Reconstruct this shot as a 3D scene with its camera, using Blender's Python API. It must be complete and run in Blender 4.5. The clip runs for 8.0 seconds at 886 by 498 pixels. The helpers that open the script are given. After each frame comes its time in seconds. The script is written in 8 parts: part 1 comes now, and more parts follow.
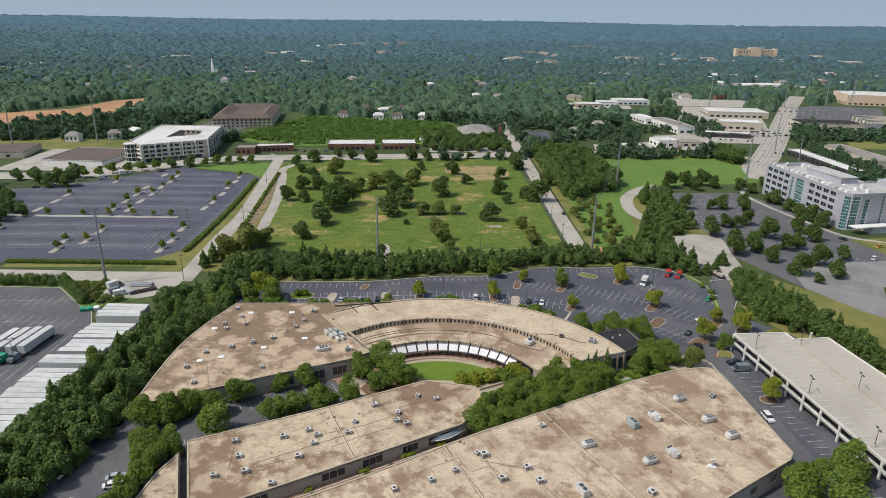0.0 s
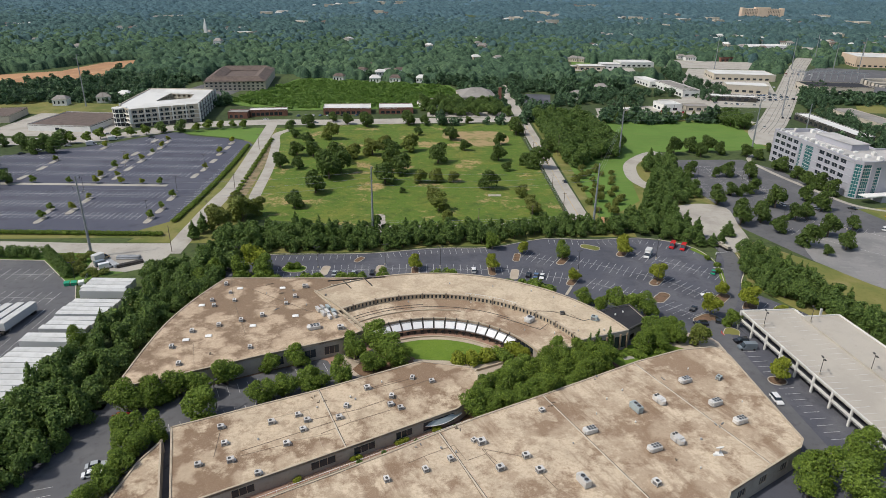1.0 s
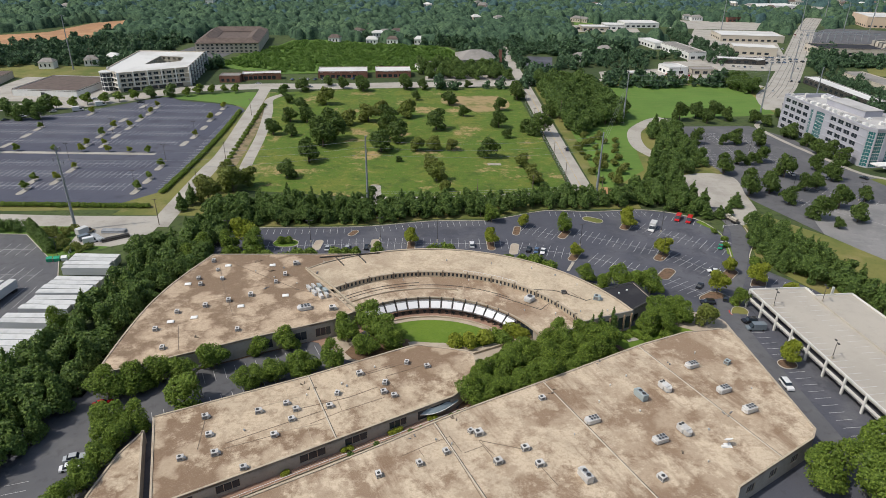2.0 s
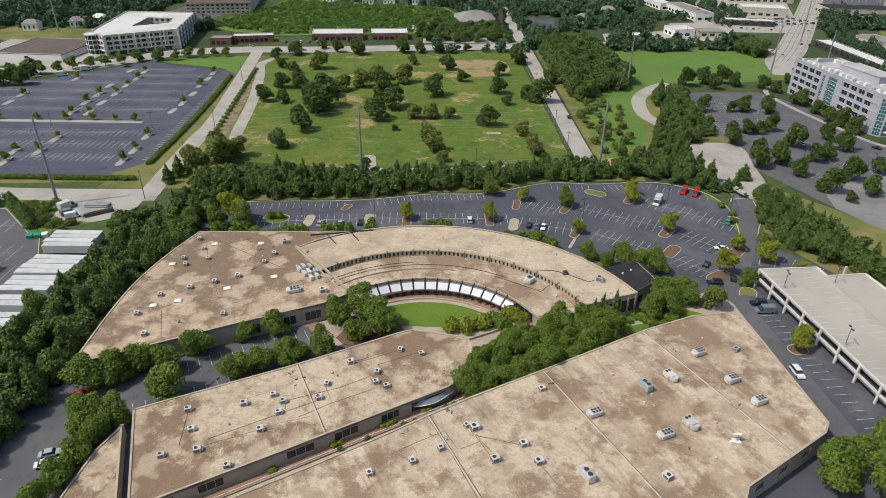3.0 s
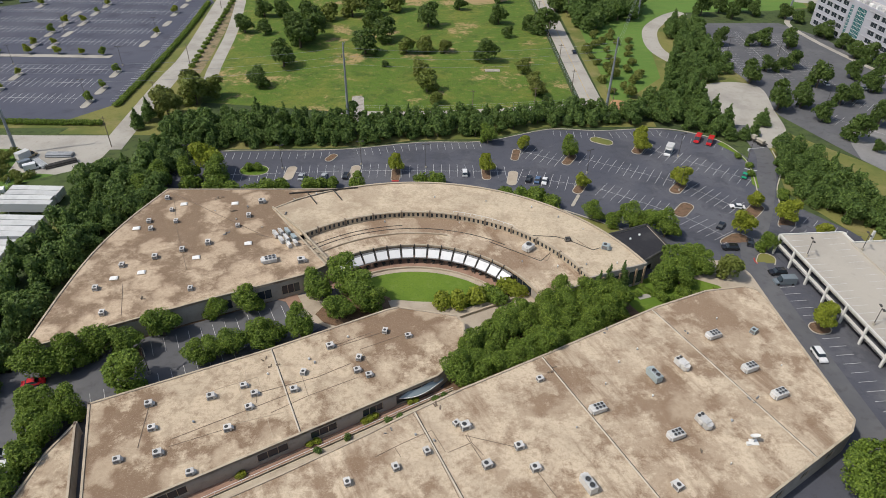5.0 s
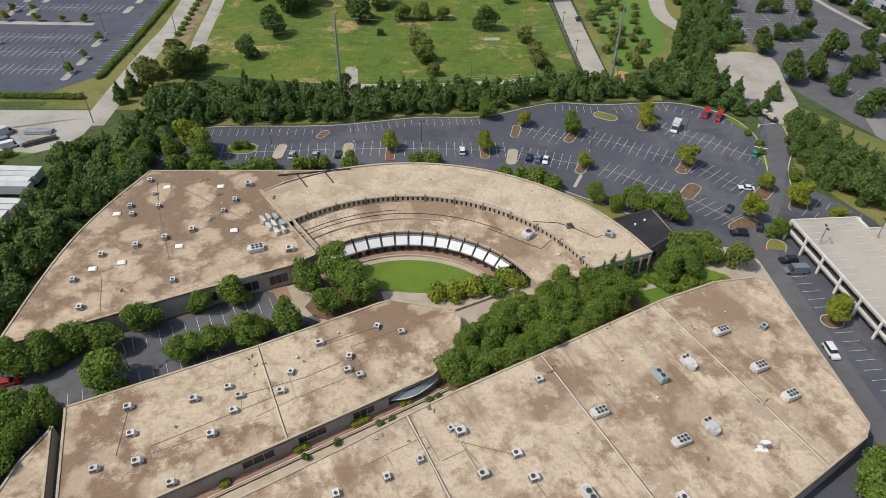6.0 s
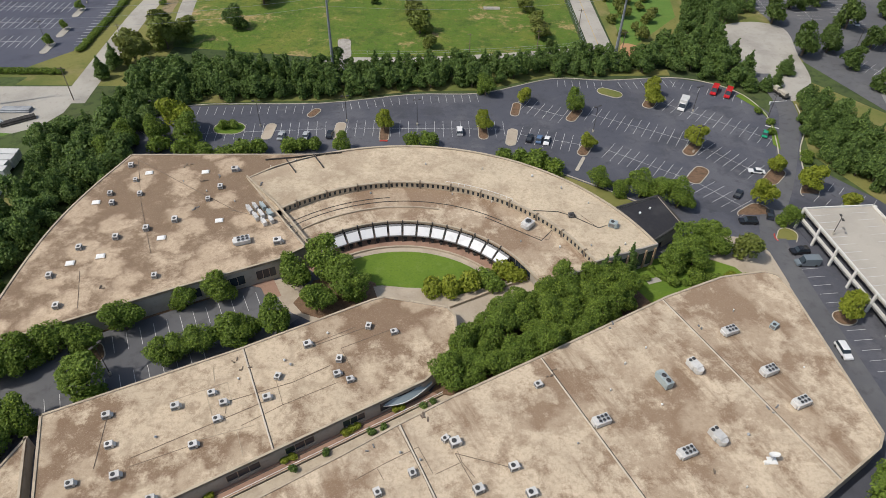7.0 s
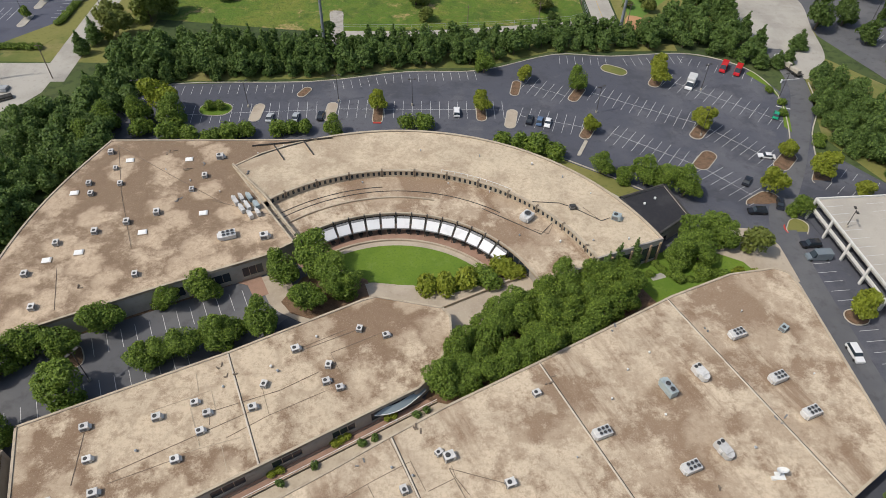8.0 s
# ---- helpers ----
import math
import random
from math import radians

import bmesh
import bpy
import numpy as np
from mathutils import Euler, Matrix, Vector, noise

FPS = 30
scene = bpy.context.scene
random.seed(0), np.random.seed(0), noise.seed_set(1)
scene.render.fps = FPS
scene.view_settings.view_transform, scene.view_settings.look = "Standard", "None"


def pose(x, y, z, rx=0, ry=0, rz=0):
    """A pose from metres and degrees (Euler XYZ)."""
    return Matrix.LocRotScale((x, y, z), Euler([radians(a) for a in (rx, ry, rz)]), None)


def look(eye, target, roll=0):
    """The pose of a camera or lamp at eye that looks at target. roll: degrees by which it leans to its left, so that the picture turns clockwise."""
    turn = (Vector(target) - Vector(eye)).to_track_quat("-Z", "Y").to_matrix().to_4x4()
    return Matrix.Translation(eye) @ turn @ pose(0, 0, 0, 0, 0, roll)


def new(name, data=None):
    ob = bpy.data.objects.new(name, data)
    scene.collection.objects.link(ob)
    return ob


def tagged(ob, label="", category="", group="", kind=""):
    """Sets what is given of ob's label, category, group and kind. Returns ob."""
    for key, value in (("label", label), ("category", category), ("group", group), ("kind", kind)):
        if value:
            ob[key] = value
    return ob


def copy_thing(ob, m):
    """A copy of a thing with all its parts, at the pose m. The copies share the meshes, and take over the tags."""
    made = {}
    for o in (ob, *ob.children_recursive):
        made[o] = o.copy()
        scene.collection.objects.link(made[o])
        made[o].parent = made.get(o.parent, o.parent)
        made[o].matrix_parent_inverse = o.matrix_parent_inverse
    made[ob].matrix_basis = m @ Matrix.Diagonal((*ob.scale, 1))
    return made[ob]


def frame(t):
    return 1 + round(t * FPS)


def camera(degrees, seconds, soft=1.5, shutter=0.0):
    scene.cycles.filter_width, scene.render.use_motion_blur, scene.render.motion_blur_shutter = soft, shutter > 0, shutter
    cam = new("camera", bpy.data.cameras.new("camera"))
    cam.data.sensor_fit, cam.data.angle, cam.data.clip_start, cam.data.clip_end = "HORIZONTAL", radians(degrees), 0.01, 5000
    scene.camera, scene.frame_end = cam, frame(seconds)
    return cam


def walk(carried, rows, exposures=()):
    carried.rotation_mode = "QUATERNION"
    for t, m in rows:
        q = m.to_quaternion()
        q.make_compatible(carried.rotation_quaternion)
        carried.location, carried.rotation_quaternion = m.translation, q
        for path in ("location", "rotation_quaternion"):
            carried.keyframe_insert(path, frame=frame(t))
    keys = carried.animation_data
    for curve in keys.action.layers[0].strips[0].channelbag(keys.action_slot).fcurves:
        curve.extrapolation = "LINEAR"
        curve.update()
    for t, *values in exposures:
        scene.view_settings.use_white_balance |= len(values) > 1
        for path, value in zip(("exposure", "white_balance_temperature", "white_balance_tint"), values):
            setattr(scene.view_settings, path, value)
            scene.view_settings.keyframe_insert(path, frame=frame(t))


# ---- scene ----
cam = camera(68.54, 8.0, soft=0.7)
# seconds, x, y, z, yaw, pitch, roll
ROWS = [
    (0, 0.00, -0.00, 109.45, -0.05, -19.57, -0.72),
    (0.5, 0.49, 5.08, 109.32, -0.09, -21.17, -0.74),
    (1, 1.00, 10.25, 109.26, -0.10, -22.78, -0.74),
    (1.5, 1.53, 15.47, 109.25, -0.11, -24.40, -0.73),
    (3, 3.17, 31.09, 109.31, -0.14, -29.28, -0.77),
    (3.5, 3.68, 36.30, 109.31, -0.17, -30.91, -0.80),
    (4, 4.21, 41.43, 109.32, -0.16, -32.54, -0.86),
    (4.5, 4.80, 46.49, 109.38, -0.13, -34.17, -0.91),
    (5, 5.36, 51.51, 109.48, -0.16, -35.79, -0.93),
    (6.5, 6.93, 66.58, 109.83, -0.16, -40.62, -0.98),
    (7, 7.46, 71.60, 110.00, -0.17, -42.21, -0.99),
    (7.5, 7.99, 76.55, 110.21, -0.19, -43.81, -1.01),
    (8, 8.50, 81.43, 110.43, -0.18, -45.41, -1.03),
]
walk(cam, [(t, pose(x, y, z, 90 + pitch, roll, yaw)) for t, x, y, z, yaw, pitch, roll in ROWS])

# ---- world, sun, exposure ----
SUN_AZ, SUN_EL = radians(200), radians(54)
world = bpy.data.worlds.new("sky")
scene.world = world
world.use_nodes = True
wn, wl = world.node_tree.nodes, world.node_tree.links
sky = wn.new("ShaderNodeTexSky")
sky.sky_type = "NISHITA"
sky.sun_disc = False
sky.sun_elevation = SUN_EL
sky.sun_rotation = radians(90) - SUN_AZ
sky.air_density, sky.dust_density, sky.ozone_density = 1.3, 3.0, 1.0
wn["Background"].inputs["Strength"].default_value = 0.115
wl.new(sky.outputs[0], wn["Background"].inputs[0])
sun_data = bpy.data.lights.new("sun", "SUN")
sun_data.energy, sun_data.angle, sun_data.color = 2.9, radians(0.5), (1.0, 0.95, 0.87)
sun = new("sun", sun_data)
sun.matrix_world = look((math.cos(SUN_AZ) * math.cos(SUN_EL) * 500, math.sin(SUN_AZ) * math.cos(SUN_EL) * 500, math.sin(SUN_EL) * 500), (0, 0, 0))
scene.view_settings.exposure = 0.0


# ---- materials ----
def node_mat(name, rough=0.9, metal=0.0, spec=0.3):
    m = bpy.data.materials.new(name)
    m.use_nodes = True
    b = m.node_tree.nodes["Principled BSDF"]
    b.inputs["Roughness"].default_value = rough
    b.inputs["Metallic"].default_value = metal
    b.inputs["Specular IOR Level"].default_value = spec
    return m, m.node_tree.nodes, m.node_tree.links, b


def place(n, l, where):
    """World position, or the object's own coordinates."""
    if where == "world":
        return n.new("ShaderNodeNewGeometry").outputs["Position"]
    return n.new("ShaderNodeTexCoord").outputs["Object"]


def noise_fac(n, l, co, scale, lo, hi, detail=4.0, rough=0.6, stretch=None):
    if stretch:
        mp = n.new("ShaderNodeMapping")
        mp.vector_type = "TEXTURE"
        mp.inputs["Rotation"].default_value = (0, 0, stretch[0])
        mp.inputs["Scale"].default_value = (stretch[1], 1, 1)
        l.new(co, mp.inputs["Vector"])
        co = mp.outputs[0]
    t = n.new("ShaderNodeTexNoise")
    t.inputs["Scale"].default_value, t.inputs["Detail"].default_value, t.inputs["Roughness"].default_value = scale, detail, rough
    l.new(co, t.inputs["Vector"])
    r = n.new("ShaderNodeMapRange")
    r.inputs["From Min"].default_value, r.inputs["From Max"].default_value = lo, hi
    r.interpolation_type = "SMOOTHSTEP"
    l.new(t.outputs["Fac"], r.inputs["Value"])
    return r.outputs[0]


def mix_col(n, l, fac, a, b, blend="MIX"):
    m = n.new("ShaderNodeMix")
    m.data_type, m.blend_type = "RGBA", blend
    for sock, v in (("Factor", fac), ("A", a), ("B", b)):
        s = m.inputs[0] if sock == "Factor" else m.inputs[6] if sock == "A" else m.inputs[7]
        if isinstance(v, (int, float)):
            s.default_value = v
        elif isinstance(v, tuple):
            s.default_value = (*v, 1.0)
        else:
            l.new(v, s)
    return m.outputs[2]


def bump(n, l, b, height, strength, dist):
    u = n.new("ShaderNodeBump")
    u.inputs["Strength"].default_value, u.inputs["Distance"].default_value = strength, dist
    l.new(height, u.inputs["Height"])
    l.new(u.outputs[0], b.inputs["Normal"])


def surface(name, base, layers, rough=0.9, metal=0.0, spec=0.3, where="world", relief=None, rand=0.0, detail=4.0, rugged=0.6):
    """base colour, then layers of (colour, noise scale, low, high[, strength, stretch, detail]); relief: (scale, strength, distance)."""
    m, n, l, b = node_mat(name, rough, metal, spec)
    co = place(n, l, where)
    col = base
    for layer in layers:
        c, sc, lo, hi = layer[:4]
        amount = layer[4] if len(layer) > 4 else 1.0
        fac = noise_fac(n, l, co, sc, lo, hi, layer[6] if len(layer) > 6 else detail, rugged, stretch=layer[5] if len(layer) > 5 else None)
        if amount < 1:
            mm = n.new("ShaderNodeMath")
            mm.operation = "MULTIPLY"
            mm.inputs[1].default_value = amount
            l.new(fac, mm.inputs[0])
            fac = mm.outputs[0]
        col = mix_col(n, l, fac, col, c)
    if rand:
        oi = n.new("ShaderNodeObjectInfo")
        hs = n.new("ShaderNodeHueSaturation")
        r = n.new("ShaderNodeMapRange")
        r.inputs["To Min"].default_value, r.inputs["To Max"].default_value = 1 - rand, 1 + rand
        l.new(oi.outputs["Random"], r.inputs["Value"])
        l.new(r.outputs[0], hs.inputs["Value"])
        if isinstance(col, tuple):
            hs.inputs["Color"].default_value = (*col, 1)
        else:
            l.new(col, hs.inputs["Color"])
        col = hs.outputs[0]
    if isinstance(col, tuple):
        b.inputs["Base Color"].default_value = (*col, 1)
    else:
        l.new(col, b.inputs["Base Color"])
    if relief:
        t = n.new("ShaderNodeTexNoise")
        t.inputs["Scale"].default_value, t.inputs["Detail"].default_value = relief[0], 4
        l.new(co, t.inputs["Vector"])
        bump(n, l, b, t.outputs["Fac"], relief[1], relief[2])
    return m


def leaf_mat(name, dark, light, tint, grain=2.2, depth=0.45):
    """Foliage: colour varies leaf by leaf and tree by tree, with light through the leaves."""
    m, n, l, b = node_mat(name, 0.55, 0.0, 0.25)
    g = n.new("ShaderNodeNewGeometry")
    oi = n.new("ShaderNodeObjectInfo")
    c = mix_col(n, l, g.outputs["Random Per Island"], dark, light)
    r = n.new("ShaderNodeMapRange")
    r.inputs["To Min"].default_value, r.inputs["To Max"].default_value = 0.0, 0.75
    l.new(oi.outputs["Random"], r.inputs["Value"])
    c = mix_col(n, l, r.outputs[0], c, tint)
    big = noise_fac(n, l, g.outputs["Position"], 0.35, 0.3, 0.7)
    c = mix_col(n, l, big, c, mix_col(n, l, 0.35, c, dark))
    wide = noise_fac(n, l, g.outputs["Position"], 0.07, 0.35, 0.65)
    c = mix_col(n, l, wide, c, mix_col(n, l, 0.4, c, tint))
    fine = noise_fac(n, l, g.outputs["Position"], grain, 0.40, 0.60)
    c = mix_col(n, l, fine, mix_col(n, l, depth, c, tuple(0.55 * k for k in dark)), c)
    l.new(c, b.inputs["Base Color"])
    tr = n.new("ShaderNodeBsdfTranslucent")
    l.new(c, tr.inputs["Color"])
    ms = n.new("ShaderNodeMixShader")
    ms.inputs[0].default_value = 0.32
    l.new(b.outputs[0], ms.inputs[1])
    l.new(tr.outputs[0], ms.inputs[2])
    l.new(ms.outputs[0], n["Material Output"].inputs["Surface"])
    return m


M = {}
def math_node(n, l, op, a, b):
    m = n.new("ShaderNodeMath")
    m.operation = op
    for k, v in enumerate((a, b)):
        if isinstance(v, (int, float)):
            m.inputs[k].default_value = v
        else:
            l.new(v, m.inputs[k])
    return m.outputs[0]


def roof_mat(name, base, algae, brown, ponds=0.8, pond_size=0.10, streak=0.0, algae_lo=0.47, algae_hi=0.60):
    """Tan roof membrane: crisp-edged brown algae, rounded pale dried ponds with dark rims, drain streaks and grit."""
    m, n, l, b = node_mat(name, 0.93)
    co = place(n, l, "world")
    zone = noise_fac(n, l, co, 0.030, 0.0, 1.0, 3.0, 0.5)
    patch = noise_fac(n, l, co, 0.14, 0.0, 1.0, 10.0, 0.76)
    both = math_node(n, l, "ADD", math_node(n, l, "MULTIPLY", zone, 0.42), math_node(n, l, "MULTIPLY", patch, 0.58))
    r = n.new("ShaderNodeMapRange")
    r.interpolation_type = "SMOOTHSTEP"
    r.inputs["From Min"].default_value, r.inputs["From Max"].default_value = algae_lo, algae_hi
    l.new(both, r.inputs["Value"])
    stain = math_node(n, l, "MULTIPLY", r.outputs[0], algae)
    wear = noise_fac(n, l, co, 0.055, 0.35, 0.68, 6.0, 0.65)
    pale = tuple(min(0.62, c * 1.22) for c in base)
    col = mix_col(n, l, wear, base, pale)
    col = mix_col(n, l, stain, col, brown)
    if streak:
        run = noise_fac(n, l, co, 0.16, 0.50, 0.66, 7.0, 0.68, (radians(115.5), 7.0))
        col = mix_col(n, l, math_node(n, l, "MULTIPLY", run, streak), col, brown)
    # dried ponds: wobbly discs, each with a darker rim
    wob = n.new("ShaderNodeTexNoise")
    wob.inputs["Scale"].default_value, wob.inputs["Detail"].default_value = 0.28, 4
    l.new(co, wob.inputs["Vector"])
    sh = n.new("ShaderNodeVectorMath")
    sh.operation = "MULTIPLY_ADD"
    sh.inputs[1].default_value = (7.0, 7.0, 0.0)
    l.new(wob.outputs["Color"], sh.inputs[0])
    l.new(co, sh.inputs[2])
    vo = n.new("ShaderNodeTexVoronoi")
    vo.voronoi_dimensions = "2D"
    vo.inputs["Scale"].default_value = pond_size
    l.new(sh.outputs[0], vo.inputs["Vector"])
    def step(lo, hi):
        q = n.new("ShaderNodeMapRange")
        q.interpolation_type = "SMOOTHSTEP"
        q.inputs["From Min"].default_value, q.inputs["From Max"].default_value = lo, hi
        l.new(vo.outputs["Distance"], q.inputs["Value"])
        return q.outputs[0]
    col = mix_col(n, l, math_node(n, l, "MULTIPLY", math_node(n, l, "SUBTRACT", step(0.62, 0.42), step(0.46, 0.36)), 0.55 * ponds), col, brown)
    col = mix_col(n, l, math_node(n, l, "MULTIPLY", step(0.46, 0.24), ponds), col, pale)
    blotch = noise_fac(n, l, co, 0.42, 0.51, 0.62, 9.0, 0.80)
    col = mix_col(n, l, math_node(n, l, "MULTIPLY", blotch, 0.52 * algae), col, brown)
    grit = noise_fac(n, l, co, 1.3, 0.42, 0.66, 6.0, 0.75)
    col = mix_col(n, l, math_node(n, l, "MULTIPLY", grit, 0.42), col, tuple(c * k for c, k in zip(base, (0.55, 0.50, 0.46))))
    dust = noise_fac(n, l, co, 4.0, 0.52, 0.70, 3.0, 0.6)
    col = mix_col(n, l, math_node(n, l, "MULTIPLY", dust, 0.22), col, (0.62, 0.54, 0.43))
    l.new(col, b.inputs["Base Color"])
    bump(n, l, b, grit, 0.35, 0.04)
    return m


M["roof"] = roof_mat("roof_membrane", (0.51, 0.42, 0.31), 0.85, (0.215, 0.138, 0.086), 0.40, 0.085, 0.80, 0.46, 0.58)
M["roof_brown"] = roof_mat("stained_brown_roof_membrane", (0.47, 0.37, 0.265), 0.92, (0.180, 0.120, 0.076), 0.70, 0.105, 0.0, 0.36, 0.53)
M["roof_mid"] = roof_mat("stained_roof_membrane", (0.49, 0.40, 0.29), 0.92, (0.190, 0.120, 0.074), 0.55, 0.115, 0.0, 0.44, 0.56)
M["roof_clean"] = roof_mat("pale_roof_membrane", (0.51, 0.425, 0.31), 0.50, (0.26, 0.18, 0.12), 0.25, 0.07, 0.0, 0.47, 0.64)
M["roof_dark"] = surface("dark_roof_felt", (0.026, 0.026, 0.031), [((0.045, 0.044, 0.048), 0.2, 0.45, 0.7), ((0.035, 0.034, 0.036), 1.5, 0.4, 0.7, 0.6)], 0.85)
M["coping"] = surface("roof_coping", (0.45, 0.38, 0.285), [((0.33, 0.27, 0.20), 0.4, 0.4, 0.7, 0.8), ((0.2, 0.17, 0.13), 2.0, 0.55, 0.75, 0.5)], 0.85)
M["joint"] = surface("joint_cover_strip", (0.56, 0.50, 0.41), [((0.42, 0.36, 0.28), 0.5, 0.45, 0.7, 0.7)], 0.85)
M["wall"] = surface("painted_block_wall", (0.37, 0.335, 0.29), [((0.27, 0.24, 0.2), 0.25, 0.45, 0.75, 0.7), ((0.2, 0.18, 0.15), 1.2, 0.5, 0.8, 0.5)], 0.9, relief=(4, 0.2, 0.02))
M["asphalt"] = surface("asphalt", (0.082, 0.086, 0.106), [((0.120, 0.122, 0.138), 0.028, 0.44, 0.62, 0.9), ((0.060, 0.062, 0.074), 0.06, 0.50, 0.64, 0.7), ((0.150, 0.150, 0.158), 0.11, 0.56, 0.70, 0.6), ((0.048, 0.049, 0.058), 0.45, 0.54, 0.68, 0.6), ((0.135, 0.135, 0.14), 0.9, 0.58, 0.70, 0.5), ((0.05, 0.05, 0.06), 6, 0.45, 0.7, 0.4)], 0.9, detail=7.0, rugged=0.68)
M["asphalt_old"] = surface("worn_asphalt", (0.108, 0.110, 0.120), [((0.150, 0.150, 0.155), 0.06, 0.42, 0.68, 0.8), ((0.07, 0.07, 0.074), 0.4, 0.5, 0.72, 0.6), ((0.12, 0.115, 0.11), 4, 0.4, 0.7, 0.4)], 0.92)
M["concrete"] = surface("concrete_paving", (0.40, 0.375, 0.33), [((0.30, 0.28, 0.245), 0.08, 0.42, 0.66, 0.8), ((0.22, 0.2, 0.18), 0.6, 0.55, 0.78, 0.6), ((0.46, 0.44, 0.4), 2.5, 0.5, 0.75, 0.4)], 0.9)
M["deck"] = surface("deck_concrete", (0.43, 0.395, 0.34), [((0.36, 0.33, 0.285), 0.06, 0.42, 0.66, 0.8), ((0.34, 0.31, 0.265), 0.5, 0.55, 0.78, 0.6), ((0.5, 0.47, 0.42), 2.5, 0.5, 0.75, 0.4)], 0.9)
M["kerb"] = surface("kerb_concrete", (0.46, 0.42, 0.35), [((0.3, 0.27, 0.22), 0.5, 0.45, 0.7, 0.7)], 0.9)
M["precast"] = surface("white_precast_concrete", (0.66, 0.65, 0.61), [((0.5, 0.49, 0.45), 0.4, 0.48, 0.75, 0.7), ((0.4, 0.39, 0.36), 1.5, 0.6, 0.8, 0.5)], 0.8)
M["end_post"] = surface("tan_painted_post", (0.36, 0.26, 0.17), [((0.26, 0.18, 0.12), 0.6, 0.45, 0.7, 0.7)], 0.8)
M["brick"] = surface("brick_paving", (0.32, 0.20, 0.145), [((0.23, 0.145, 0.105), 0.3, 0.4, 0.7, 0.8), ((0.34, 0.23, 0.175), 3, 0.5, 0.75, 0.6)], 0.9)
M["brick_wall"] = surface("brick_facade", (0.23, 0.11, 0.08), [((0.16, 0.08, 0.06), 0.3, 0.4, 0.7, 0.8), ((0.3, 0.17, 0.13), 2, 0.5, 0.75, 0.6)], 0.9)
M["tan_paving"] = surface("tan_concrete_paving", (0.43, 0.365, 0.285), [((0.33, 0.275, 0.21), 0.12, 0.42, 0.66, 0.8), ((0.25, 0.205, 0.16), 0.7, 0.55, 0.78, 0.6), ((0.48, 0.42, 0.35), 2.5, 0.5, 0.75, 0.4)], 0.9)
M["mulch"] = surface("mulch", (0.17, 0.105, 0.065), [((0.1, 0.065, 0.04), 0.8, 0.4, 0.7), ((0.26, 0.18, 0.11), 4, 0.5, 0.7, 0.6)], 0.95)
M["clay"] = surface("bare_red_clay", (0.42, 0.235, 0.12), [((0.32, 0.18, 0.1), 0.02, 0.4, 0.65, 0.8), ((0.5, 0.33, 0.2), 0.1, 0.5, 0.72, 0.7)], 0.95)
M["lawn"] = surface("mown_lawn", (0.128, 0.200, 0.022), [((0.092, 0.160, 0.018), 0.12, 0.4, 0.65, 0.8), ((0.15, 0.215, 0.04), 0.6, 0.5, 0.72, 0.7), ((0.07, 0.13, 0.02), 2.2, 0.5, 0.68, 0.6)], 0.95, relief=(8, 0.4, 0.05))
M["meadow"] = surface("rough_meadow", (0.088, 0.150, 0.019), [((0.092, 0.155, 0.020), 0.012, 0.40, 0.60, 0.9), ((0.170, 0.185, 0.034), 0.032, 0.46, 0.62, 0.75), ((0.062, 0.108, 0.017), 0.085, 0.50, 0.62, 0.85), ((0.39, 0.275, 0.135), 0.034, 0.545, 0.62, 0.9), ((0.25, 0.235, 0.065), 0.30, 0.52, 0.63, 0.75), ((0.050, 0.086, 0.015), 0.6, 0.52, 0.63, 0.8), ((0.30, 0.26, 0.11), 1.6, 0.58, 0.68, 0.65)], 0.95, relief=(0.7, 0.9, 0.6), detail=9.0, rugged=0.74)
M["grass"] = surface("dry_grass", (0.19, 0.185, 0.055), [((0.1, 0.13, 0.03), 0.03, 0.42, 0.65, 0.9), ((0.25, 0.21, 0.09), 0.08, 0.5, 0.72, 0.8), ((0.08, 0.1, 0.025), 0.8, 0.5, 0.75, 0.5)], 0.95, relief=(3, 0.4, 0.1))
M["field_green"] = surface("green_field", (0.115, 0.205, 0.038), [((0.095, 0.175, 0.032), 0.03, 0.4, 0.65, 0.9), ((0.14, 0.20, 0.045), 0.5, 0.48, 0.68, 0.8, (0.2, 8.0)), ((0.085, 0.15, 0.03), 0.9, 0.5, 0.7, 0.5)], 0.95)
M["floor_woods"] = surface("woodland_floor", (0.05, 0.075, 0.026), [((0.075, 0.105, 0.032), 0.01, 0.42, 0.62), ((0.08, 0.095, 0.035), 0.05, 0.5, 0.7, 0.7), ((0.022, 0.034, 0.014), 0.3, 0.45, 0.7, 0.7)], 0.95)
M["kudzu"] = surface("vine_thicket", (0.115, 0.20, 0.035), [((0.08, 0.15, 0.03), 0.05, 0.42, 0.65), ((0.15, 0.235, 0.045), 0.15, 0.5, 0.72, 0.8), ((0.05, 0.095, 0.02), 0.5, 0.52, 0.75, 0.7)], 0.95, relief=(0.5, 0.9, 1.0))
M["paint"] = surface("road_paint", (0.56, 0.56, 0.55), [((0.36, 0.36, 0.36), 0.4, 0.5, 0.72, 0.7), ((0.3, 0.3, 0.3), 3, 0.5, 0.75, 0.5)], 0.8)
M["paint_yellow"] = surface("yellow_paint", (0.55, 0.36, 0.06), [((0.4, 0.28, 0.08), 0.4, 0.5, 0.72, 0.7)], 0.8)
M["paint_red"] = surface("red_kerb_paint", (0.42, 0.05, 0.04), [((0.32, 0.06, 0.05), 1.0, 0.5, 0.72, 0.7)], 0.8)
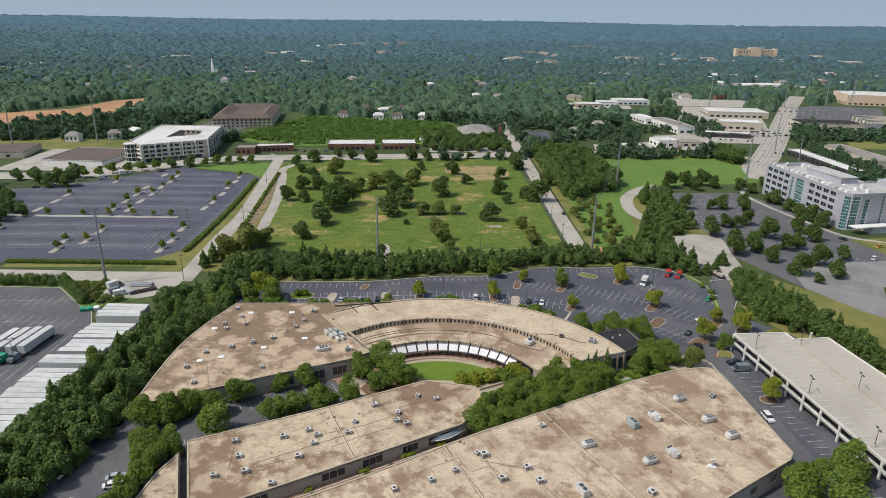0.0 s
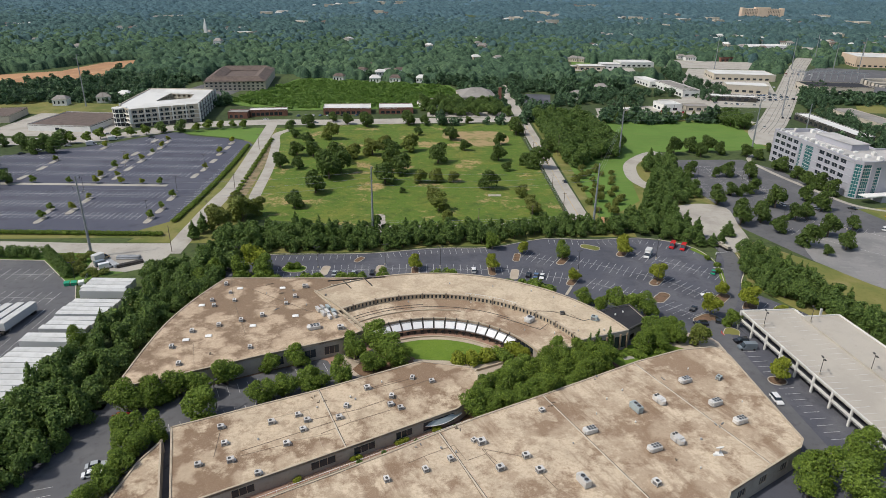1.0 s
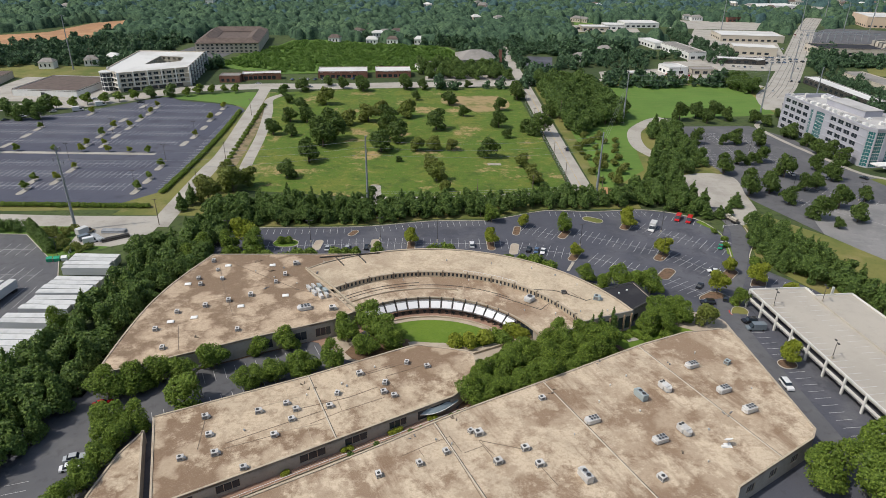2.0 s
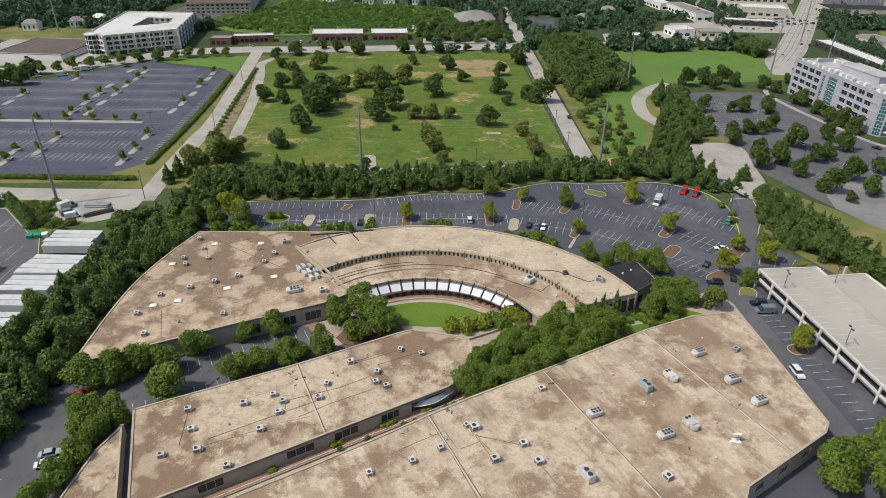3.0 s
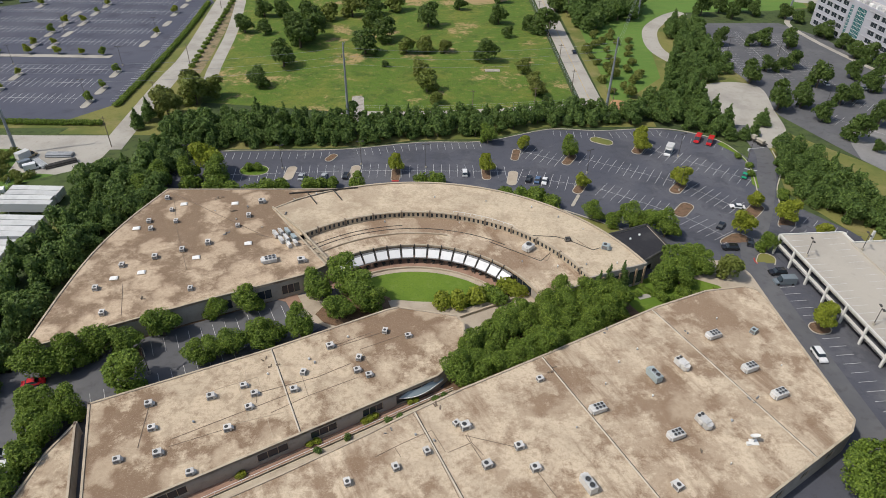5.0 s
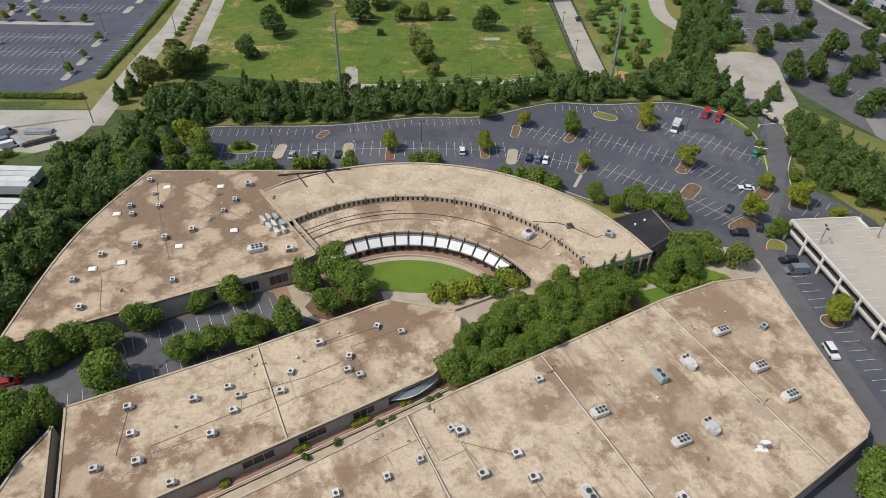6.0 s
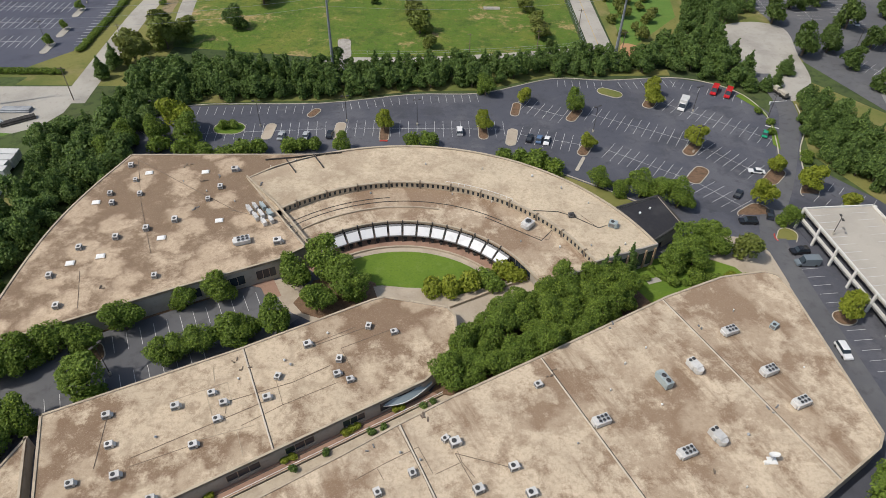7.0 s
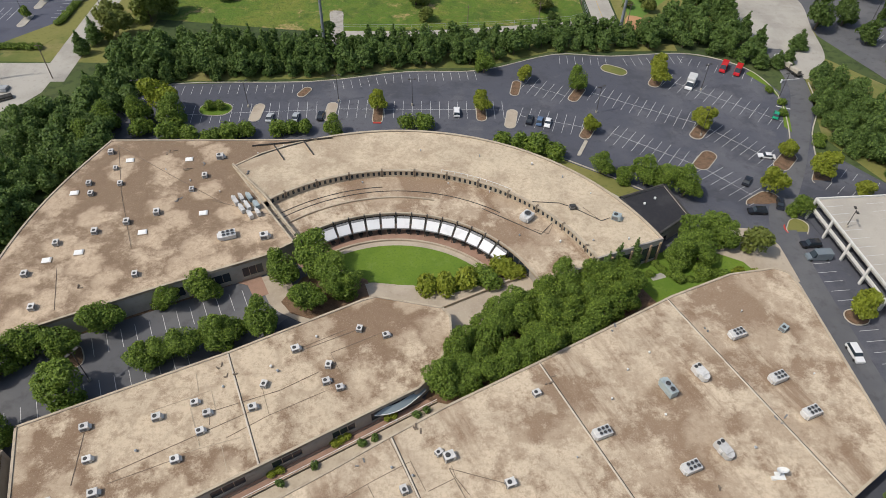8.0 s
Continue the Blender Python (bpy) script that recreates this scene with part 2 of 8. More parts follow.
M["steel"] = surface("galvanised_steel", (0.42, 0.44, 0.46), [((0.32, 0.34, 0.36), 0.5, 0.4, 0.7)], 0.5, 0.35, where="object")
M["pole"] = surface("weathered_pole_steel", (0.30, 0.32, 0.34), [((0.22, 0.23, 0.25), 0.4, 0.4, 0.7)], 0.55, 0.3, where="object")
M["lamp_dark"] = surface("dark_bronze_metal", (0.06, 0.055, 0.05), [((0.09, 0.085, 0.08), 1.0, 0.4, 0.7)], 0.5, 0.3, where="object")
M["wood_pole"] = surface("timber_pole", (0.2, 0.16, 0.12), [((0.13, 0.1, 0.08), 1.0, 0.4, 0.7)], 0.9, where="object")
M["hvac"] = surface("pale_grey_sheet_metal", (0.60, 0.59, 0.57), [((0.40, 0.40, 0.385), 0.7, 0.45, 0.7, 0.8), ((0.3, 0.28, 0.25), 2.0, 0.58, 0.78, 0.5)], 0.55, 0.1, where="object", rand=0.12)
M["hvac_blue"] = surface("blue_grey_sheet_metal", (0.36, 0.42, 0.43), [((0.28, 0.33, 0.34), 0.7, 0.45, 0.7)], 0.55, 0.1, where="object")
M["black"] = surface("black_fan_grille", (0.04, 0.04, 0.042), [((0.075, 0.075, 0.075), 3.0, 0.4, 0.7)], 0.6, where="object")
M["louvre"] = surface("dark_grey_panel", (0.20, 0.20, 0.20), [((0.13, 0.13, 0.13), 2.0, 0.4, 0.7)], 0.6, where="object")
M["skylight"] = surface("white_skylight", (0.80, 0.80, 0.78), [((0.66, 0.66, 0.63), 0.6, 0.5, 0.75)], 0.5)
M["white"] = surface("white_paint", (0.74, 0.74, 0.72), [((0.6, 0.6, 0.57), 0.35, 0.48, 0.75, 0.7)], 0.6)
M["trailer"] = surface("white_trailer_roof", (0.56, 0.565, 0.555), [((0.42, 0.425, 0.41), 0.3, 0.45, 0.7, 0.8), ((0.42, 0.41, 0.38), 1.0, 0.58, 0.78, 0.5)], 0.6, where="object", rand=0.1)
M["trailer_side"] = surface("trailer_side_panel", (0.42, 0.43, 0.435), [((0.42, 0.43, 0.43), 0.5, 0.45, 0.7)], 0.55, where="object", rand=0.15)
M["membrane"] = surface("white_roof_membrane", (0.62, 0.62, 0.60), [((0.48, 0.475, 0.45), 0.04, 0.45, 0.7, 0.8), ((0.48, 0.47, 0.44), 0.3, 0.55, 0.78, 0.5)], 0.8)
M["greyroof"] = surface("grey_gravel_roof", (0.27, 0.255, 0.235), [((0.19, 0.18, 0.165), 0.05, 0.42, 0.66, 0.8), ((0.36, 0.34, 0.31), 0.3, 0.52, 0.75, 0.6)], 0.9)
M["brownroof"] = surface("brown_shingle_roof", (0.135, 0.105, 0.09), [((0.095, 0.072, 0.064), 0.2, 0.42, 0.66, 0.8), ((0.20, 0.165, 0.14), 0.6, 0.5, 0.75, 0.5)], 0.9)
M["clad"] = surface("lilac_grey_cladding", (0.40, 0.405, 0.455), [((0.34, 0.34, 0.385), 0.15, 0.45, 0.7, 0.7)], 0.6)
M["tan_wall"] = surface("tan_render", (0.52, 0.47, 0.39), [((0.42, 0.37, 0.30), 0.1, 0.45, 0.7, 0.7)], 0.85)
M["peach"] = surface("peach_render", (0.66, 0.51, 0.39), [((0.56, 0.43, 0.32), 0.1, 0.45, 0.7, 0.7)], 0.85)
M["bark"] = surface("bark", (0.12, 0.095, 0.07), [((0.07, 0.055, 0.042), 3, 0.4, 0.7)], 0.95, where="object")
M["glass"], _n, _l, _b = node_mat("dark_window_glass", 0.08, 0.0, 0.5)
_b.inputs["Base Color"].default_value = (0.03, 0.04, 0.05, 1)
M["teal"], _n, _l, _b = node_mat("teal_curtain_glass", 0.1, 0.0, 0.6)
_b.inputs["Base Color"].default_value = (0.03, 0.14, 0.15, 1)
M["canopy_glass"], _n, _l, _b = node_mat("pale_canopy_glass", 0.15, 0.0, 0.5)
_b.inputs["Base Color"].default_value = (0.24, 0.29, 0.31, 1)
M["awning"] = surface("white_canopy_fabric", (0.70, 0.70, 0.71), [((0.58, 0.58, 0.59), 0.4, 0.5, 0.75, 0.7)], 0.8)
M["rubber"] = surface("tyre_rubber", (0.02, 0.02, 0.02), [((0.035, 0.035, 0.033), 4, 0.4, 0.7)], 0.85, where="object")
M["stone"] = surface("pale_rubble", (0.38, 0.35, 0.31), [((0.25, 0.23, 0.2), 0.5, 0.4, 0.7), ((0.5, 0.47, 0.42), 2, 0.5, 0.75)], 0.95)


def paint_mat(name, c):
    m, n, l, b = node_mat(name, 0.25, 0.0, 0.5)
    b.inputs["Base Color"].default_value = (*c, 1)
    b.inputs["Coat Weight"].default_value = 0.5
    return m


for _nm, _c in (("white", (0.72, 0.72, 0.72)), ("black", (0.015, 0.015, 0.017)), ("silver", (0.4, 0.42, 0.43)), ("blue", (0.1, 0.16, 0.27)), ("red", (0.5, 0.02, 0.025)), ("green", (0.02, 0.3, 0.16)), ("tan", (0.4, 0.3, 0.18)), ("grey", (0.16, 0.19, 0.21)), ("yellow", (0.6, 0.38, 0.05))):
    M["car_" + _nm] = paint_mat(_nm + "_car_paint", _c)

M["leaf_broad"] = leaf_mat("broadleaf_foliage", (0.076, 0.136, 0.019), (0.355, 0.460, 0.068), (0.205, 0.295, 0.047), 2.2, 0.6)
M["leaf_young"] = leaf_mat("yellow_green_foliage", (0.165, 0.215, 0.018), (0.407, 0.462, 0.050), (0.297, 0.319, 0.042))
M["leaf_dark"] = leaf_mat("dark_evergreen_foliage", (0.062, 0.115, 0.030), (0.260, 0.365, 0.084), (0.150, 0.235, 0.058), 2.2, 0.55)
M["leaf_oak"] = leaf_mat("dark_oak_foliage", (0.052, 0.095, 0.022), (0.215, 0.295, 0.062), (0.120, 0.185, 0.042), 1.6, 0.6)
M["leaf_olive"] = leaf_mat("olive_foliage", (0.105, 0.150, 0.026), (0.265, 0.330, 0.066), (0.240, 0.250, 0.066))
# Blue mixed into these leaf colours stands in for distant haze.
M["leaf_hazed"] = leaf_mat("haze_tinted_foliage", (0.051, 0.100, 0.053), (0.188, 0.306, 0.141), (0.130, 0.231, 0.116), 0.55, 0.8)
M["leaf_vine"] = leaf_mat("vine_foliage", (0.095, 0.175, 0.030), (0.20, 0.32, 0.06), (0.14, 0.245, 0.045), 1.2, 0.4)
M["office_band"] = surface("pale_lilac_band", (0.46, 0.46, 0.5), [((0.38, 0.38, 0.42), 0.2, 0.45, 0.7)], 0.6)
M["office_roof"] = surface("grey_white_office_roof", (0.46, 0.45, 0.44), [((0.32, 0.315, 0.305), 0.06, 0.42, 0.66, 0.8), ((0.3, 0.29, 0.28), 0.4, 0.55, 0.75, 0.5)], 0.85)


# ---- building blocks ----
def ease(k):
    k = min(max(k, 0.0), 1.0)
    return k * k * (3 - 2 * k)


def gz(x, y):
    """Height of the site's ground: it climbs from the northern car park to the warehouse courts."""
    return (4.0 - 1.3 * ease((x - 20) / 60)) * ease((224 - y) / 38) * ease((142 - x) / 28) * ease((x + 126) / 24)


class Geo:
    """Collects plain solids for one mesh."""

    def __init__(self):
        self.v, self.f = [], []

    def add(self, verts, faces):
        k = len(self.v)
        self.v += [tuple(p) for p in verts]
        self.f += [tuple(i + k for i in q) for q in faces]
        return self

    def box(self, x0, x1, y0, y1, z0, z1):
        return self.add([(x0, y0, z0), (x1, y0, z0), (x1, y1, z0), (x0, y1, z0), (x0, y0, z1), (x1, y0, z1), (x1, y1, z1), (x0, y1, z1)],
                        [(0, 3, 2, 1), (4, 5, 6, 7), (0, 1, 5, 4), (1, 2, 6, 5), (2, 3, 7, 6), (3, 0, 4, 7)])

    def beam(self, a, b, w, z0, z1, side=0.0):
        """An upright slab from a to b in plan, of width w about the line shifted by side to the right."""
        ax, ay, bx, by = a[0], a[1], b[0], b[1]
        d = math.hypot(bx - ax, by - ay) or 1e-6
        nx, ny = (by - ay) / d, -(bx - ax) / d
        lo, hi = side - w / 2, side + w / 2
        p = [(ax + nx * lo, ay + ny * lo), (ax + nx * hi, ay + ny * hi), (bx + nx * hi, by + ny * hi), (bx + nx * lo, by + ny * lo)]
        return self.prism(p, z0, z1)

    def prism(self, pts, z0, z1):
        n = len(pts)
        area = sum(pts[i][0] * pts[(i + 1) % n][1] - pts[(i + 1) % n][0] * pts[i][1] for i in range(n))
        if area < 0:
            pts = pts[::-1]
        v = [(p[0], p[1], z0) for p in pts] + [(p[0], p[1], z1) for p in pts]
        return self.add(v, [tuple(range(n))[::-1], tuple(range(n, 2 * n))] + [(i, (i + 1) % n, n + (i + 1) % n, n + i) for i in range(n)])

    def tube(self, a, b, r0, r1=None, n=8):
        r1 = r0 if r1 is None else r1
        a, b = Vector(a), Vector(b)
        q = (b - a).to_track_quat("Z", "Y")
        ring = [Vector((math.cos(2 * math.pi * i / n), math.sin(2 * math.pi * i / n), 0)) for i in range(n)]
        v = [a + q @ (p * r0) for p in ring] + [b + q @ (p * r1) for p in ring]
        return self.add(v, [tuple(range(n))[::-1], tuple(range(n, 2 * n))] + [(i, (i + 1) % n, n + (i + 1) % n, n + i) for i in range(n)])

    def annulus(self, c, r0, r1, a0, a1, z0, z1, n=48):
        """A ring sector between two radii and two angles (degrees)."""
        k = len(self.v)
        for i in range(n + 1):
            a = radians(a0 + (a1 - a0) * i / n)
            for r in (r0, r1):
                for z in (z0, z1):
                    self.v.append((c[0] + r * math.cos(a), c[1] + r * math.sin(a), z))
        for i in range(n):
            p = k + 4 * i
            self.f += [(p + 1, p + 5, p + 7, p + 3), (p, p + 2, p + 6, p + 4), (p + 2, p + 3, p + 7, p + 6), (p, p + 4, p + 5, p + 1)]
        e = k + 4 * n
        self.f += [(k, k + 1, k + 3, k + 2), (e, e + 2, e + 3, e + 1)]
        return self

    def data(self, name, material):
        me = bpy.data.meshes.new(name)
        me.from_pydata(self.v, [], self.f)
        bm = bmesh.new()
        bm.from_mesh(me)
        bmesh.ops.recalc_face_normals(bm, faces=bm.faces)
        bm.to_mesh(me)
        bm.free()
        me.materials.append(material)
        return me


def part(name, geo, material, parent, label=""):
    ob = new(name, geo if isinstance(geo, bpy.types.Mesh) else geo.data(name, material))
    ob.parent = parent
    return tagged(ob, label)


def thing(name, label, category, m=None, group="", kind=""):
    ob = tagged(new(name), label, category, group, kind)
    ob.matrix_basis = m or Matrix.Identity(4)
    return ob


def solid(name, geo, material, label, category, kind="", group="", m=None):
    ob = tagged(new(name, geo.data(name, material)), label, category, group, kind)
    if m:
        ob.matrix_basis = m
    return ob


def fast_mesh(name, verts, tris, material):
    me = bpy.data.meshes.new(name)
    verts, tris = np.asarray(verts, np.float32), np.asarray(tris, np.int32)
    me.vertices.add(len(verts))
    me.vertices.foreach_set("co", verts.ravel())
    k = tris.shape[1]
    me.loops.add(tris.size)
    me.loops.foreach_set("vertex_index", tris.ravel())
    me.polygons.add(len(tris))
    me.polygons.foreach_set("loop_start", np.arange(0, tris.size, k, dtype=np.int32))
    me.polygons.foreach_set("loop_total", np.full(len(tris), k, np.int32))
    me.update(calc_edges=True)
    me.materials.append(material)
    return me


def wall_run(g, a, b, z0, z1, thick, holes=()):
    """A wall from a to b, its outer face on that line (outside to the right), one solid with openings (s0, s1, h0, h1) through it."""
    L = math.hypot(b[0] - a[0], b[1] - a[1])
    u = ((b[0] - a[0]) / L, (b[1] - a[1]) / L)
    S = sorted({0.0, L, *[round(min(max(s, 0), L), 4) for h in holes for s in h[:2]]})
    Z = sorted({z0, z1, *[min(max(z, z0), z1) for h in holes for z in h[2:]]})
    full = {}
    for i in range(len(S) - 1):
        for j in range(len(Z) - 1):
            s, z = (S[i] + S[i + 1]) / 2, (Z[j] + Z[j + 1]) / 2
            full[i, j] = not any(h[0] < s < h[1] and h[2] < z < h[3] for h in holes)
    index, verts, faces = {}, [], []

    def vid(i, j, k):
        if (i, j, k) not in index:
            index[i, j, k] = len(verts)
            verts.append((a[0] + u[0] * S[i] - u[1] * thick * k, a[1] + u[1] * S[i] + u[0] * thick * k, Z[j]))
        return index[i, j, k]

    for (i, j), on in full.items():
        if not on:
            continue
        faces.append((vid(i, j, 0), vid(i + 1, j, 0), vid(i + 1, j + 1, 0), vid(i, j + 1, 0)))
        faces.append((vid(i, j, 1), vid(i, j + 1, 1), vid(i + 1, j + 1, 1), vid(i + 1, j, 1)))
        for (di, dj), (p, q) in (((-1, 0), ((i, j), (i, j + 1))), ((1, 0), ((i + 1, j), (i + 1, j + 1))), ((0, -1), ((i, j), (i + 1, j))), ((0, 1), ((i, j + 1), (i + 1, j + 1)))):
            if not full.get((i + di, j + dj), False):
                faces.append((vid(*p, 0), vid(*q, 0), vid(*q, 1), vid(*p, 1)))
    g.add(verts, faces)
    return u, L


def pane(name, parent, a, u, s0, s1, h0, h1, inset, material, frame_mat, label="", bars=0):
    """A glazed opening: a frame standing in the opening and the pane set back in it."""
    def at(s):
        return (a[0] + u[0] * s, a[1] + u[1] * s)
    w = Geo()
    w.beam(at(s0), at(s1), 0.06, h0, h1, -inset)
    win = part(name, w, material, parent, label)
    fr = Geo()
    t = 0.09
    fr.beam(at(s0), at(s0 + t), 0.14, h0, h1, -inset + 0.02)
    fr.beam(at(s1 - t), at(s1), 0.14, h0, h1, -inset + 0.02)
    fr.beam(at(s0 + t), at(s1 - t), 0.14, h0, h0 + t, -inset + 0.02)
    fr.beam(at(s0 + t), at(s1 - t), 0.14, h1 - t, h1, -inset + 0.02)
    for i in range(bars):
        s = s0 + (s1 - s0) * (i + 1) / (bars + 1)
        fr.beam(at(s - t / 2), at(s + t / 2), 0.12, h0 + t, h1 - t, -inset + 0.02)
    part("frame", fr, frame_mat, win)
    return win


def path_strip(name, pts, width, z, material, label, category, thick=0.06, kind="structure"):
    """A road or path along a smoothed line."""
    line = []
    for i in range(len(pts) - 1):
        p0, p1, p2, p3 = (Vector(pts[max(0, min(len(pts) - 1, i + k))]) for k in (-1, 0, 1, 2))
        for j in range(8):
            t = j / 8
            line.append(0.5 * ((2 * p1) + (p2 - p0) * t + (2 * p0 - 5 * p1 + 4 * p2 - p3) * t * t + (3 * p1 - p0 - 3 * p2 + p3) * t ** 3))
    line.append(Vector(pts[-1]))
    left, right = [], []
    for i, p in enumerate(line):
        d = (line[min(i + 1, len(line) - 1)] - line[max(i - 1, 0)]).normalized()
        nrm = Vector((d.y, -d.x)) * width / 2
        right.append(p + nrm)
        left.append(p - nrm)
    n = len(line)
    v = [(p.x, p.y, z) for p in left] + [(p.x, p.y, z) for p in right] + [(p.x, p.y, z - thick) for p in left] + [(p.x, p.y, z - thick) for p in right]
    g = Geo()
    f = []
    for i in range(n - 1):
        f += [(i, n + i, n + i + 1, i + 1), (i, i + 1, 2 * n + i + 1, 2 * n + i), (n + i, 3 * n + i, 3 * n + i + 1, n + i + 1)]
    g.add(v, f)
    g.v = [(p[0], p[1], p[2] + gz(p[0], p[1])) for p in g.v]
    return solid(name, g, material, label, category, kind)


def smooth_line(pts, step=8):
    out = []
    for i in range(len(pts) - 1):
        p0, p1, p2, p3 = (Vector(pts[max(0, min(len(pts) - 1, i + k))]) for k in (-1, 0, 1, 2))
        for j in range(step):
            t = j / step
            q = 0.5 * ((2 * p1) + (p2 - p0) * t + (2 * p0 - 5 * p1 + 4 * p2 - p3) * t * t + (3 * p1 - p0 - 3 * p2 + p3) * t ** 3)
            out.append((q.x, q.y))
    return out + [tuple(pts[-1])]


def sheet(name, pts, z, material, label, category, thick=0.1, kind="structure", level=False):
    ob = solid(name, Geo().prism(pts, z - thick, z), material, label, category, kind)
    if any(gz(*p[:2]) > 0.001 for p in pts) and not level:
        bm = bmesh.new()
        bm.from_mesh(ob.data)
        for y in range(100, 228, 4):
            bmesh.ops.bisect_plane(bm, geom=bm.verts[:] + bm.edges[:] + bm.faces[:], plane_co=(0, y, 0), plane_no=(0, 1, 0))
        for x in range(-128, 146, 8):
            bmesh.ops.bisect_plane(bm, geom=bm.verts[:] + bm.edges[:] + bm.faces[:], plane_co=(x, 0, 0), plane_no=(1, 0, 0))
        for v in bm.verts:
            v.co.z += gz(v.co.x, v.co.y) if v.co.z > z - 0.01 else -0.3
        bm.to_mesh(ob.data)
        bm.free()
    return ob


def kerb(name, line, parent=None, w=0.35, z0=0.0, z1=0.17, material=None):
    g = Geo()
    for a, b in zip(line, line[1:]):
        g.beam(a, b, w, z0, z1)
    g.v = [(p[0], p[1], p[2] + gz(p[0], p[1])) for p in g.v]
    return solid(name, g, material or M["kerb"], "pale concrete kerb along the asphalt edge", "kerb", "structure")


def arc_pt(r, deg, c=(0.5, 161.0)):
    return (c[0] + r * math.cos(radians(deg)), c[1] + r * math.sin(radians(deg)))


def inside(p, poly):
    x, y, hit = p[0], p[1], False
    for (x0, y0), (x1, y1) in zip(poly, poly[1:] + poly[:1]):
        if (y0 > y) != (y1 > y) and x < (x1 - x0) * (y - y0) / (y1 - y0) + x0:
            hit = not hit
    return hit


# ---- trees ----
def crown_points(rng, kind, n):
    """Points and outward directions over a lobed crown one unit in radius, from height 0 to 1."""
    lobes = []
    if kind == "pine":
        for i in range(13):
            h = 0.14 + 0.80 * i / 12
            rad = 0.78 * (1 - (h - 0.08) ** 1.35) + 0.06
            for j in range(3 if i < 9 else 1):
                a = rng.uniform(0, 2 * math.pi)
                k = rad * rng.uniform(0.35, 0.6) if i < 10 else 0
                lobes.append((k * math.cos(a), k * math.sin(a), h, rad * rng.uniform(0.42, 0.6), 0.09))
    elif kind == "bush":
        for i in range(7):
            a, k = rng.uniform(0, 2 * math.pi), rng.uniform(0.1, 0.5)
            lobes.append((k * math.cos(a), k * math.sin(a), rng.uniform(0.35, 0.6), rng.uniform(0.4, 0.6), rng.uniform(0.3, 0.4)))
    else:
        low, wide = (0.28, 0.62) if kind == "young" else (0.07, 0.60)
        lobes.append((0, 0, 0.50, 0.58, 0.33))
        lean, flat = rng.uniform(0, 6.28), rng.uniform(0.80, 0.95)
        for i in range(40):
            a = 2 * math.pi * i * 0.382 + rng.uniform(-0.5, 0.5)
            h = low + 0.04 + (0.86 - low) * ((i * 0.618) % 1.0)
            k = (wide + 0.10) * math.sqrt(max(0.02, 1 - ((h - 0.44) / 0.52) ** 2)) * rng.uniform(0.62, 1.16)
            k *= 1 - (1 - flat) * (1 + math.cos(2 * (a - lean)))
            big = rng.uniform(0, 1) ** 1.6
            lobes.append((k * math.cos(a), k * math.sin(a), h, 0.12 + 0.20 * big, 0.06 + 0.085 * big))
    L = np.array(lobes)
    w = L[:, 3] ** 2
    pts, nor = [], []
    while len(pts) < n:
        i = rng.choice(len(L), p=w / w.sum())
        d = rng.normal(size=3)
        d /= np.linalg.norm(d)
        if d[2] < -0.55:
            continue
        p = L[i, :3] + d * np.array((L[i, 3], L[i, 3], L[i, 4])) * rng.uniform(0.80, 1.26)
        q = (p - L[:, :3]) / L[:, [3, 3, 4]]
        if (np.delete((q ** 2).sum(1), i) < 0.70).any() or p[2] > 1.02:
            continue
        pts.append(p)
        nor.append(d)
    return np.array(pts), np.array(nor), L


def crown_arrays(seed, kind, n, size, aspect, sub=1, core=99):
    """Leaf clumps as small bent blades over the lobes, round a rough dark inner mass."""
    rng = np.random.default_rng(seed)
    p, d, L = crown_points(rng, kind, n)
    d = d + rng.normal(size=d.shape) * 0.75 + np.array((0, 0, 0.45))
    d /= np.linalg.norm(d, axis=1)[:, None]
    t = np.cross(d, rng.normal(size=d.shape))
    t /= np.linalg.norm(t, axis=1)[:, None]
    b = np.cross(d, t)
    s = (size * rng.uniform(0.65, 1.35, n))[:, None]
    sc = np.array((1, 1, aspect))
    corners = [p + (t * s) * sc, p + (b * 0.85 * s - t * 0.5 * s + d * 0.2 * s) * sc, p - (b * 0.85 * s + t * 0.5 * s) * sc]
    V = np.stack(corners, 1).reshape(-1, 3)
    k = np.arange(n) * 3
    F = np.stack([k, k + 1, k + 2], 1)
    cv, cf = [], []
    bm = bmesh.new()
    bmesh.ops.create_icosphere(bm, subdivisions=sub, radius=1.0)
    unit = np.array([v.co[:] for v in bm.verts])
    uf = np.array([[v.index for v in f.verts] for f in bm.faces])
    bm.free()
    base = len(V)
    grow = 1.0 if core > 18 else 1.12
    for lo in L[:core]:
        cv.append(lo[:3] + unit * rng.uniform(0.60, 0.84, (len(unit), 1)) * lo[[3, 3, 4]] * grow)
        cf.append(uf + base)
        base += len(unit)
    V = np.concatenate([V] + cv)
    F = np.concatenate([F] + cf)
    return V, F


def crown_mesh(name, seed, kind, n, size, aspect, material):
    return fast_mesh(name, *crown_arrays(seed, kind, n, size, aspect, 1, 20 if kind == "broad" else 99), material)


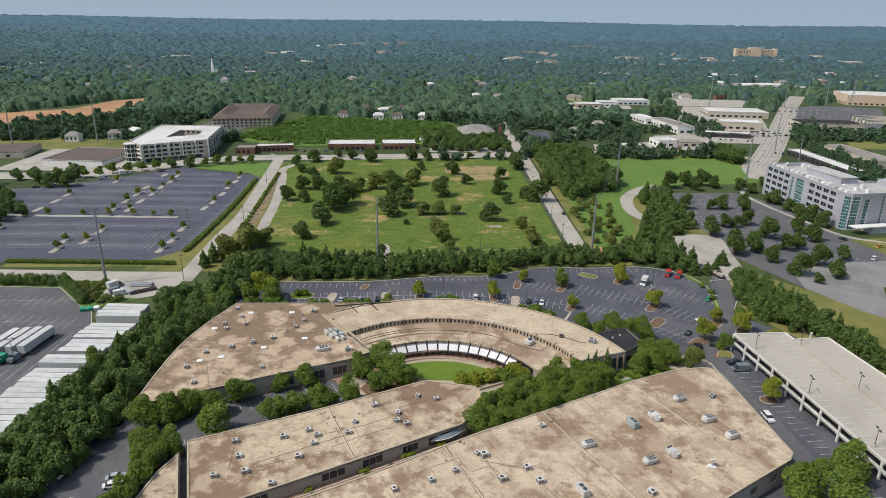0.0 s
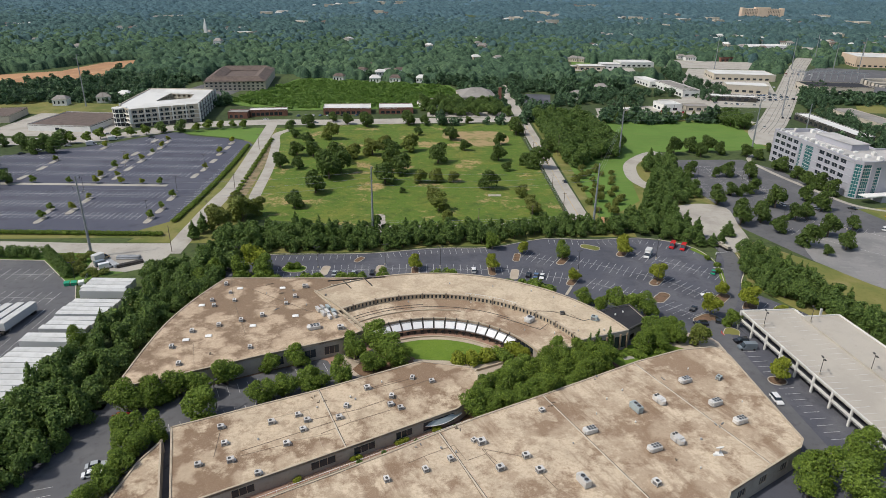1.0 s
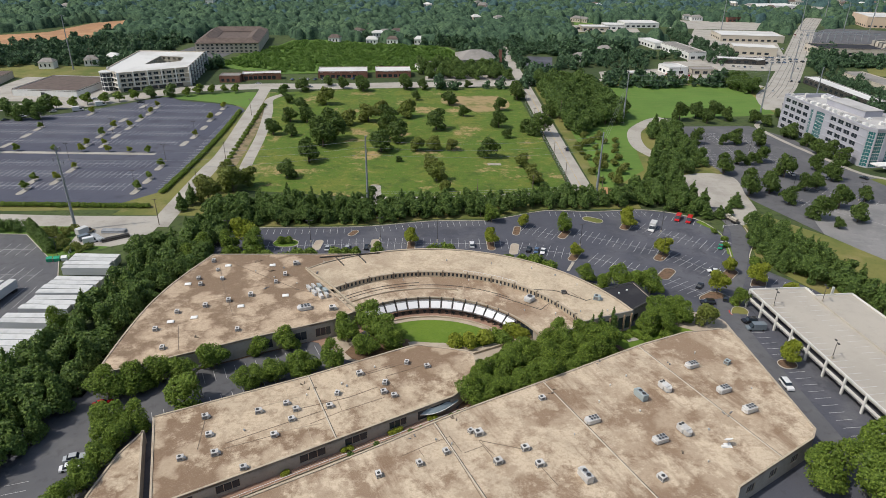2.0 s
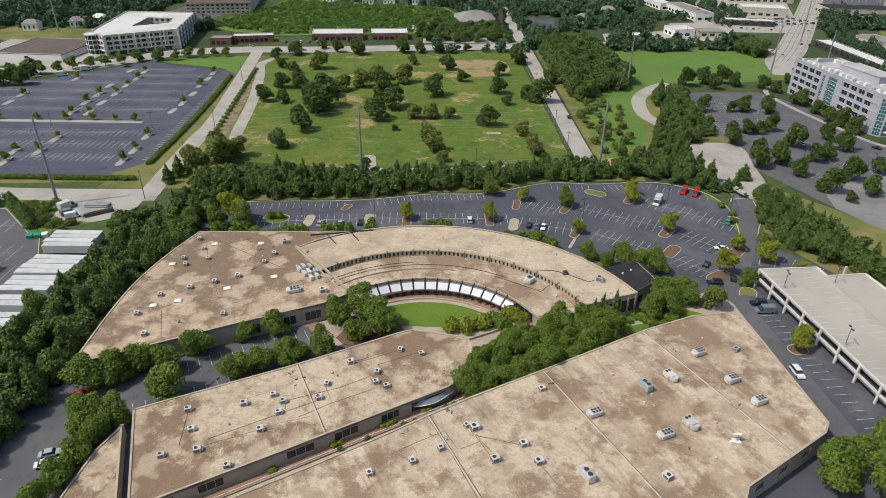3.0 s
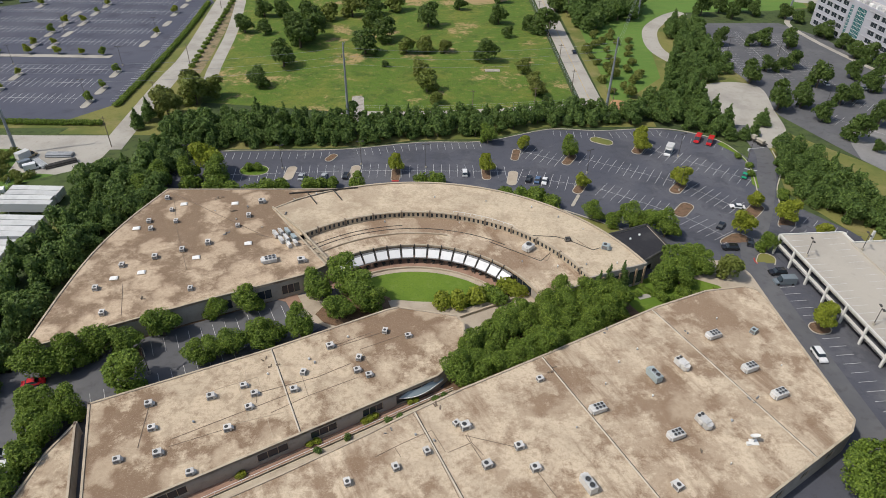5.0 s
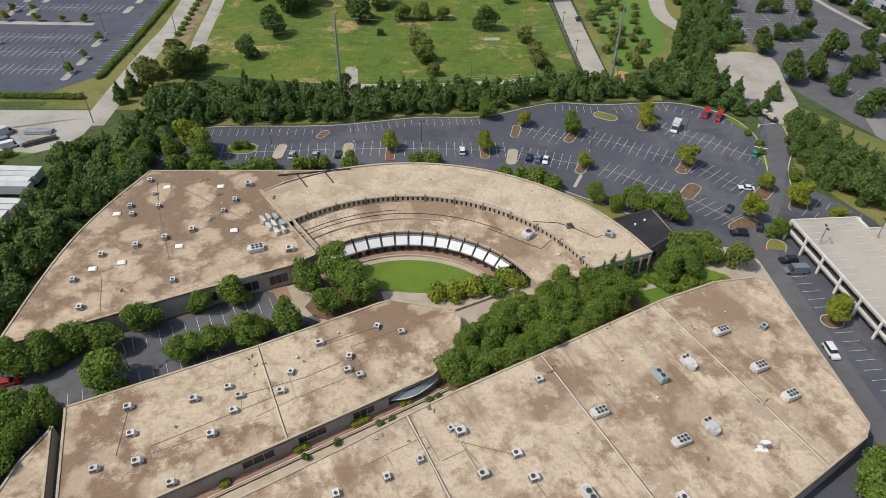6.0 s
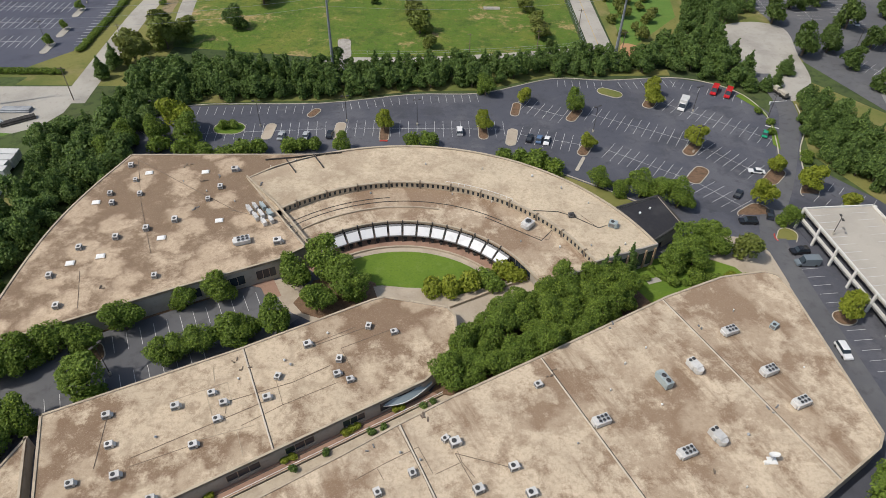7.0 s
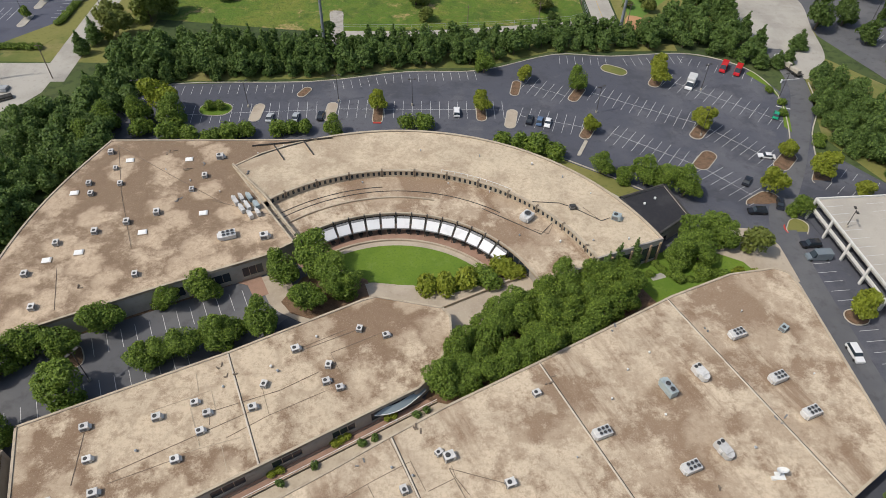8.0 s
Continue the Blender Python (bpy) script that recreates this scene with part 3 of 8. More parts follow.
def trunk_mesh(name, seed, kind):
    rng = random.Random(seed)
    g = Geo()
    thick = {"pine": 0.05, "bush": 0.05, "young": 0.045}.get(kind, 0.07)
    top = {"pine": 0.9, "bush": 0.3}.get(kind, 0.55)
    g.tube((0, 0, -0.02), (0.01, 0.0, top * 0.55), thick, thick * 0.75, 7)
    g.tube((0.01, 0, top * 0.55), (0.0, 0.02, top), thick * 0.75, thick * 0.4, 6)
    if kind != "pine":
        for i in range(5):
            a = i * 1.26 + rng.uniform(-0.3, 0.3)
            g.tube((0.01, 0, top * (0.5 + 0.08 * i)), (0.42 * math.cos(a), 0.42 * math.sin(a), top * (0.85 + 0.1 * i) if kind != "bush" else 0.5), thick * 0.45, thick * 0.15, 5)
    return g.data(name, M["bark"])


TREE_KINDS = {
    # kind: (shape, leaf material, clumps, clump size, height/radius, variants, label, category)
    "broad": ("broad", "leaf_broad", 3700, 0.054, 1.0, 5, "leafy green broadleaf tree with a full rounded crown", "tree"),
    "young": ("young", "leaf_young", 1700, 0.085, 0.9, 3, "small yellow-green parking lot tree with a light crown", "tree"),
    "dark": ("pine", "leaf_dark", 1600, 0.09, 0.6, 4, "dark evergreen tree with a tapering crown", "tree"),
    "belt": ("broad", "leaf_dark", 1000, 0.115, 1.0, 4, "dark green tree in a dense planted belt", "tree"),
    "field": ("broad", "leaf_olive", 1300, 0.10, 1.0, 4, "olive green tree standing in open grass", "tree"),
    "oak": ("broad", "leaf_oak", 1300, 0.092, 1.0, 5, "dark green spreading tree standing in open grass", "tree"),
    "street": ("young", "leaf_broad", 480, 0.16, 0.9, 3, "small green street tree beside the road", "tree"),
    "bush": ("bush", "leaf_broad", 560, 0.115, 1.0, 3, "clipped green shrub at the building edge", "shrub"),
    "roundbush": ("bush", "leaf_dark", 420, 0.14, 1.0, 2, "round dark clipped shrub on the raised walk", "shrub"),
    "yellowbush": ("bush", "leaf_young", 520, 0.13, 1.0, 3, "yellow-green shrub beside the lawn", "shrub"),
}
PROTO = {}
tree_rng = random.Random(11)


def plant(kind, x, y, r, h=None, z=None, group=""):
    shape, leaf, n, size, asp, variants, label, cat = TREE_KINDS[kind]
    i = tree_rng.randrange(variants)
    r *= 1.13
    h = h * 1.08 if h else r * {"pine": 3.0, "bush": 1.25, "young": 2.1}.get(shape, 1.95)
    m = Matrix.LocRotScale((x, y, gz(x, y) if z is None else z), Euler((0, 0, tree_rng.uniform(0, 6.28))), (r * tree_rng.uniform(0.92, 1.14), r * tree_rng.uniform(0.92, 1.14), h))
    if (kind, i) not in PROTO:
        name = "shrub" if cat == "shrub" else "tree"
        ob = thing(name, label, cat, m, group)
        part("trunk", trunk_mesh("trunk", 31 * i + 5, shape), None, ob)
        part("crown", crown_mesh("crown", 17 * i + len(kind), shape, n, size, r / h, M[leaf]), None, ob)
        PROTO[kind, i] = ob
        return ob
    src = PROTO[kind, i]
    keep = src.scale.copy()
    ob = copy_thing(src, m @ Matrix.Diagonal((1 / keep.x, 1 / keep.y, 1 / keep.z, 1)))
    return tagged(ob, label, cat, group)


def scatter(poly, gap, seed, avoid=()):
    """Places in a polygon no closer than gap."""
    rng = random.Random(seed)
    xs, ys = [p[0] for p in poly], [p[1] for p in poly]
    got = []
    for _ in range(6000):
        p = (rng.uniform(min(xs), max(xs)), rng.uniform(min(ys), max(ys)))
        if inside(p, poly) and all((p[0] - q[0]) ** 2 + (p[1] - q[1]) ** 2 > gap * gap for q in got):
            got.append(p)
    return got


def fill(kind, poly, gap, r0, r1, seed, group, tall=None):
    """Plants a polygon with single trees."""
    rng = random.Random(seed)
    for p in scatter(poly, gap, seed):
        r = rng.uniform(r0, r1)
        plant(kind if isinstance(kind, str) else rng.choice(kind), p[0], p[1], r, (tall * r * rng.uniform(0.85, 1.15)) if tall else None, group=group)


def belt(name, kinds, poly, gap, r0, r1, seed, label, tall=2.1, n=1000, size=0.098, leaf="leaf_dark"):
    """A dense belt of uncounted trees as one mass: crowns over bare trunks."""
    rng = np.random.default_rng(seed)
    shapes = {k: [crown_arrays(seed + 7 * i + len(k), k, n, size if k == "broad" else size * 0.85, 1 / tall, 1, 9 if k == "broad" else 40) for i in range(4)] for k in set(kinds)}
    VV, FF, base = [], [], 0
    g = Geo()
    for x, y in scatter(poly, gap, seed):
        k = kinds[rng.integers(len(kinds))]
        V, F = shapes[k][rng.integers(4)]
        r = rng.uniform(r0, r1) * (0.85 if k == "pine" else 1.0)
        h = r * (tall if k == "broad" else tall * 1.3) * rng.uniform(0.82, 1.18)
        a = rng.uniform(0, 6.28)
        c, s = math.cos(a) * r, math.sin(a) * r
        VV.append(np.stack([V[:, 0] * c - V[:, 1] * s + x, V[:, 0] * s + V[:, 1] * c + y, V[:, 2] * h + gz(x, y)], 1))
        FF.append(F + base)
        base += len(V)
        g.tube((x, y, gz(x, y)), (x, y, gz(x, y) + h * 0.6), 0.05 * r, 0.03 * r, 5)
    top = tagged(new(name, fast_mesh(name, np.concatenate(VV), np.concatenate(FF), M[leaf])), label, "tree belt", kind="stuff")
    part("trunks", g, M["bark"], top)
    tagged(top.children[0], kind="stuff")
    return top


# ---- ground, roads, lots ----
def rise(x, y):
    """Lifts the far land slowly so that its edge meets the camera's horizon."""
    d = math.hypot(x, y - 100)
    k = min(max((d - 1500) / 3450, 0), 1)
    return 80 * k * k * (3 - 2 * k) + (6 * k * math.sin(x * 0.0021 + 1) * math.sin(y * 0.0017))


def ground_sheet():
    g = Geo()
    radii = [0, 60, 150, 300, 500, 800, 1200, 1500, 1800, 2200, 2600, 3000, 3400, 3800, 4200, 4600, 4950]
    n = 72
    v = [(0, 100, 0)]
    for r in radii[1:]:
        for i in range(n):
            a = 2 * math.pi * i / n
            x, y = r * math.cos(a), 100 + r * math.sin(a)
            v.append((x, y, rise(x, y) - 0.02))
    f = [(0, 1 + i, 1 + (i + 1) % n) for i in range(n)]
    for k in range(len(radii) - 2):
        b = 1 + k * n
        f += [(b + i, b + n + i, b + n + (i + 1) % n, b + (i + 1) % n) for i in range(n)]
    g.add(v, f)
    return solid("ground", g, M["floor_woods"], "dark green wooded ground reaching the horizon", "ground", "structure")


ground_sheet()

LOT = [(-88, 236), (-87, 248.5), (-74.7, 261.4), (-31, 264.2), (-0.7, 271), (23.3, 272.6), (48.8, 283.7), (68, 283.1), (91.9, 285.8), (105, 282), (113.7, 275), (118.5, 262), (122, 270), (129, 268.5), (126.7, 253.6), (119.5, 240), (116, 227), (122, 228.5), (131, 216), (140, 205), (112, 200),
       (112, 100), (100, 60), (-60, 60), (-96, 60), (-96, 150), (-84, 150)]
sheet("parking_lot", LOT, 0.03, M["asphalt"], "dark asphalt car park around the roofed buildings", "parking lot")
FIELD = [(64, 305), (-30, 297), (-92, 305), (-97, 330), (-104, 400), (-116, 470), (-124, 505), (-60, 524), (0, 528), (60, 534), (61, 480), (63, 400)]
sheet("meadow", FIELD, 0.03, M["meadow"], "rough green meadow with dry tan patches", "meadow")
sheet("meadow_bare_patch", smooth_line([(4, 500), (45, 503), (50, 470), (30, 455), (22, 462), (4, 480), (4, 500)]), 0.06, surface("dry_earth_patch", (0.32, 0.24, 0.12), [((0.16, 0.17, 0.05), 0.1, 0.48, 0.62), ((0.36, 0.27, 0.15), 0.4, 0.5, 0.75, 0.6)], 0.95), "dry tan earth patch in the meadow", "bare ground")
sheet("grass_verge", [(80, 306), (108, 340), (115, 388), (118, 410), (142, 445), (206, 453), (232, 461), (246, 556), (128, 542), (84, 440)], 0.03, M["field_green"], "open green field with mowing streaks", "field")
sheet("verge_base", [(76, 300), (76, 556), (130, 562), (262, 550), (242, 461), (150, 446), (146, 300), (122, 292)], 0.018, M["grass"], "rough grass round the loop road", "grass")
sheet("lane_verge", [(-136, 274), (-92, 274), (-91, 318), (-120, 508), (-140, 506), (-128, 300)], 0.02, M["grass"], "rough grass along the lanes", "grass")
sheet("grass_bank", [(130, 271), (141, 285), (168, 250), (196, 190), (200, 130), (142, 130), (133, 212), (122, 238)], 0.03, M["grass"], "yellowing grass bank beside a tree belt", "grass")
sheet("office_lot", [(150, 425), (200, 428), (214, 400), (216, 345), (230, 325), (232, 230), (205, 215), (160, 262), (146, 300), (147, 340), (143, 372)], 0.035, M["asphalt_old"], "worn grey asphalt car park at the office", "parking lot")
sheet("office_lawn", [(219, 330), (300, 345), (300, 260), (240, 262), (226, 300)], 0.05, M["grass"], "dry lawn in front of the office", "lawn")
BIGLOT = smooth_line([(-128, 452), (-140, 466), (-180, 478), (-196, 487), (-240, 440), (-330, 385)], 4) + [(-360, 300), (-330, 284), (-201, 282), (-140, 284), (-127, 300), (-126, 360), (-130, 420)]
sheet("large_lot", BIGLOT, 0.035, surface("sealed_asphalt", (0.078, 0.083, 0.112), [((0.10, 0.104, 0.13), 0.02, 0.42, 0.65, 0.8), ((0.05, 0.05, 0.068), 0.1, 0.5, 0.72, 0.6), ((0.10, 0.10, 0.11), 0.5, 0.55, 0.75, 0.4)], 0.88), "large dark blue-grey asphalt car park", "parking lot")
sheet("lot_verge", [(-127, 458), (-124, 505), (-150, 508), (-197, 490), (-180, 482), (-142, 470)], 0.05, M["field_green"], "green grass verge along the car park", "grass")
sheet("lot_verge", [(-140, 284), (-127, 300), (-121, 292), (-126, 280), (-200, 276), (-200, 281)], 0.06, M["grass"], "dry grass corner of the car park", "grass")
sheet("trailer_yard", [(-126, 120), (-126, 212), (-131, 222), (-136, 232), (-141, 234), (-160, 253.5), (-330, 256), (-330, 120)], 0.03, M["asphalt_old"], "worn asphalt yard with parked trailers", "yard")
sheet("storage_yard", [(-139, 245), (-118, 243), (-112, 256), (-112, 262.5), (-142, 262.5)], 0.045, M["concrete"], "pale gravel storage yard with pipes", "yard")
path_strip("cross_street", [(-420, 268), (-330, 267), (-200, 268), (-150, 267), (-112, 268)], 11, 0.05, M["concrete"], "pale worn concrete street", "street")
path_strip("lot_road", [(-112, 262), (-113, 290), (-114, 330), (-114, 360), (-120, 420), (-129, 503), (-131, 520)], 8.5, 0.055, M["concrete"], "pale concrete access road beside the car park", "road")
path_strip("old_lane", [(-92, 316), (-97, 340), (-103, 395), (-112, 450), (-119, 484), (-112, 502)], 6.0, 0.06, M["concrete"], "abandoned pale concrete lane by the meadow", "lane")
path_strip("lane_bank", [(-104, 330), (-106, 360), (-112, 420), (-121, 480)], 5.0, 0.05, surface("bare_bank", (0.26, 0.2, 0.12), [((0.12, 0.12, 0.05), 0.2, 0.45, 0.62), ((0.3, 0.24, 0.16), 1.0, 0.5, 0.7, 0.5)], 0.95), "bare brown bank with thin hedge between the lanes", "bank")
path_strip("side_street", [(71, 303), (70.5, 340), (70, 400), (69.5, 480), (69, 560), (68.5, 640), (68, 740)], 9.0, 0.05, M["concrete"], "straight pale concrete street along the meadow", "street")
path_strip("field_lane", [(-34, 296), (0, 297), (30, 301), (58, 306), (72, 308)], 4.0, 0.055, M["concrete"], "narrow pale lane along the meadow fence", "lane")
path_strip("main_street", [(-420, 452), (-330, 452), (-262, 457), (-225, 478), (-190, 512), (-140, 527), (-90, 530), (-20, 540), (40, 548), (75, 556)], 20, 0.05, M["concrete"], "wide pale street with traffic lanes", "street")
path_strip("main_street_east", [(75, 556), (130, 566), (190, 574), (236, 572), (262, 548)], 9, 0.05, M["concrete"], "pale street behind the green field", "street")
path_strip("highway", [(240, 470), (252, 510), (278, 550), (330, 640), (400, 766), (478, 906), (560, 1043)], 22, 0.06, M["concrete"], "wide pale concrete highway running to the distance", "highway")
path_strip("loop_road", [(150, 446), (138, 436), (124, 416), (118, 396), (117, 376), (124, 355)], 8, 0.06, M["concrete"], "curved pale concrete turning road", "road")
sheet("gate_apron", smooth_line([(124, 282), (121, 300), (118, 325), (136, 336), (150, 330), (146, 305), (142, 284), (130, 270), (124, 282)], 5), 0.05, M["concrete"], "pale worn concrete apron behind the gate", "apron")
path_strip("access_drive", [(126, 290), (126, 268), (122, 254), (114, 236), (107, 222), (99, 208), (94, 196), (93, 180), (94.5, 150), (97, 110)], 6.2, 0.06, M["asphalt_old"], "worn asphalt drive past the parking deck", "drive")
sheet("office_lot_south", smooth_line([(160, 262), (166, 282), (182, 290), (206, 296), (236, 292), (234, 230), (206, 210), (176, 232), (160, 262)], 4), 0.06, surface("pale_worn_asphalt", (0.24, 0.235, 0.23), [((0.17, 0.17, 0.172), 0.05, 0.42, 0.64, 0.8), ((0.29, 0.28, 0.27), 0.3, 0.52, 0.7, 0.6), ((0.13, 0.13, 0.13), 1.2, 0.55, 0.7, 0.5)], 0.92, detail=6.0), "pale worn grey asphalt lot below the office", "parking lot")
path_strip("office_path", [(218, 445), (205, 428), (206, 398), (214, 360), (222, 335), (245, 322)], 3.0, 0.07, M["concrete"], "pale concrete footpath by the office", "path")
sheet("clay_site", [(-640, 640), (-446, 650), (-419, 706), (-378, 750), (-368, 860), (-400, 922), (-436, 885), (-447, 800), (-505, 760), (-640, 748)], 0.05, M["clay"], "orange bare clay building site", "building site")
sheet("thicket", [(-196, 606), (-190, 660), (-172, 690), (-160, 760), (-120, 768), (-60, 742), (10, 726), (30, 650), (26, 606), (-20, 592), (-60, 588), (-130, 575), (-166, 590)], 0.4, M["kudzu"], "dense bright green vine thicket", "thicket", 0.5)

# kerbs of the near lots
kerb("lot_kerb", smooth_line([(-87, 248.5), (-74.7, 261.4), (-31, 264.2), (-0.7, 271), (23.3, 272.6), (48.8, 283.7), (68, 283.1), (91.9, 285.8), (105, 282), (113.7, 274), (117, 260), (113.8, 243), (110.5, 233)], 4))
kerb("drive_kerb", smooth_line([(129.8, 268), (126.9, 253.6), (119.8, 240), (116, 228)], 5))
kerb("yard_kerb", [(-126, 140), (-126, 212), (-131, 222), (-136, 232), (-141, 234), (-160, 253.5), (-330, 256)], w=0.3)
sheet("yard_bank", [(-160, 253.7), (-141, 234.2), (-136, 232.2), (-128, 236), (-118, 243), (-139, 245), (-141, 262), (-330, 262), (-330, 256.2)], 0.04, M["kudzu"], "green bank between yard and street", "grass")
# bare and grassy strip between the lot and the trees
sheet("lot_border", [(-76, 263), (-31, 266), (-0.7, 273), (23, 274.5), (48, 285.5), (92, 287.5), (92, 292), (40, 291), (0, 280), (-76, 270)], 0.08, M["grass"], "dry grass strip behind the kerb", "grass")

# ---- buildings ----
C = (0.5, 161.0)
H_BIG, H_MID, H_LEFT = 8.5, 8.0, 9.5


def flat_building(name, label, category, pts, h, holes, roof_mat, wall_mat, parapet=0.14, thick=0.4, glass="glass", frame_mat=None, coping_mat=None, bars=2, floors=()):
    """Walls with openings, roof slab, coping, windows, for a plan given counter-clockwise. holes: {edge index: [(s0, s1, z0, z1)]}"""
    b = thing(name, label, category)
    for i, (a, c) in enumerate(zip(pts, pts[1:] + pts[:1])):
        hs = holes.get(i, ())
        if not hs and math.hypot(c[0] - a[0], c[1] - a[1]) < 0.05:
            continue
        g = Geo()
        u, L = wall_run(g, a, c, 0.0, h + parapet, thick, hs)
        part("wall", g, wall_mat, b)
        for s0, s1, z0, z1 in hs:
            pane("window", b, a, u, s0, s1, z0, z1, thick * 0.6, M[glass], frame_mat or M["coping"], bars=bars)
    part("roof", Geo().prism(pts, h - 0.5, h), roof_mat, b)
    g = Geo()
    n = len(pts)
    for a, c in zip(pts, pts[1:] + pts[:1]):
        g.beam(a, c, thick + 0.04, h + parapet + 0.002, h + parapet + 0.05, -thick / 2)
    part("coping", g, coping_mat or M["coping"], b)
    return b


def row_of_windows(length, start, pitch, width, z0, z1):
    out, s = [], start
    while s + width < length - 1:
        out.append((s, s + width, z0, z1))
        s += pitch
    return out


# big warehouse nearest the camera
BIG = [(-60, 100.3), (-20, 60), (30, 60), (64, 118), (86.5, 132.5), (88.6, 135.5), (86.2, 172), (85.2, 176.0), (82.5, 177.3), (72, 175.3), (58, 169.0), (28.3, 152.2), (11.1, 142.8), (0.5, 136.3), (-8, 130.8), (-21.3, 122.6), (-34, 115.3)]
flat_building("warehouse", "large flat-roofed warehouse with a stained tan roof", "warehouse", BIG, H_BIG, {3: row_of_windows(26, 3, 8, 3, 4.6, 7.0), 2: row_of_windows(60, 6, 9, 4, 4, 7)}, M["roof"], M["wall"])
# middle warehouse with a blunt nose
MID = [(-53.5, 112.1), (-44.5, 117.2), (-29.5, 125.8), (6.2, 146.6), (9.5, 150.5), (12.4, 158.5), (12.2, 163.4), (10.6, 165.8), (-3.2, 168.6), (-6.0, 167.6), (-30.6, 154.2), (-63.2, 138.4)]
flat_building("warehouse", "long flat-roofed warehouse with a stained tan roof and dark windows", "warehouse", MID, H_MID,
              {1: [(2, 7, 5.0, 7.2)], 2: [(2.5, 8.5, 5.0, 7.2), (13.0, 18.5, 5.0, 7.2), (24.0, 28.5, 5.0, 7.2), (31.5, 40.5, 4.5, 7.3)], 0: [(3, 8, 5, 7.2)],
               9: row_of_windows(28, 3, 8, 4, 4.9, 7), 10: row_of_windows(36, 3, 8, 4, 4.9, 7)}, M["roof_mid"], M["wall"])
# narrow wing past a slot at the long warehouse's west end
flat_building("warehouse_wing", "low tan-roofed wing beyond a narrow dark slot", "warehouse", [(-68.0, 103.9), (-55.3, 111.1), (-63.9, 134.4), (-66.4, 127.0), (-67.5, 116.0)], 7.4, {}, M["roof_mid"], M["wall"])
# left warehouse, with its bowed back wall
bow = smooth_line([(-74.5, 219.0), (-79.6, 203), (-82.6, 188), (-83.4, 172), (-82.9, 151.6)], 6)
LEFT = bow + [(-72.9, 156.2), (-49.2, 168.2), (-27.6, 178.2), (-21.9, 182.6), (-40.8, 208.8), arc_pt(63.8, 124), arc_pt(63.8, 117), arc_pt(63.8, 111.5)]
nb = len(bow)
flat_building("warehouse", "flat-roofed warehouse with a bowed back wall and stained roof", "warehouse", LEFT, H_LEFT,
              {nb - 1 + 1: [(4, 9, 5.0, 7.8), (14, 19, 5.0, 7.8)], nb + 1: [(1.5, 6.5, 5.0, 7.8), (11, 16, 5.0, 7.8), (18.5, 23.0, 5.0, 7.8)], nb - 1: [(2, 7, 5.0, 7.8)]}, M["roof_brown"], M["wall"])


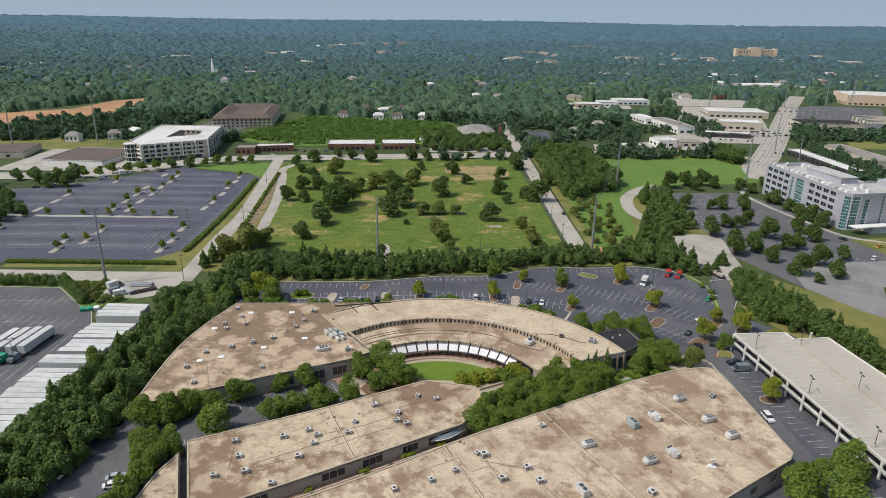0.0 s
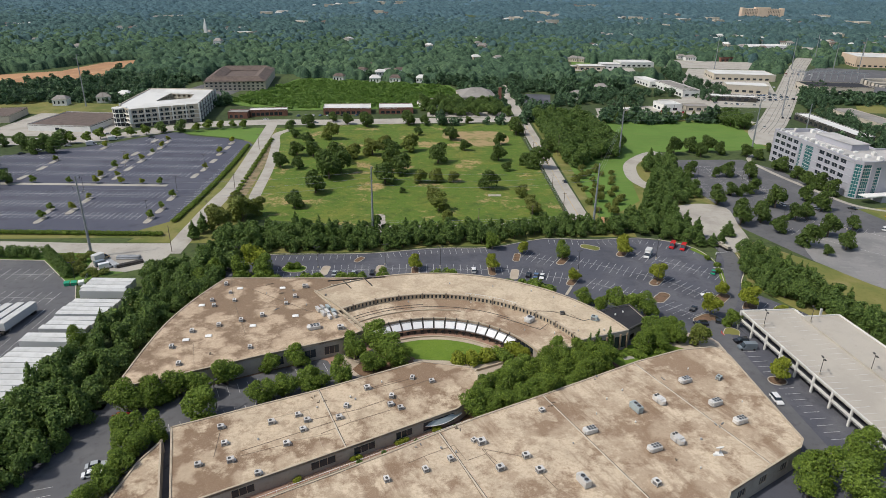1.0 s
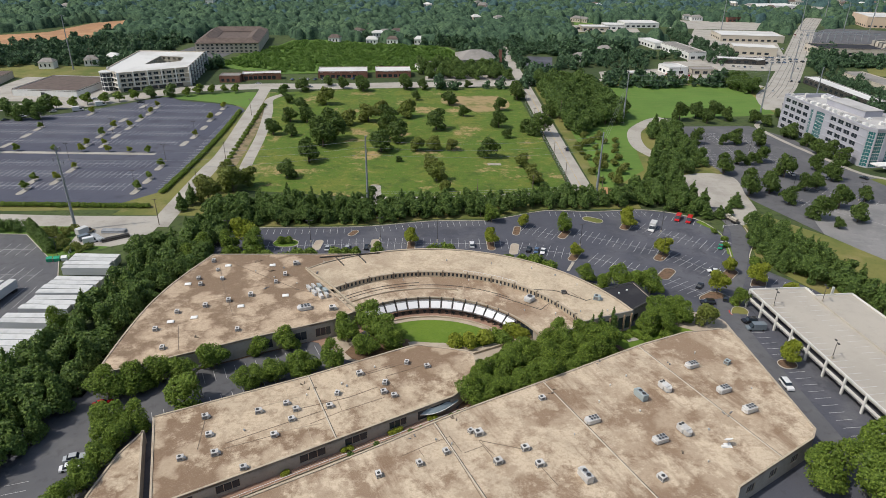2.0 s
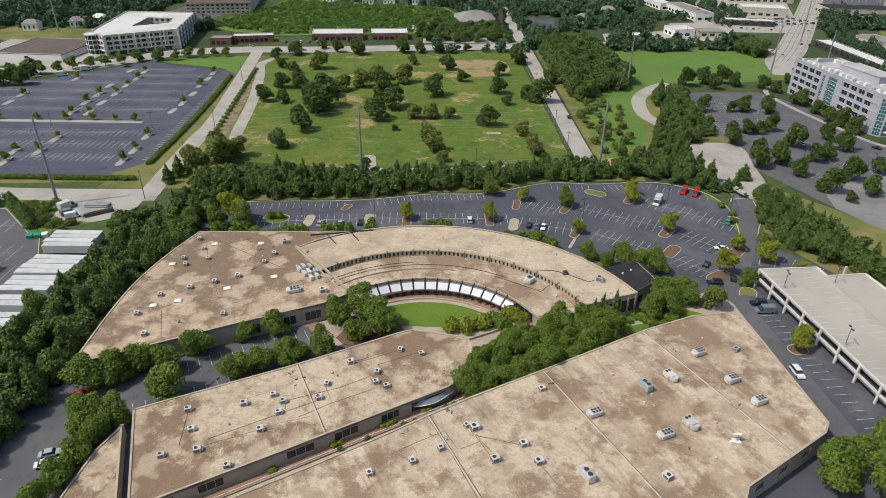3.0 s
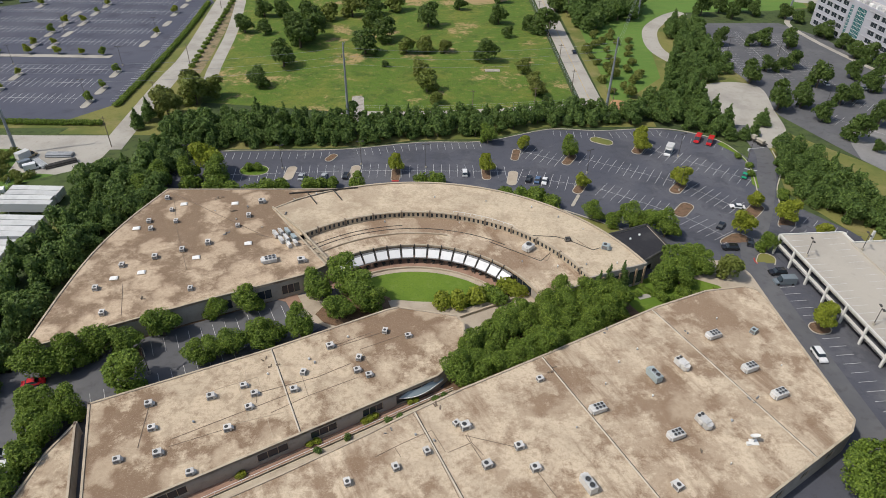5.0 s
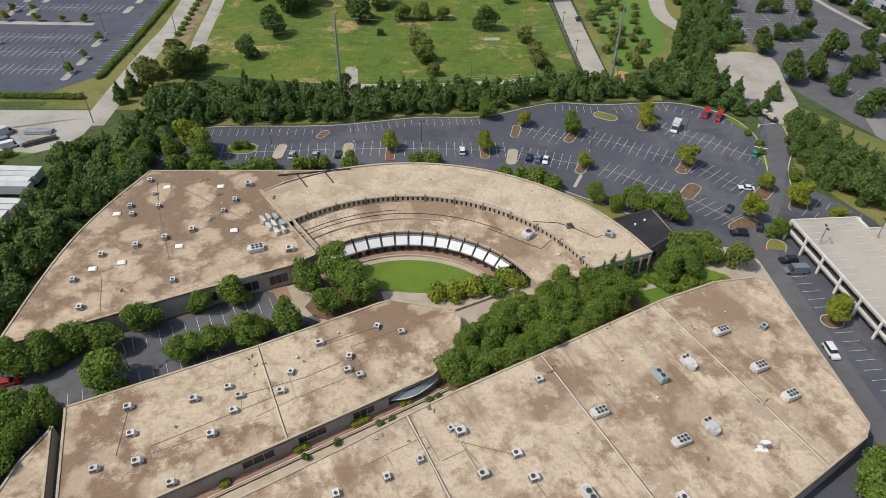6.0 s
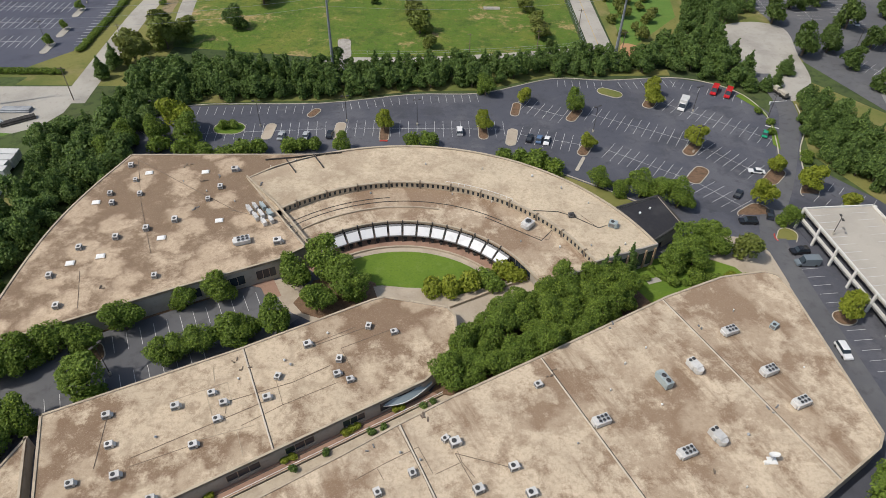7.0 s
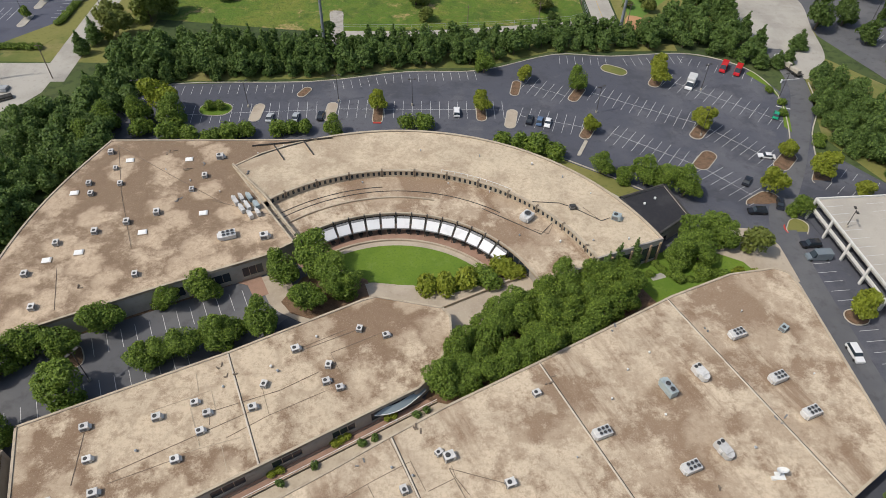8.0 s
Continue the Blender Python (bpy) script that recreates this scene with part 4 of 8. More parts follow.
def crescent():
    """The curved hall: a high outer ring, a lower inner ring, the clerestory between them and the canopies over the terrace."""
    b = thing("crescent_hall", "curved flat-roofed hall round a lawn, with a clerestory and white canopies", "building")
    a0, a1, R0, RC, R1 = 22.0, 130.0, 32.8, 47.0, 63.8
    hi, lo = H_LEFT, 7.9
    part("outer_wall", Geo().annulus(C, R1 - 0.4, R1, a0, 111.5, 0, hi + 0.2, 60), M["wall"], b)
    part("coping", Geo().annulus(C, R1 - 0.55, R1 + 0.1, a0, 111.5, hi + 0.202, hi + 0.3, 60), M["coping"], b)
    part("upper_roof", Geo().annulus(C, RC, R1 - 0.4, a0, 134, hi - 0.4, hi - 0.012, 60), M["roof_clean"], b)
    part("lower_roof", Geo().annulus(C, R0, RC - 0.35, a0, 138, lo - 0.35, lo, 60), M["roof"], b)
    part("inner_wall", Geo().annulus(C, 33.62, 34.0, a0, 136, 0, lo - 0.36, 60), M["wall"], b)
    for k, (x, y) in enumerate(((a0, 0),)):
        g = Geo()
        p, q, r = arc_pt(R1, a0), arc_pt(RC, a0), arc_pt(R0 + 0.6, a0)
        g.beam(q, p, 0.4, 0, hi + 0.4, 0.2)
        g.beam(r, q, 0.4, 0, lo + 0.35, 0.2)
        part("end_wall", g, M["wall"], b)
        for j in range(6):
            s = 0.10 + 0.15 * j
            m0 = (q[0] + (p[0] - q[0]) * s, q[1] + (p[1] - q[1]) * s)
            m1 = (q[0] + (p[0] - q[0]) * (s + 0.10), q[1] + (p[1] - q[1]) * (s + 0.10))
            part("end_window", Geo().beam(m0, m1, 0.1, 4.2, 8.2, 0.40), M["glass"], b)
            part("end_column", Geo().beam((m1[0] * 1.0, m1[1]), (m1[0] + (p[0] - q[0]) * 0.025, m1[1] + (p[1] - q[1]) * 0.025), 0.5, 3.5, 9.0, 0.55), M["end_post"], b)
    part("parapet", Geo().annulus(C, R0 - 0.05, R0 + 0.35, a0, 137.5, lo + 0.002, lo + 0.38, 70), M["coping"], b)
    part("clerestory_wall", Geo().annulus(C, RC - 0.35, RC, a0, 131, lo - 0.35, lo + 0.35, 70), M["coping"], b)
    part("clerestory_head", Geo().annulus(C, RC - 0.45, RC + 0.25, a0, 131, hi + 0.002, hi + 0.34, 70), M["coping"], b)
    n = 66
    step = (130.5 - a0) / n
    shared_w = Geo().box(-0.46, 0.46, -0.03, 0.03, lo + 0.35, hi).data("clerestory_window", M["glass"])
    shared_p = Geo().box(-0.36, 0.36, -0.17, 0.17, lo + 0.35, hi + 0.001).data("pier", M["coping"])
    shared_b = Geo().box(-0.22, 0.22, -0.5, 0.3, lo, hi + 0.5).data("buttress", M["wood_pole"])
    for i in range(n):
        a = a0 + step * (i + 0.5)
        x, y = arc_pt(RC - 0.2, a)
        w = part("clerestory_window", shared_w, None, b)
        w.matrix_basis = pose(x, y, 0, 0, 0, a + 90)
        x, y = arc_pt(RC - 0.175, a + step / 2)
        w = part("pier", shared_p, None, b)
        w.matrix_basis = pose(x, y, 0, 0, 0, a + step / 2 + 90)
        if i % 6 == 2:
            w = part("buttress", shared_b, None, b)
            w.matrix_basis = pose(x, y, 0, 0, 0, a + step / 2 + 90)
    part("roof_railing", Geo().annulus(C, RC + 0.3, RC + 0.36, 56, 78, hi + 0.9, hi + 1.0, 16), M["white"], b)
    for i in range(12):
        x, y = arc_pt(RC + 0.33, 56 + 2 * i)
        part("railing_post", Geo().tube((x, y, hi), (x, y, hi + 0.95), 0.05, n=5), M["white"], b)
    # canopies between dark ribs, over the terrace
    m, c0, c1 = 14, 40.0, 130.0
    st = (c1 - c0) / m
    wd = 30.2 * radians(st) * 0.415
    sheet_g = Geo()
    sheet_g.add([(-wd, -0.85, 6.2), (wd, -0.85, 6.2), (wd * 1.05, 0.9, 7.55), (-wd * 1.05, 0.9, 7.55), (-wd, -0.85, 6.26), (wd, -0.85, 6.26), (wd * 1.05, 0.9, 7.61), (-wd * 1.05, 0.9, 7.61)],
                [(0, 3, 2, 1), (4, 5, 6, 7), (0, 1, 5, 4), (1, 2, 6, 5), (2, 3, 7, 6), (3, 0, 4, 7)])
    canopy = sheet_g.data("canopy", M["awning"])
    fr = wd + 0.1
    frame_g = Geo().add([(-fr, -0.98, 6.05), (fr, -0.98, 6.05), (fr * 1.05, 1.15, 7.69), (fr * 0.9, 1.45, 7.8), (-fr * 0.9, 1.45, 7.8), (-fr * 1.05, 1.15, 7.69), (-fr, -0.98, 5.93), (fr, -0.98, 5.93), (fr * 1.05, 1.15, 7.57), (fr * 0.9, 1.45, 7.68), (-fr * 0.9, 1.45, 7.68), (-fr * 1.05, 1.15, 7.57)],
                       [(0, 1, 2, 3, 4, 5), (11, 10, 9, 8, 7, 6)] + [(i, i + 6, (i + 1) % 6 + 6, (i + 1) % 6) for i in range(6)])
    canopy_frame = frame_g.data("canopy_frame", M["louvre"])
    rib_g = Geo()
    rib_g.tube((0, 2.0, 7.8), (0, -0.95, 6.15), 0.08, 0.06, 6).tube((0, -0.9, 4.0), (0, -0.9, 6.2), 0.07, 0.07, 6).box(-0.16, 0.16, 1.9, 2.3, 7.3, 8.4)
    rib = rib_g.data("rib", M["lamp_dark"])
    for i in range(m):
        a = c0 + st * (i + 0.5)
        x, y = arc_pt(30.75, a)
        part("canopy", canopy, None, b, "white fabric canopy panel" if i == 0 else "").matrix_basis = pose(x, y, 0, 0, 0, a - 90)
        part("canopy_frame", canopy_frame, None, b).matrix_basis = pose(x, y, 0, 0, 0, a - 90)
        x, y = arc_pt(30.75, a + st / 2)
        part("rib", rib, None, b).matrix_basis = pose(x, y, 0, 0, 0, a + st / 2 - 90)
    # shop front below the canopies
    n = 34
    for i in range(n):
        a = 30 + (134 - 30) * (i + 0.5) / n
        x, y = arc_pt(33.55, a)
        part("shopfront", Geo().box(-0.8, 0.8, -0.04, 0.04, 4.2, 7.0), M["glass"], b).matrix_basis = pose(x, y, 0, 0, 0, a + 90)
    return b


crescent()


def entrance_annex():
    b = thing("entrance_annex", "low annex with a dark felt roof joined to the curved hall", "building")
    pts = [(53.6, 201.4), (60.4, 188.6), (69.2, 195.6), (66.0, 206.8)]
    for a, c in zip(pts, pts[1:] + pts[:1]):
        g = Geo()
        wall_run(g, a, c, 0, 7.3, 0.35, [(2, 4.5, 0.2, 5)] if c == pts[2] else ())
        part("wall", g, M["wall"], b)
    part("roof", Geo().prism(pts, 6.5, 6.9), M["roof_dark"], b)
    g = Geo()
    for a, c in zip(pts, pts[1:] + pts[:1]):
        g.beam(a, c, 0.5, 7.302, 7.42, -0.175)
    part("coping", g, M["lamp_dark"], b)
    part("vent_cap", Geo().tube((59.5, 199.5, 6.9), (59.5, 199.5, 7.3), 0.3), M["white"], b)
    part("vent_cap", Geo().tube((62.5, 201.5, 6.9), (62.5, 201.5, 7.3), 0.3), M["white"], b)
    return b


entrance_annex()


def parking_deck():
    b = thing("parking_deck", "two-level pale concrete parking deck with open sides", "parking deck")
    nw, sw = (101.3, 200.8), (110.6, 125.2)
    plan = [nw, sw, (142.5, 129.2), (133.0, 198.8), (120.6, 197.4), (120.0, 202.4)]
    # Asphalt-dark colour on the inner floor stands in for shade inside the deck.
    part("floor_slab", Geo().prism(plan, 4.8, 5.2), M["asphalt"], b)
    part("roof_deck", Geo().prism(plan, 7.6, 8.0), M["deck"], b)
    part("ground_slab", Geo().prism(plan, 0.0, 2.6), M["asphalt"], b)
    L = math.hypot(sw[0] - nw[0], sw[1] - nw[1])
    u = ((sw[0] - nw[0]) / L, (sw[1] - nw[1]) / L)
    for z, low, up in ((5.2, 0.45, 0.7), (8.0, 0.45, 0.5)):
        for a, c in zip(plan, plan[1:] + plan[:1]):
            part("spandrel", Geo().beam(a, c, 0.3, z - low, z + up, -0.15), M["precast"], b)
    n = 10
    for i in range(n + 1):
        s = 0.4 + (L - 0.8) * i / n
        x, y = nw[0] + u[0] * s, nw[1] + u[1] * s
        part("column", Geo().beam((x - u[0] * 0.3, y - u[1] * 0.3), (x + u[0] * 0.3, y + u[1] * 0.3), 0.45, 1.0, 8.48, 0.02), M["precast"], b)
        for d in (10, 20, 29):
            part("column", Geo().beam((x - u[1] * d - 0.3, y + u[0] * d), (x - u[1] * d + 0.3, y + u[0] * d), 0.6, 2.6, 7.6), M["precast"], b)
    # Unseen wall added inside to help keep the openings dark.
    part("back_wall", Geo().beam((112.6, 196.7), (122.3, 127.7), 0.3, 2.6, 7.6), M["wall"], b)
    part("spine_wall", Geo().beam((119.6, 197), (128.2, 127.7), 0.35, 8.002, 8.6), M["deck"], b)
    for i in range(26):
        s = 3 + i * 2.75
        for k, (d0, d1) in enumerate(((0.8, 5.4), (11.5, 16.0))):
            p = (nw[0] + u[0] * s - u[1] * d0, nw[1] + u[1] * s + u[0] * d0)
            q = (nw[0] + u[0] * s - u[1] * d1, nw[1] + u[1] * s + u[0] * d1)
            part("stall_line", Geo().beam(p, q, 0.11, 8.004, 8.012), M["paint"], b)
    return b


parking_deck()

# ---- lot markings ----
def stalls(a, b, n, up, down, spine=True, label="worn white parking stall lines on the asphalt", z=0.034, w=0.10):
    """n stall lines square to the line a-b, reaching up to its left and down to its right."""
    g = Geo()
    L = math.hypot(b[0] - a[0], b[1] - a[1])
    u = ((b[0] - a[0]) / L, (b[1] - a[1]) / L)
    for i in range(n):
        s = L * i / (n - 1)
        x, y = a[0] + u[0] * s, a[1] + u[1] * s
        g.beam((x - u[1] * up, y + u[0] * up), (x + u[1] * down, y - u[0] * down), w, z, z + 0.008)
    if spine:
        g.beam(a, b, w, z + 0.01, z + 0.018)
    g.v = [(p[0], p[1], p[2] + gz(p[0], p[1]) * 1.004) for p in g.v]
    return solid("stall_markings", g, M["paint"], label, "road marking", "structure")


stalls((58, 259.9), (86.4, 244.2), 13, 4.9, 4.9)
stalls((83.7, 268.3), (113.1, 245.7), 14, 4.9, 4.9)
stalls((60.3, 238.4), (80, 224.5), 10, 4.9, 4.9)
stalls((89, 241.9), (103.7, 226), 9, 4.9, 4.9)
stalls((82.6, 222.5), (93, 208.5), 7, 4.9, 4.9)
stalls((34.8, 266), (49.2, 258.1), 7, 4.9, 4.9)
stalls((34.1, 246.8), (52, 241.4), 8, 4.9, 4.9)
stalls((50.5, 282.7), (66, 281.6), 7, 0, 5, False)
stalls((72, 281.8), (91, 284), 8, 0, 5, False)
stalls((93, 283.5), (113.5, 272.5), 9, 0, 5, False)
stalls((-71.4, 244.3), (-27, 248.4), 17, 4.7, 4.7)
stalls((-20.3, 249.1), (29.2, 249.7), 19, 4.7, 4.7)
stalls((-72.4, 260.4), (-33.2, 262.6), 15, 0, 4.8, False)
stalls((-23.7, 264.4), (-7.8, 268.0), 7, 0, 4.8, False)
stalls((-5, 269), (21.4, 271.6), 11, 0, 4.8, False)
stalls((-86, 247.5), (-77, 257.5), 6, 0, 5, False)
stalls((95.9, 184), (102.2, 126), 22, 4.4, 0, False)
stalls((89.9, 176), (91.6, 138), 15, 1.6, 0, False)
stalls((118, 226.5), (131, 215), 7, 0, 5, False)
stalls((112.5, 213.5), (121, 205), 5, 5, 0, False)
stalls((-67, 156.6), (-32.5, 173.3), 15, 0, 5, False, z=0.062)
stalls((-83.6, 122.5), (-79.5, 110), 6, 0, 4.6, False, z=0.062)
stalls((-67, 139.0), (-38, 153.2), 13, 4.8, 0, False, z=0.062)
# wide drive lines
solid("stop_line", Geo().beam((114.2, 254), (120.6, 251.2), 0.5, 0.05, 0.058), M["paint"], "white stop line across the drive", "road marking", "structure")
solid("road_centre_line", Geo().beam((69.4, 560), (70.4, 312), 0.15, 0.055, 0.062), M["paint_yellow"], "faded centre line on the street", "road marking", "structure")
_hw = Geo()
for _o in (-8.6, -3.4, 0.0, 3.4, 8.6):
    for _a, _b in (((252, 510), (278, 550)), ((278, 550), (330, 640)), ((330, 640), (400, 766)), ((400, 766), (478, 906)), ((478, 906), (566, 1053))):
        _hw.beam(_a, _b, 0.35, 0.075, 0.083, _o)
solid("highway_lines", _hw, M["asphalt_old"], "dark lane lines along the highway", "road marking", "structure")
# big lot: rows along the lot's length
for _y, _x0, _x1 in ((307, -320, -144), (324, -320, -144), (340, -320, -144), (378, -320, -146), (396, -300, -146), (413, -280, -147), (431, -262, -148), (449, -236, -150), (464, -205, -160)):
    stalls((_x0, _y + 0.6), (_x1, _y), int((_x1 - _x0) / 2.7), 4.8, 4.8, z=0.05, w=0.16)
stalls((-129.5, 305), (-134, 440), 50, 0, 4.8, False, z=0.05, w=0.16)
sheet("lot_median", [(-330, 355), (-150, 355), (-150, 358.6), (-330, 358.6)], 0.16, M["concrete"], "pale kerbed strip across the large car park", "median")
# trailer yard
stalls((-190, 240), (-150, 240), 12, 5, 5, z=0.05)
stalls((-190, 222), (-138, 220), 16, 5, 5, z=0.05)
stalls((-150, 205), (-133, 205), 6, 7, 7, False, z=0.05)
stalls((-150, 185), (-133, 185), 6, 7, 7, False, z=0.05)
stalls((-160, 165), (-136, 165), 8, 7, 7, False, z=0.05)
# office lot
for _a, _b, _n in (((152, 400), (150, 345), 18), ((168, 410), (166, 340), 22), ((184, 412), (182, 335), 26), ((165, 300), (200, 262), 18), ((180, 318), (214, 286), 16)):
    stalls(_a, _b, _n, 4.9, 4.9, z=0.05)


def island(x, y, length, width, rz, fill_mat="mulch", group="planted kerb islands"):
    """A kerbed planting island with rounded ends."""
    t = thing("kerb_island", "pale kerbed planting island in the car park", "kerb island", pose(x, y, gz(x, y), 0, 0, rz), group)
    out, inn = [], []
    for k, (dst, e) in enumerate(((out, 0.0), (inn, 0.22))):
        r = width / 2
        for i in range(9):
            a = -math.pi / 2 + math.pi * i / 8
            dst.append((length / 2 - r + (r - e) * math.cos(a), (r - e) * math.sin(a)))
        for i in range(9):
            a = math.pi / 2 + math.pi * i / 8
            dst.append((-length / 2 + r + (r - e) * math.cos(a), (r - e) * math.sin(a)))
    g = Geo()
    n = len(out)
    g.add([(p[0], p[1], 0) for p in out] + [(p[0], p[1], 0.19) for p in out] + [(p[0], p[1], 0.19) for p in inn] + [(p[0], p[1], 0.1) for p in inn],
          [q for i in range(n) for j in [(i + 1) % n] for q in ((i, j, n + j, n + i), (n + i, n + j, 2 * n + j, 2 * n + i), (2 * n + i, 2 * n + j, 3 * n + j, 3 * n + i))])
    part("kerb", g, M["kerb"], t)
    part("soil", Geo().prism(inn, 0.02, 0.12), M[fill_mat], t)
    return t


for _x, _y, _l, _w, _r, _f in (((-44.4, 246.5, 9.5, 3.4, 87, "tan_paving"), (-22.6, 247.5, 10, 3.4, 87, "tan_paving"), (-8.4, 246.5, 9.5, 3.2, 90, "mulch"), (-32, 258, 6, 3, 65, "mulch"), (31.3, 245, 10, 3.4, 80, "tan_paving"), (34, 262, 9, 3, 78, "mulch"), (22.5, 248, 9, 3.2, 90, "mulch"), (53, 259, 9.5, 3.4, 60, "mulch"), (53.5, 239.5, 9.5, 3.4, 62, "mulch"), (50.5, 231, 8, 1.0, 65, "kerb"), (80.4, 268.3, 10, 4.0, 60, "mulch"), (67.5, 274, 9, 5, 150, "grass"), (84, 226, 10, 4.5, 52, "mulch"), (86.5, 240, 9.5, 4, 52, "mulch"), (106.5, 226, 10, 4.5, 48, "mulch"), (93.4, 207.4, 10.5, 6, 35, "mulch"))
         + ((114, 219, 9, 5, 60, "mulch"), (97.6, 196.4, 7.5, 5, 60, "grass"), (-57, 248, 10, 7, 0, "lawn"), (-61.5, 155.6, 6, 4, 120, "mulch"), (99.2, 168.4, 5.5, 4.5, 10, "mulch"))):
    island(_x, _y, _l, _w, _r, _f)
solid("red_kerb", Geo().annulus((97.6, 196.0), 3.1, 3.4, 150, 265, 1.2, 2.4, 12), M["paint_red"], "red painted fire lane kerb", "kerb", "structure")
solid("red_kerb", Geo().beam((-9.6, 242.0), (-7.2, 242.0), 0.6, 0.03, 0.2), M["paint_red"], "red painted kerb end", "kerb", "structure")
for _x, _y in ((-191, 312), (-180, 313), (-181, 330), (-188, 300), (-137.5, 316), (-139.3, 335), (-137.4, 302), (-238, 403), (-237, 388), (-193.5, 369), (-184.4, 371), (-194.6, 389), (-185.7, 389), (-185.7, 407), (-195, 405), (-187, 441), (-187, 425), (-197, 424), (-140.7, 390), (-141.5, 376), (-143, 427), (-141.3, 409), (-144, 457), (-143, 443), (-189, 458), (-199, 460), (-224, 439), (-236, 312), (-236, 330), (-237, 369)):
    island(_x, _y, 9.5, 3.0, 90, "concrete", "islands of the large car park")

# lawns, terrace and paths round the crescent
sheet("courtyard_lawn", [arc_pt(26.3, a) for a in range(34, 122, 3)] + [(-12, 179), (-7, 175.9), (-1, 175.4), (4.1, 174.8), (12, 172.6), (20, 170.5)], 4.1, M["lawn"], "bright mown lawn inside the curved hall", "lawn", 1.5, level=True)
solid("lawn_edge_path", Geo().annulus(C, 26.3, 27.7, 28, 130, 3.0, 4.12, 50), M["tan_paving"], "tan concrete path round the lawn", "path", "structure")
solid("terrace", Geo().annulus(C, 28.1, 33.6, 24, 138, 3.0, 4.10, 50), M["brick"], "brick paved terrace under the canopies", "terrace", "structure")
solid("seat_wall", Geo().annulus(C, 27.7, 28.1, 26, 132, 3.0, 4.55, 50), M["coping"], "low curved seat wall beside the terrace", "low wall", "structure")
sheet("court_paving", smooth_line([(-29, 177), (-24, 178), (-20, 172), (-13, 167.5), (-5, 171), (-7, 175.6), (4, 174.6), (12, 171.5), (20, 168), (12.6, 165.4), (10.8, 167), (-3, 169.6), (-14, 163.8), (-21, 166), (-26, 169.6), (-29, 177)], 3), 0.12, M["tan_paving"], "tan concrete path round the warehouse nose", "path")
sheet("court_asphalt", [(-87, 152.5), (-72, 157.4), (-49, 169.2), (-31, 178), (-26, 172), (-21, 166.5), (-30.6, 155.4), (-63.2, 139.8), (-68, 136), (-69, 106), (-90, 106), (-89, 130)], 0.05, M["asphalt_old"], "worn grey asphalt of the warehouse court", "parking lot")
sheet("court_brick", [(-35.5, 175.8), (-29.5, 178.0), (-26.5, 172.2), (-29.4, 170.9), (-31.5, 174.6)], 0.16, M["brick"], "red brick paved corner of the court", "paving")
sheet("court_bed", [(-70, 157.2), (-36, 174.2), (-33.5, 175.6), (-49, 168.4), (-72, 156.4)], 0.17, M["mulch"], "mulched bed along the warehouse wall", "planting bed")
sheet("nose_bed", [(-23.5, 170), (-20, 177), (-13, 180), (-5.8, 176.4), (-4.0, 170.0), (-14, 164.6), (-21, 167)], 0.2, M["mulch"], "mulched bed under the court trees", "planting bed")
sheet("side_lawn", smooth_line([(49, 171), (50.5, 180), (57, 184.4), (63, 187.4), (70, 188), (78, 186), (84, 183.4), (82, 178.6), (72, 177), (58, 171), (49, 171)], 3), 0.12, M["lawn"], "green lawn with shrubs behind the warehouse", "lawn")
sheet("lawn_slab", [(57.5, 177.8), (60.8, 179.0), (60.2, 180.4), (57, 179.2)], 0.2, M["concrete"], "pale concrete slab on the lawn", "slab")
sheet("corner_paving", [(70, 189.4), (78, 196.5), (88, 196), (90.5, 190), (91, 178.5), (86.8, 176.5), (83, 179), (80, 184.4)], 0.14, M["tan_paving"], "tan concrete corner paving by the drive", "paving")
sheet("front_bed", [(38, 229.5), (56, 217.5), (66, 208.5), (60, 203.5), (55, 203), (44, 213), (36, 221), (28, 227)], 0.12, M["grass"], "dry grass bank along the curved hall", "planting bed")
sheet("grove_walk", [(10.0, 166.8), (12.4, 159.0), (16, 160.4), (30.6, 171.0), (45, 178.2), (46, 181.5), (31.5, 177.8), (29.6, 179.6), (12, 172.4), (4.2, 174.9), (-6.2, 175.2), (-4.4, 169.6)], 0.30, M["tan_paving"], "tan concrete walk between lawn wall and grove", "path")
kerb("front_kerb", [(28, 231), (38, 230.2), (56, 218.2), (67, 209)])
path_strip("front_path", [(38, 224), (48, 216), (56, 207.5), (60, 203)], 1.8, 0.25, M["concrete"], "narrow concrete footpath by the hall", "path")
sheet("grove_bed", [(7, 146.4), (14, 144.6), (28, 152.6), (58, 169.4), (52, 180), (44, 180), (31, 173.5), (13, 166.4), (12.8, 158.5)], 0.13, M["mulch"], "mulched ground under the grove", "planting bed")
solid("grove_wall", Geo().beam((10.6, 168.6), (30.6, 179.0), 0.45, 3.5, 5.0), M["coping"], "low pale wall between grove and lawn", "low wall", "structure")
solid("red_panel", Geo().beam((31.0, 178.6), (32.4, 177.4), 0.2, 4.0, 5.7), M["paint_red"], "red panel at the end of the canopies", "panel", "structure")
sheet("alley_brick", [(-66, 105.2), (-44.5, 117.4), (-29.5, 126.0), (6.4, 146.9), (9.6, 145.9), (-7.3, 136.0), (-22.3, 127.2), (-60, 105.1)], 4.3, M["brick"], "red brick alley between the warehouses", "alley", 4.3, level=True)
sheet("alley_strip", [(9.8, 145.8), (14, 144.7), (0.3, 136.5), (-8, 131.0), (-21.5, 122.9), (-34, 115.6), (-60, 100.6), (-60, 104.9), (-22.2, 127.0), (-7.2, 135.8)], 4.62, M["coping"], "raised pale concrete walk beside the alley", "walkway", 4.6, level=True)
_rail = thing("alley_rail", "low white rail along the alley", "rail")
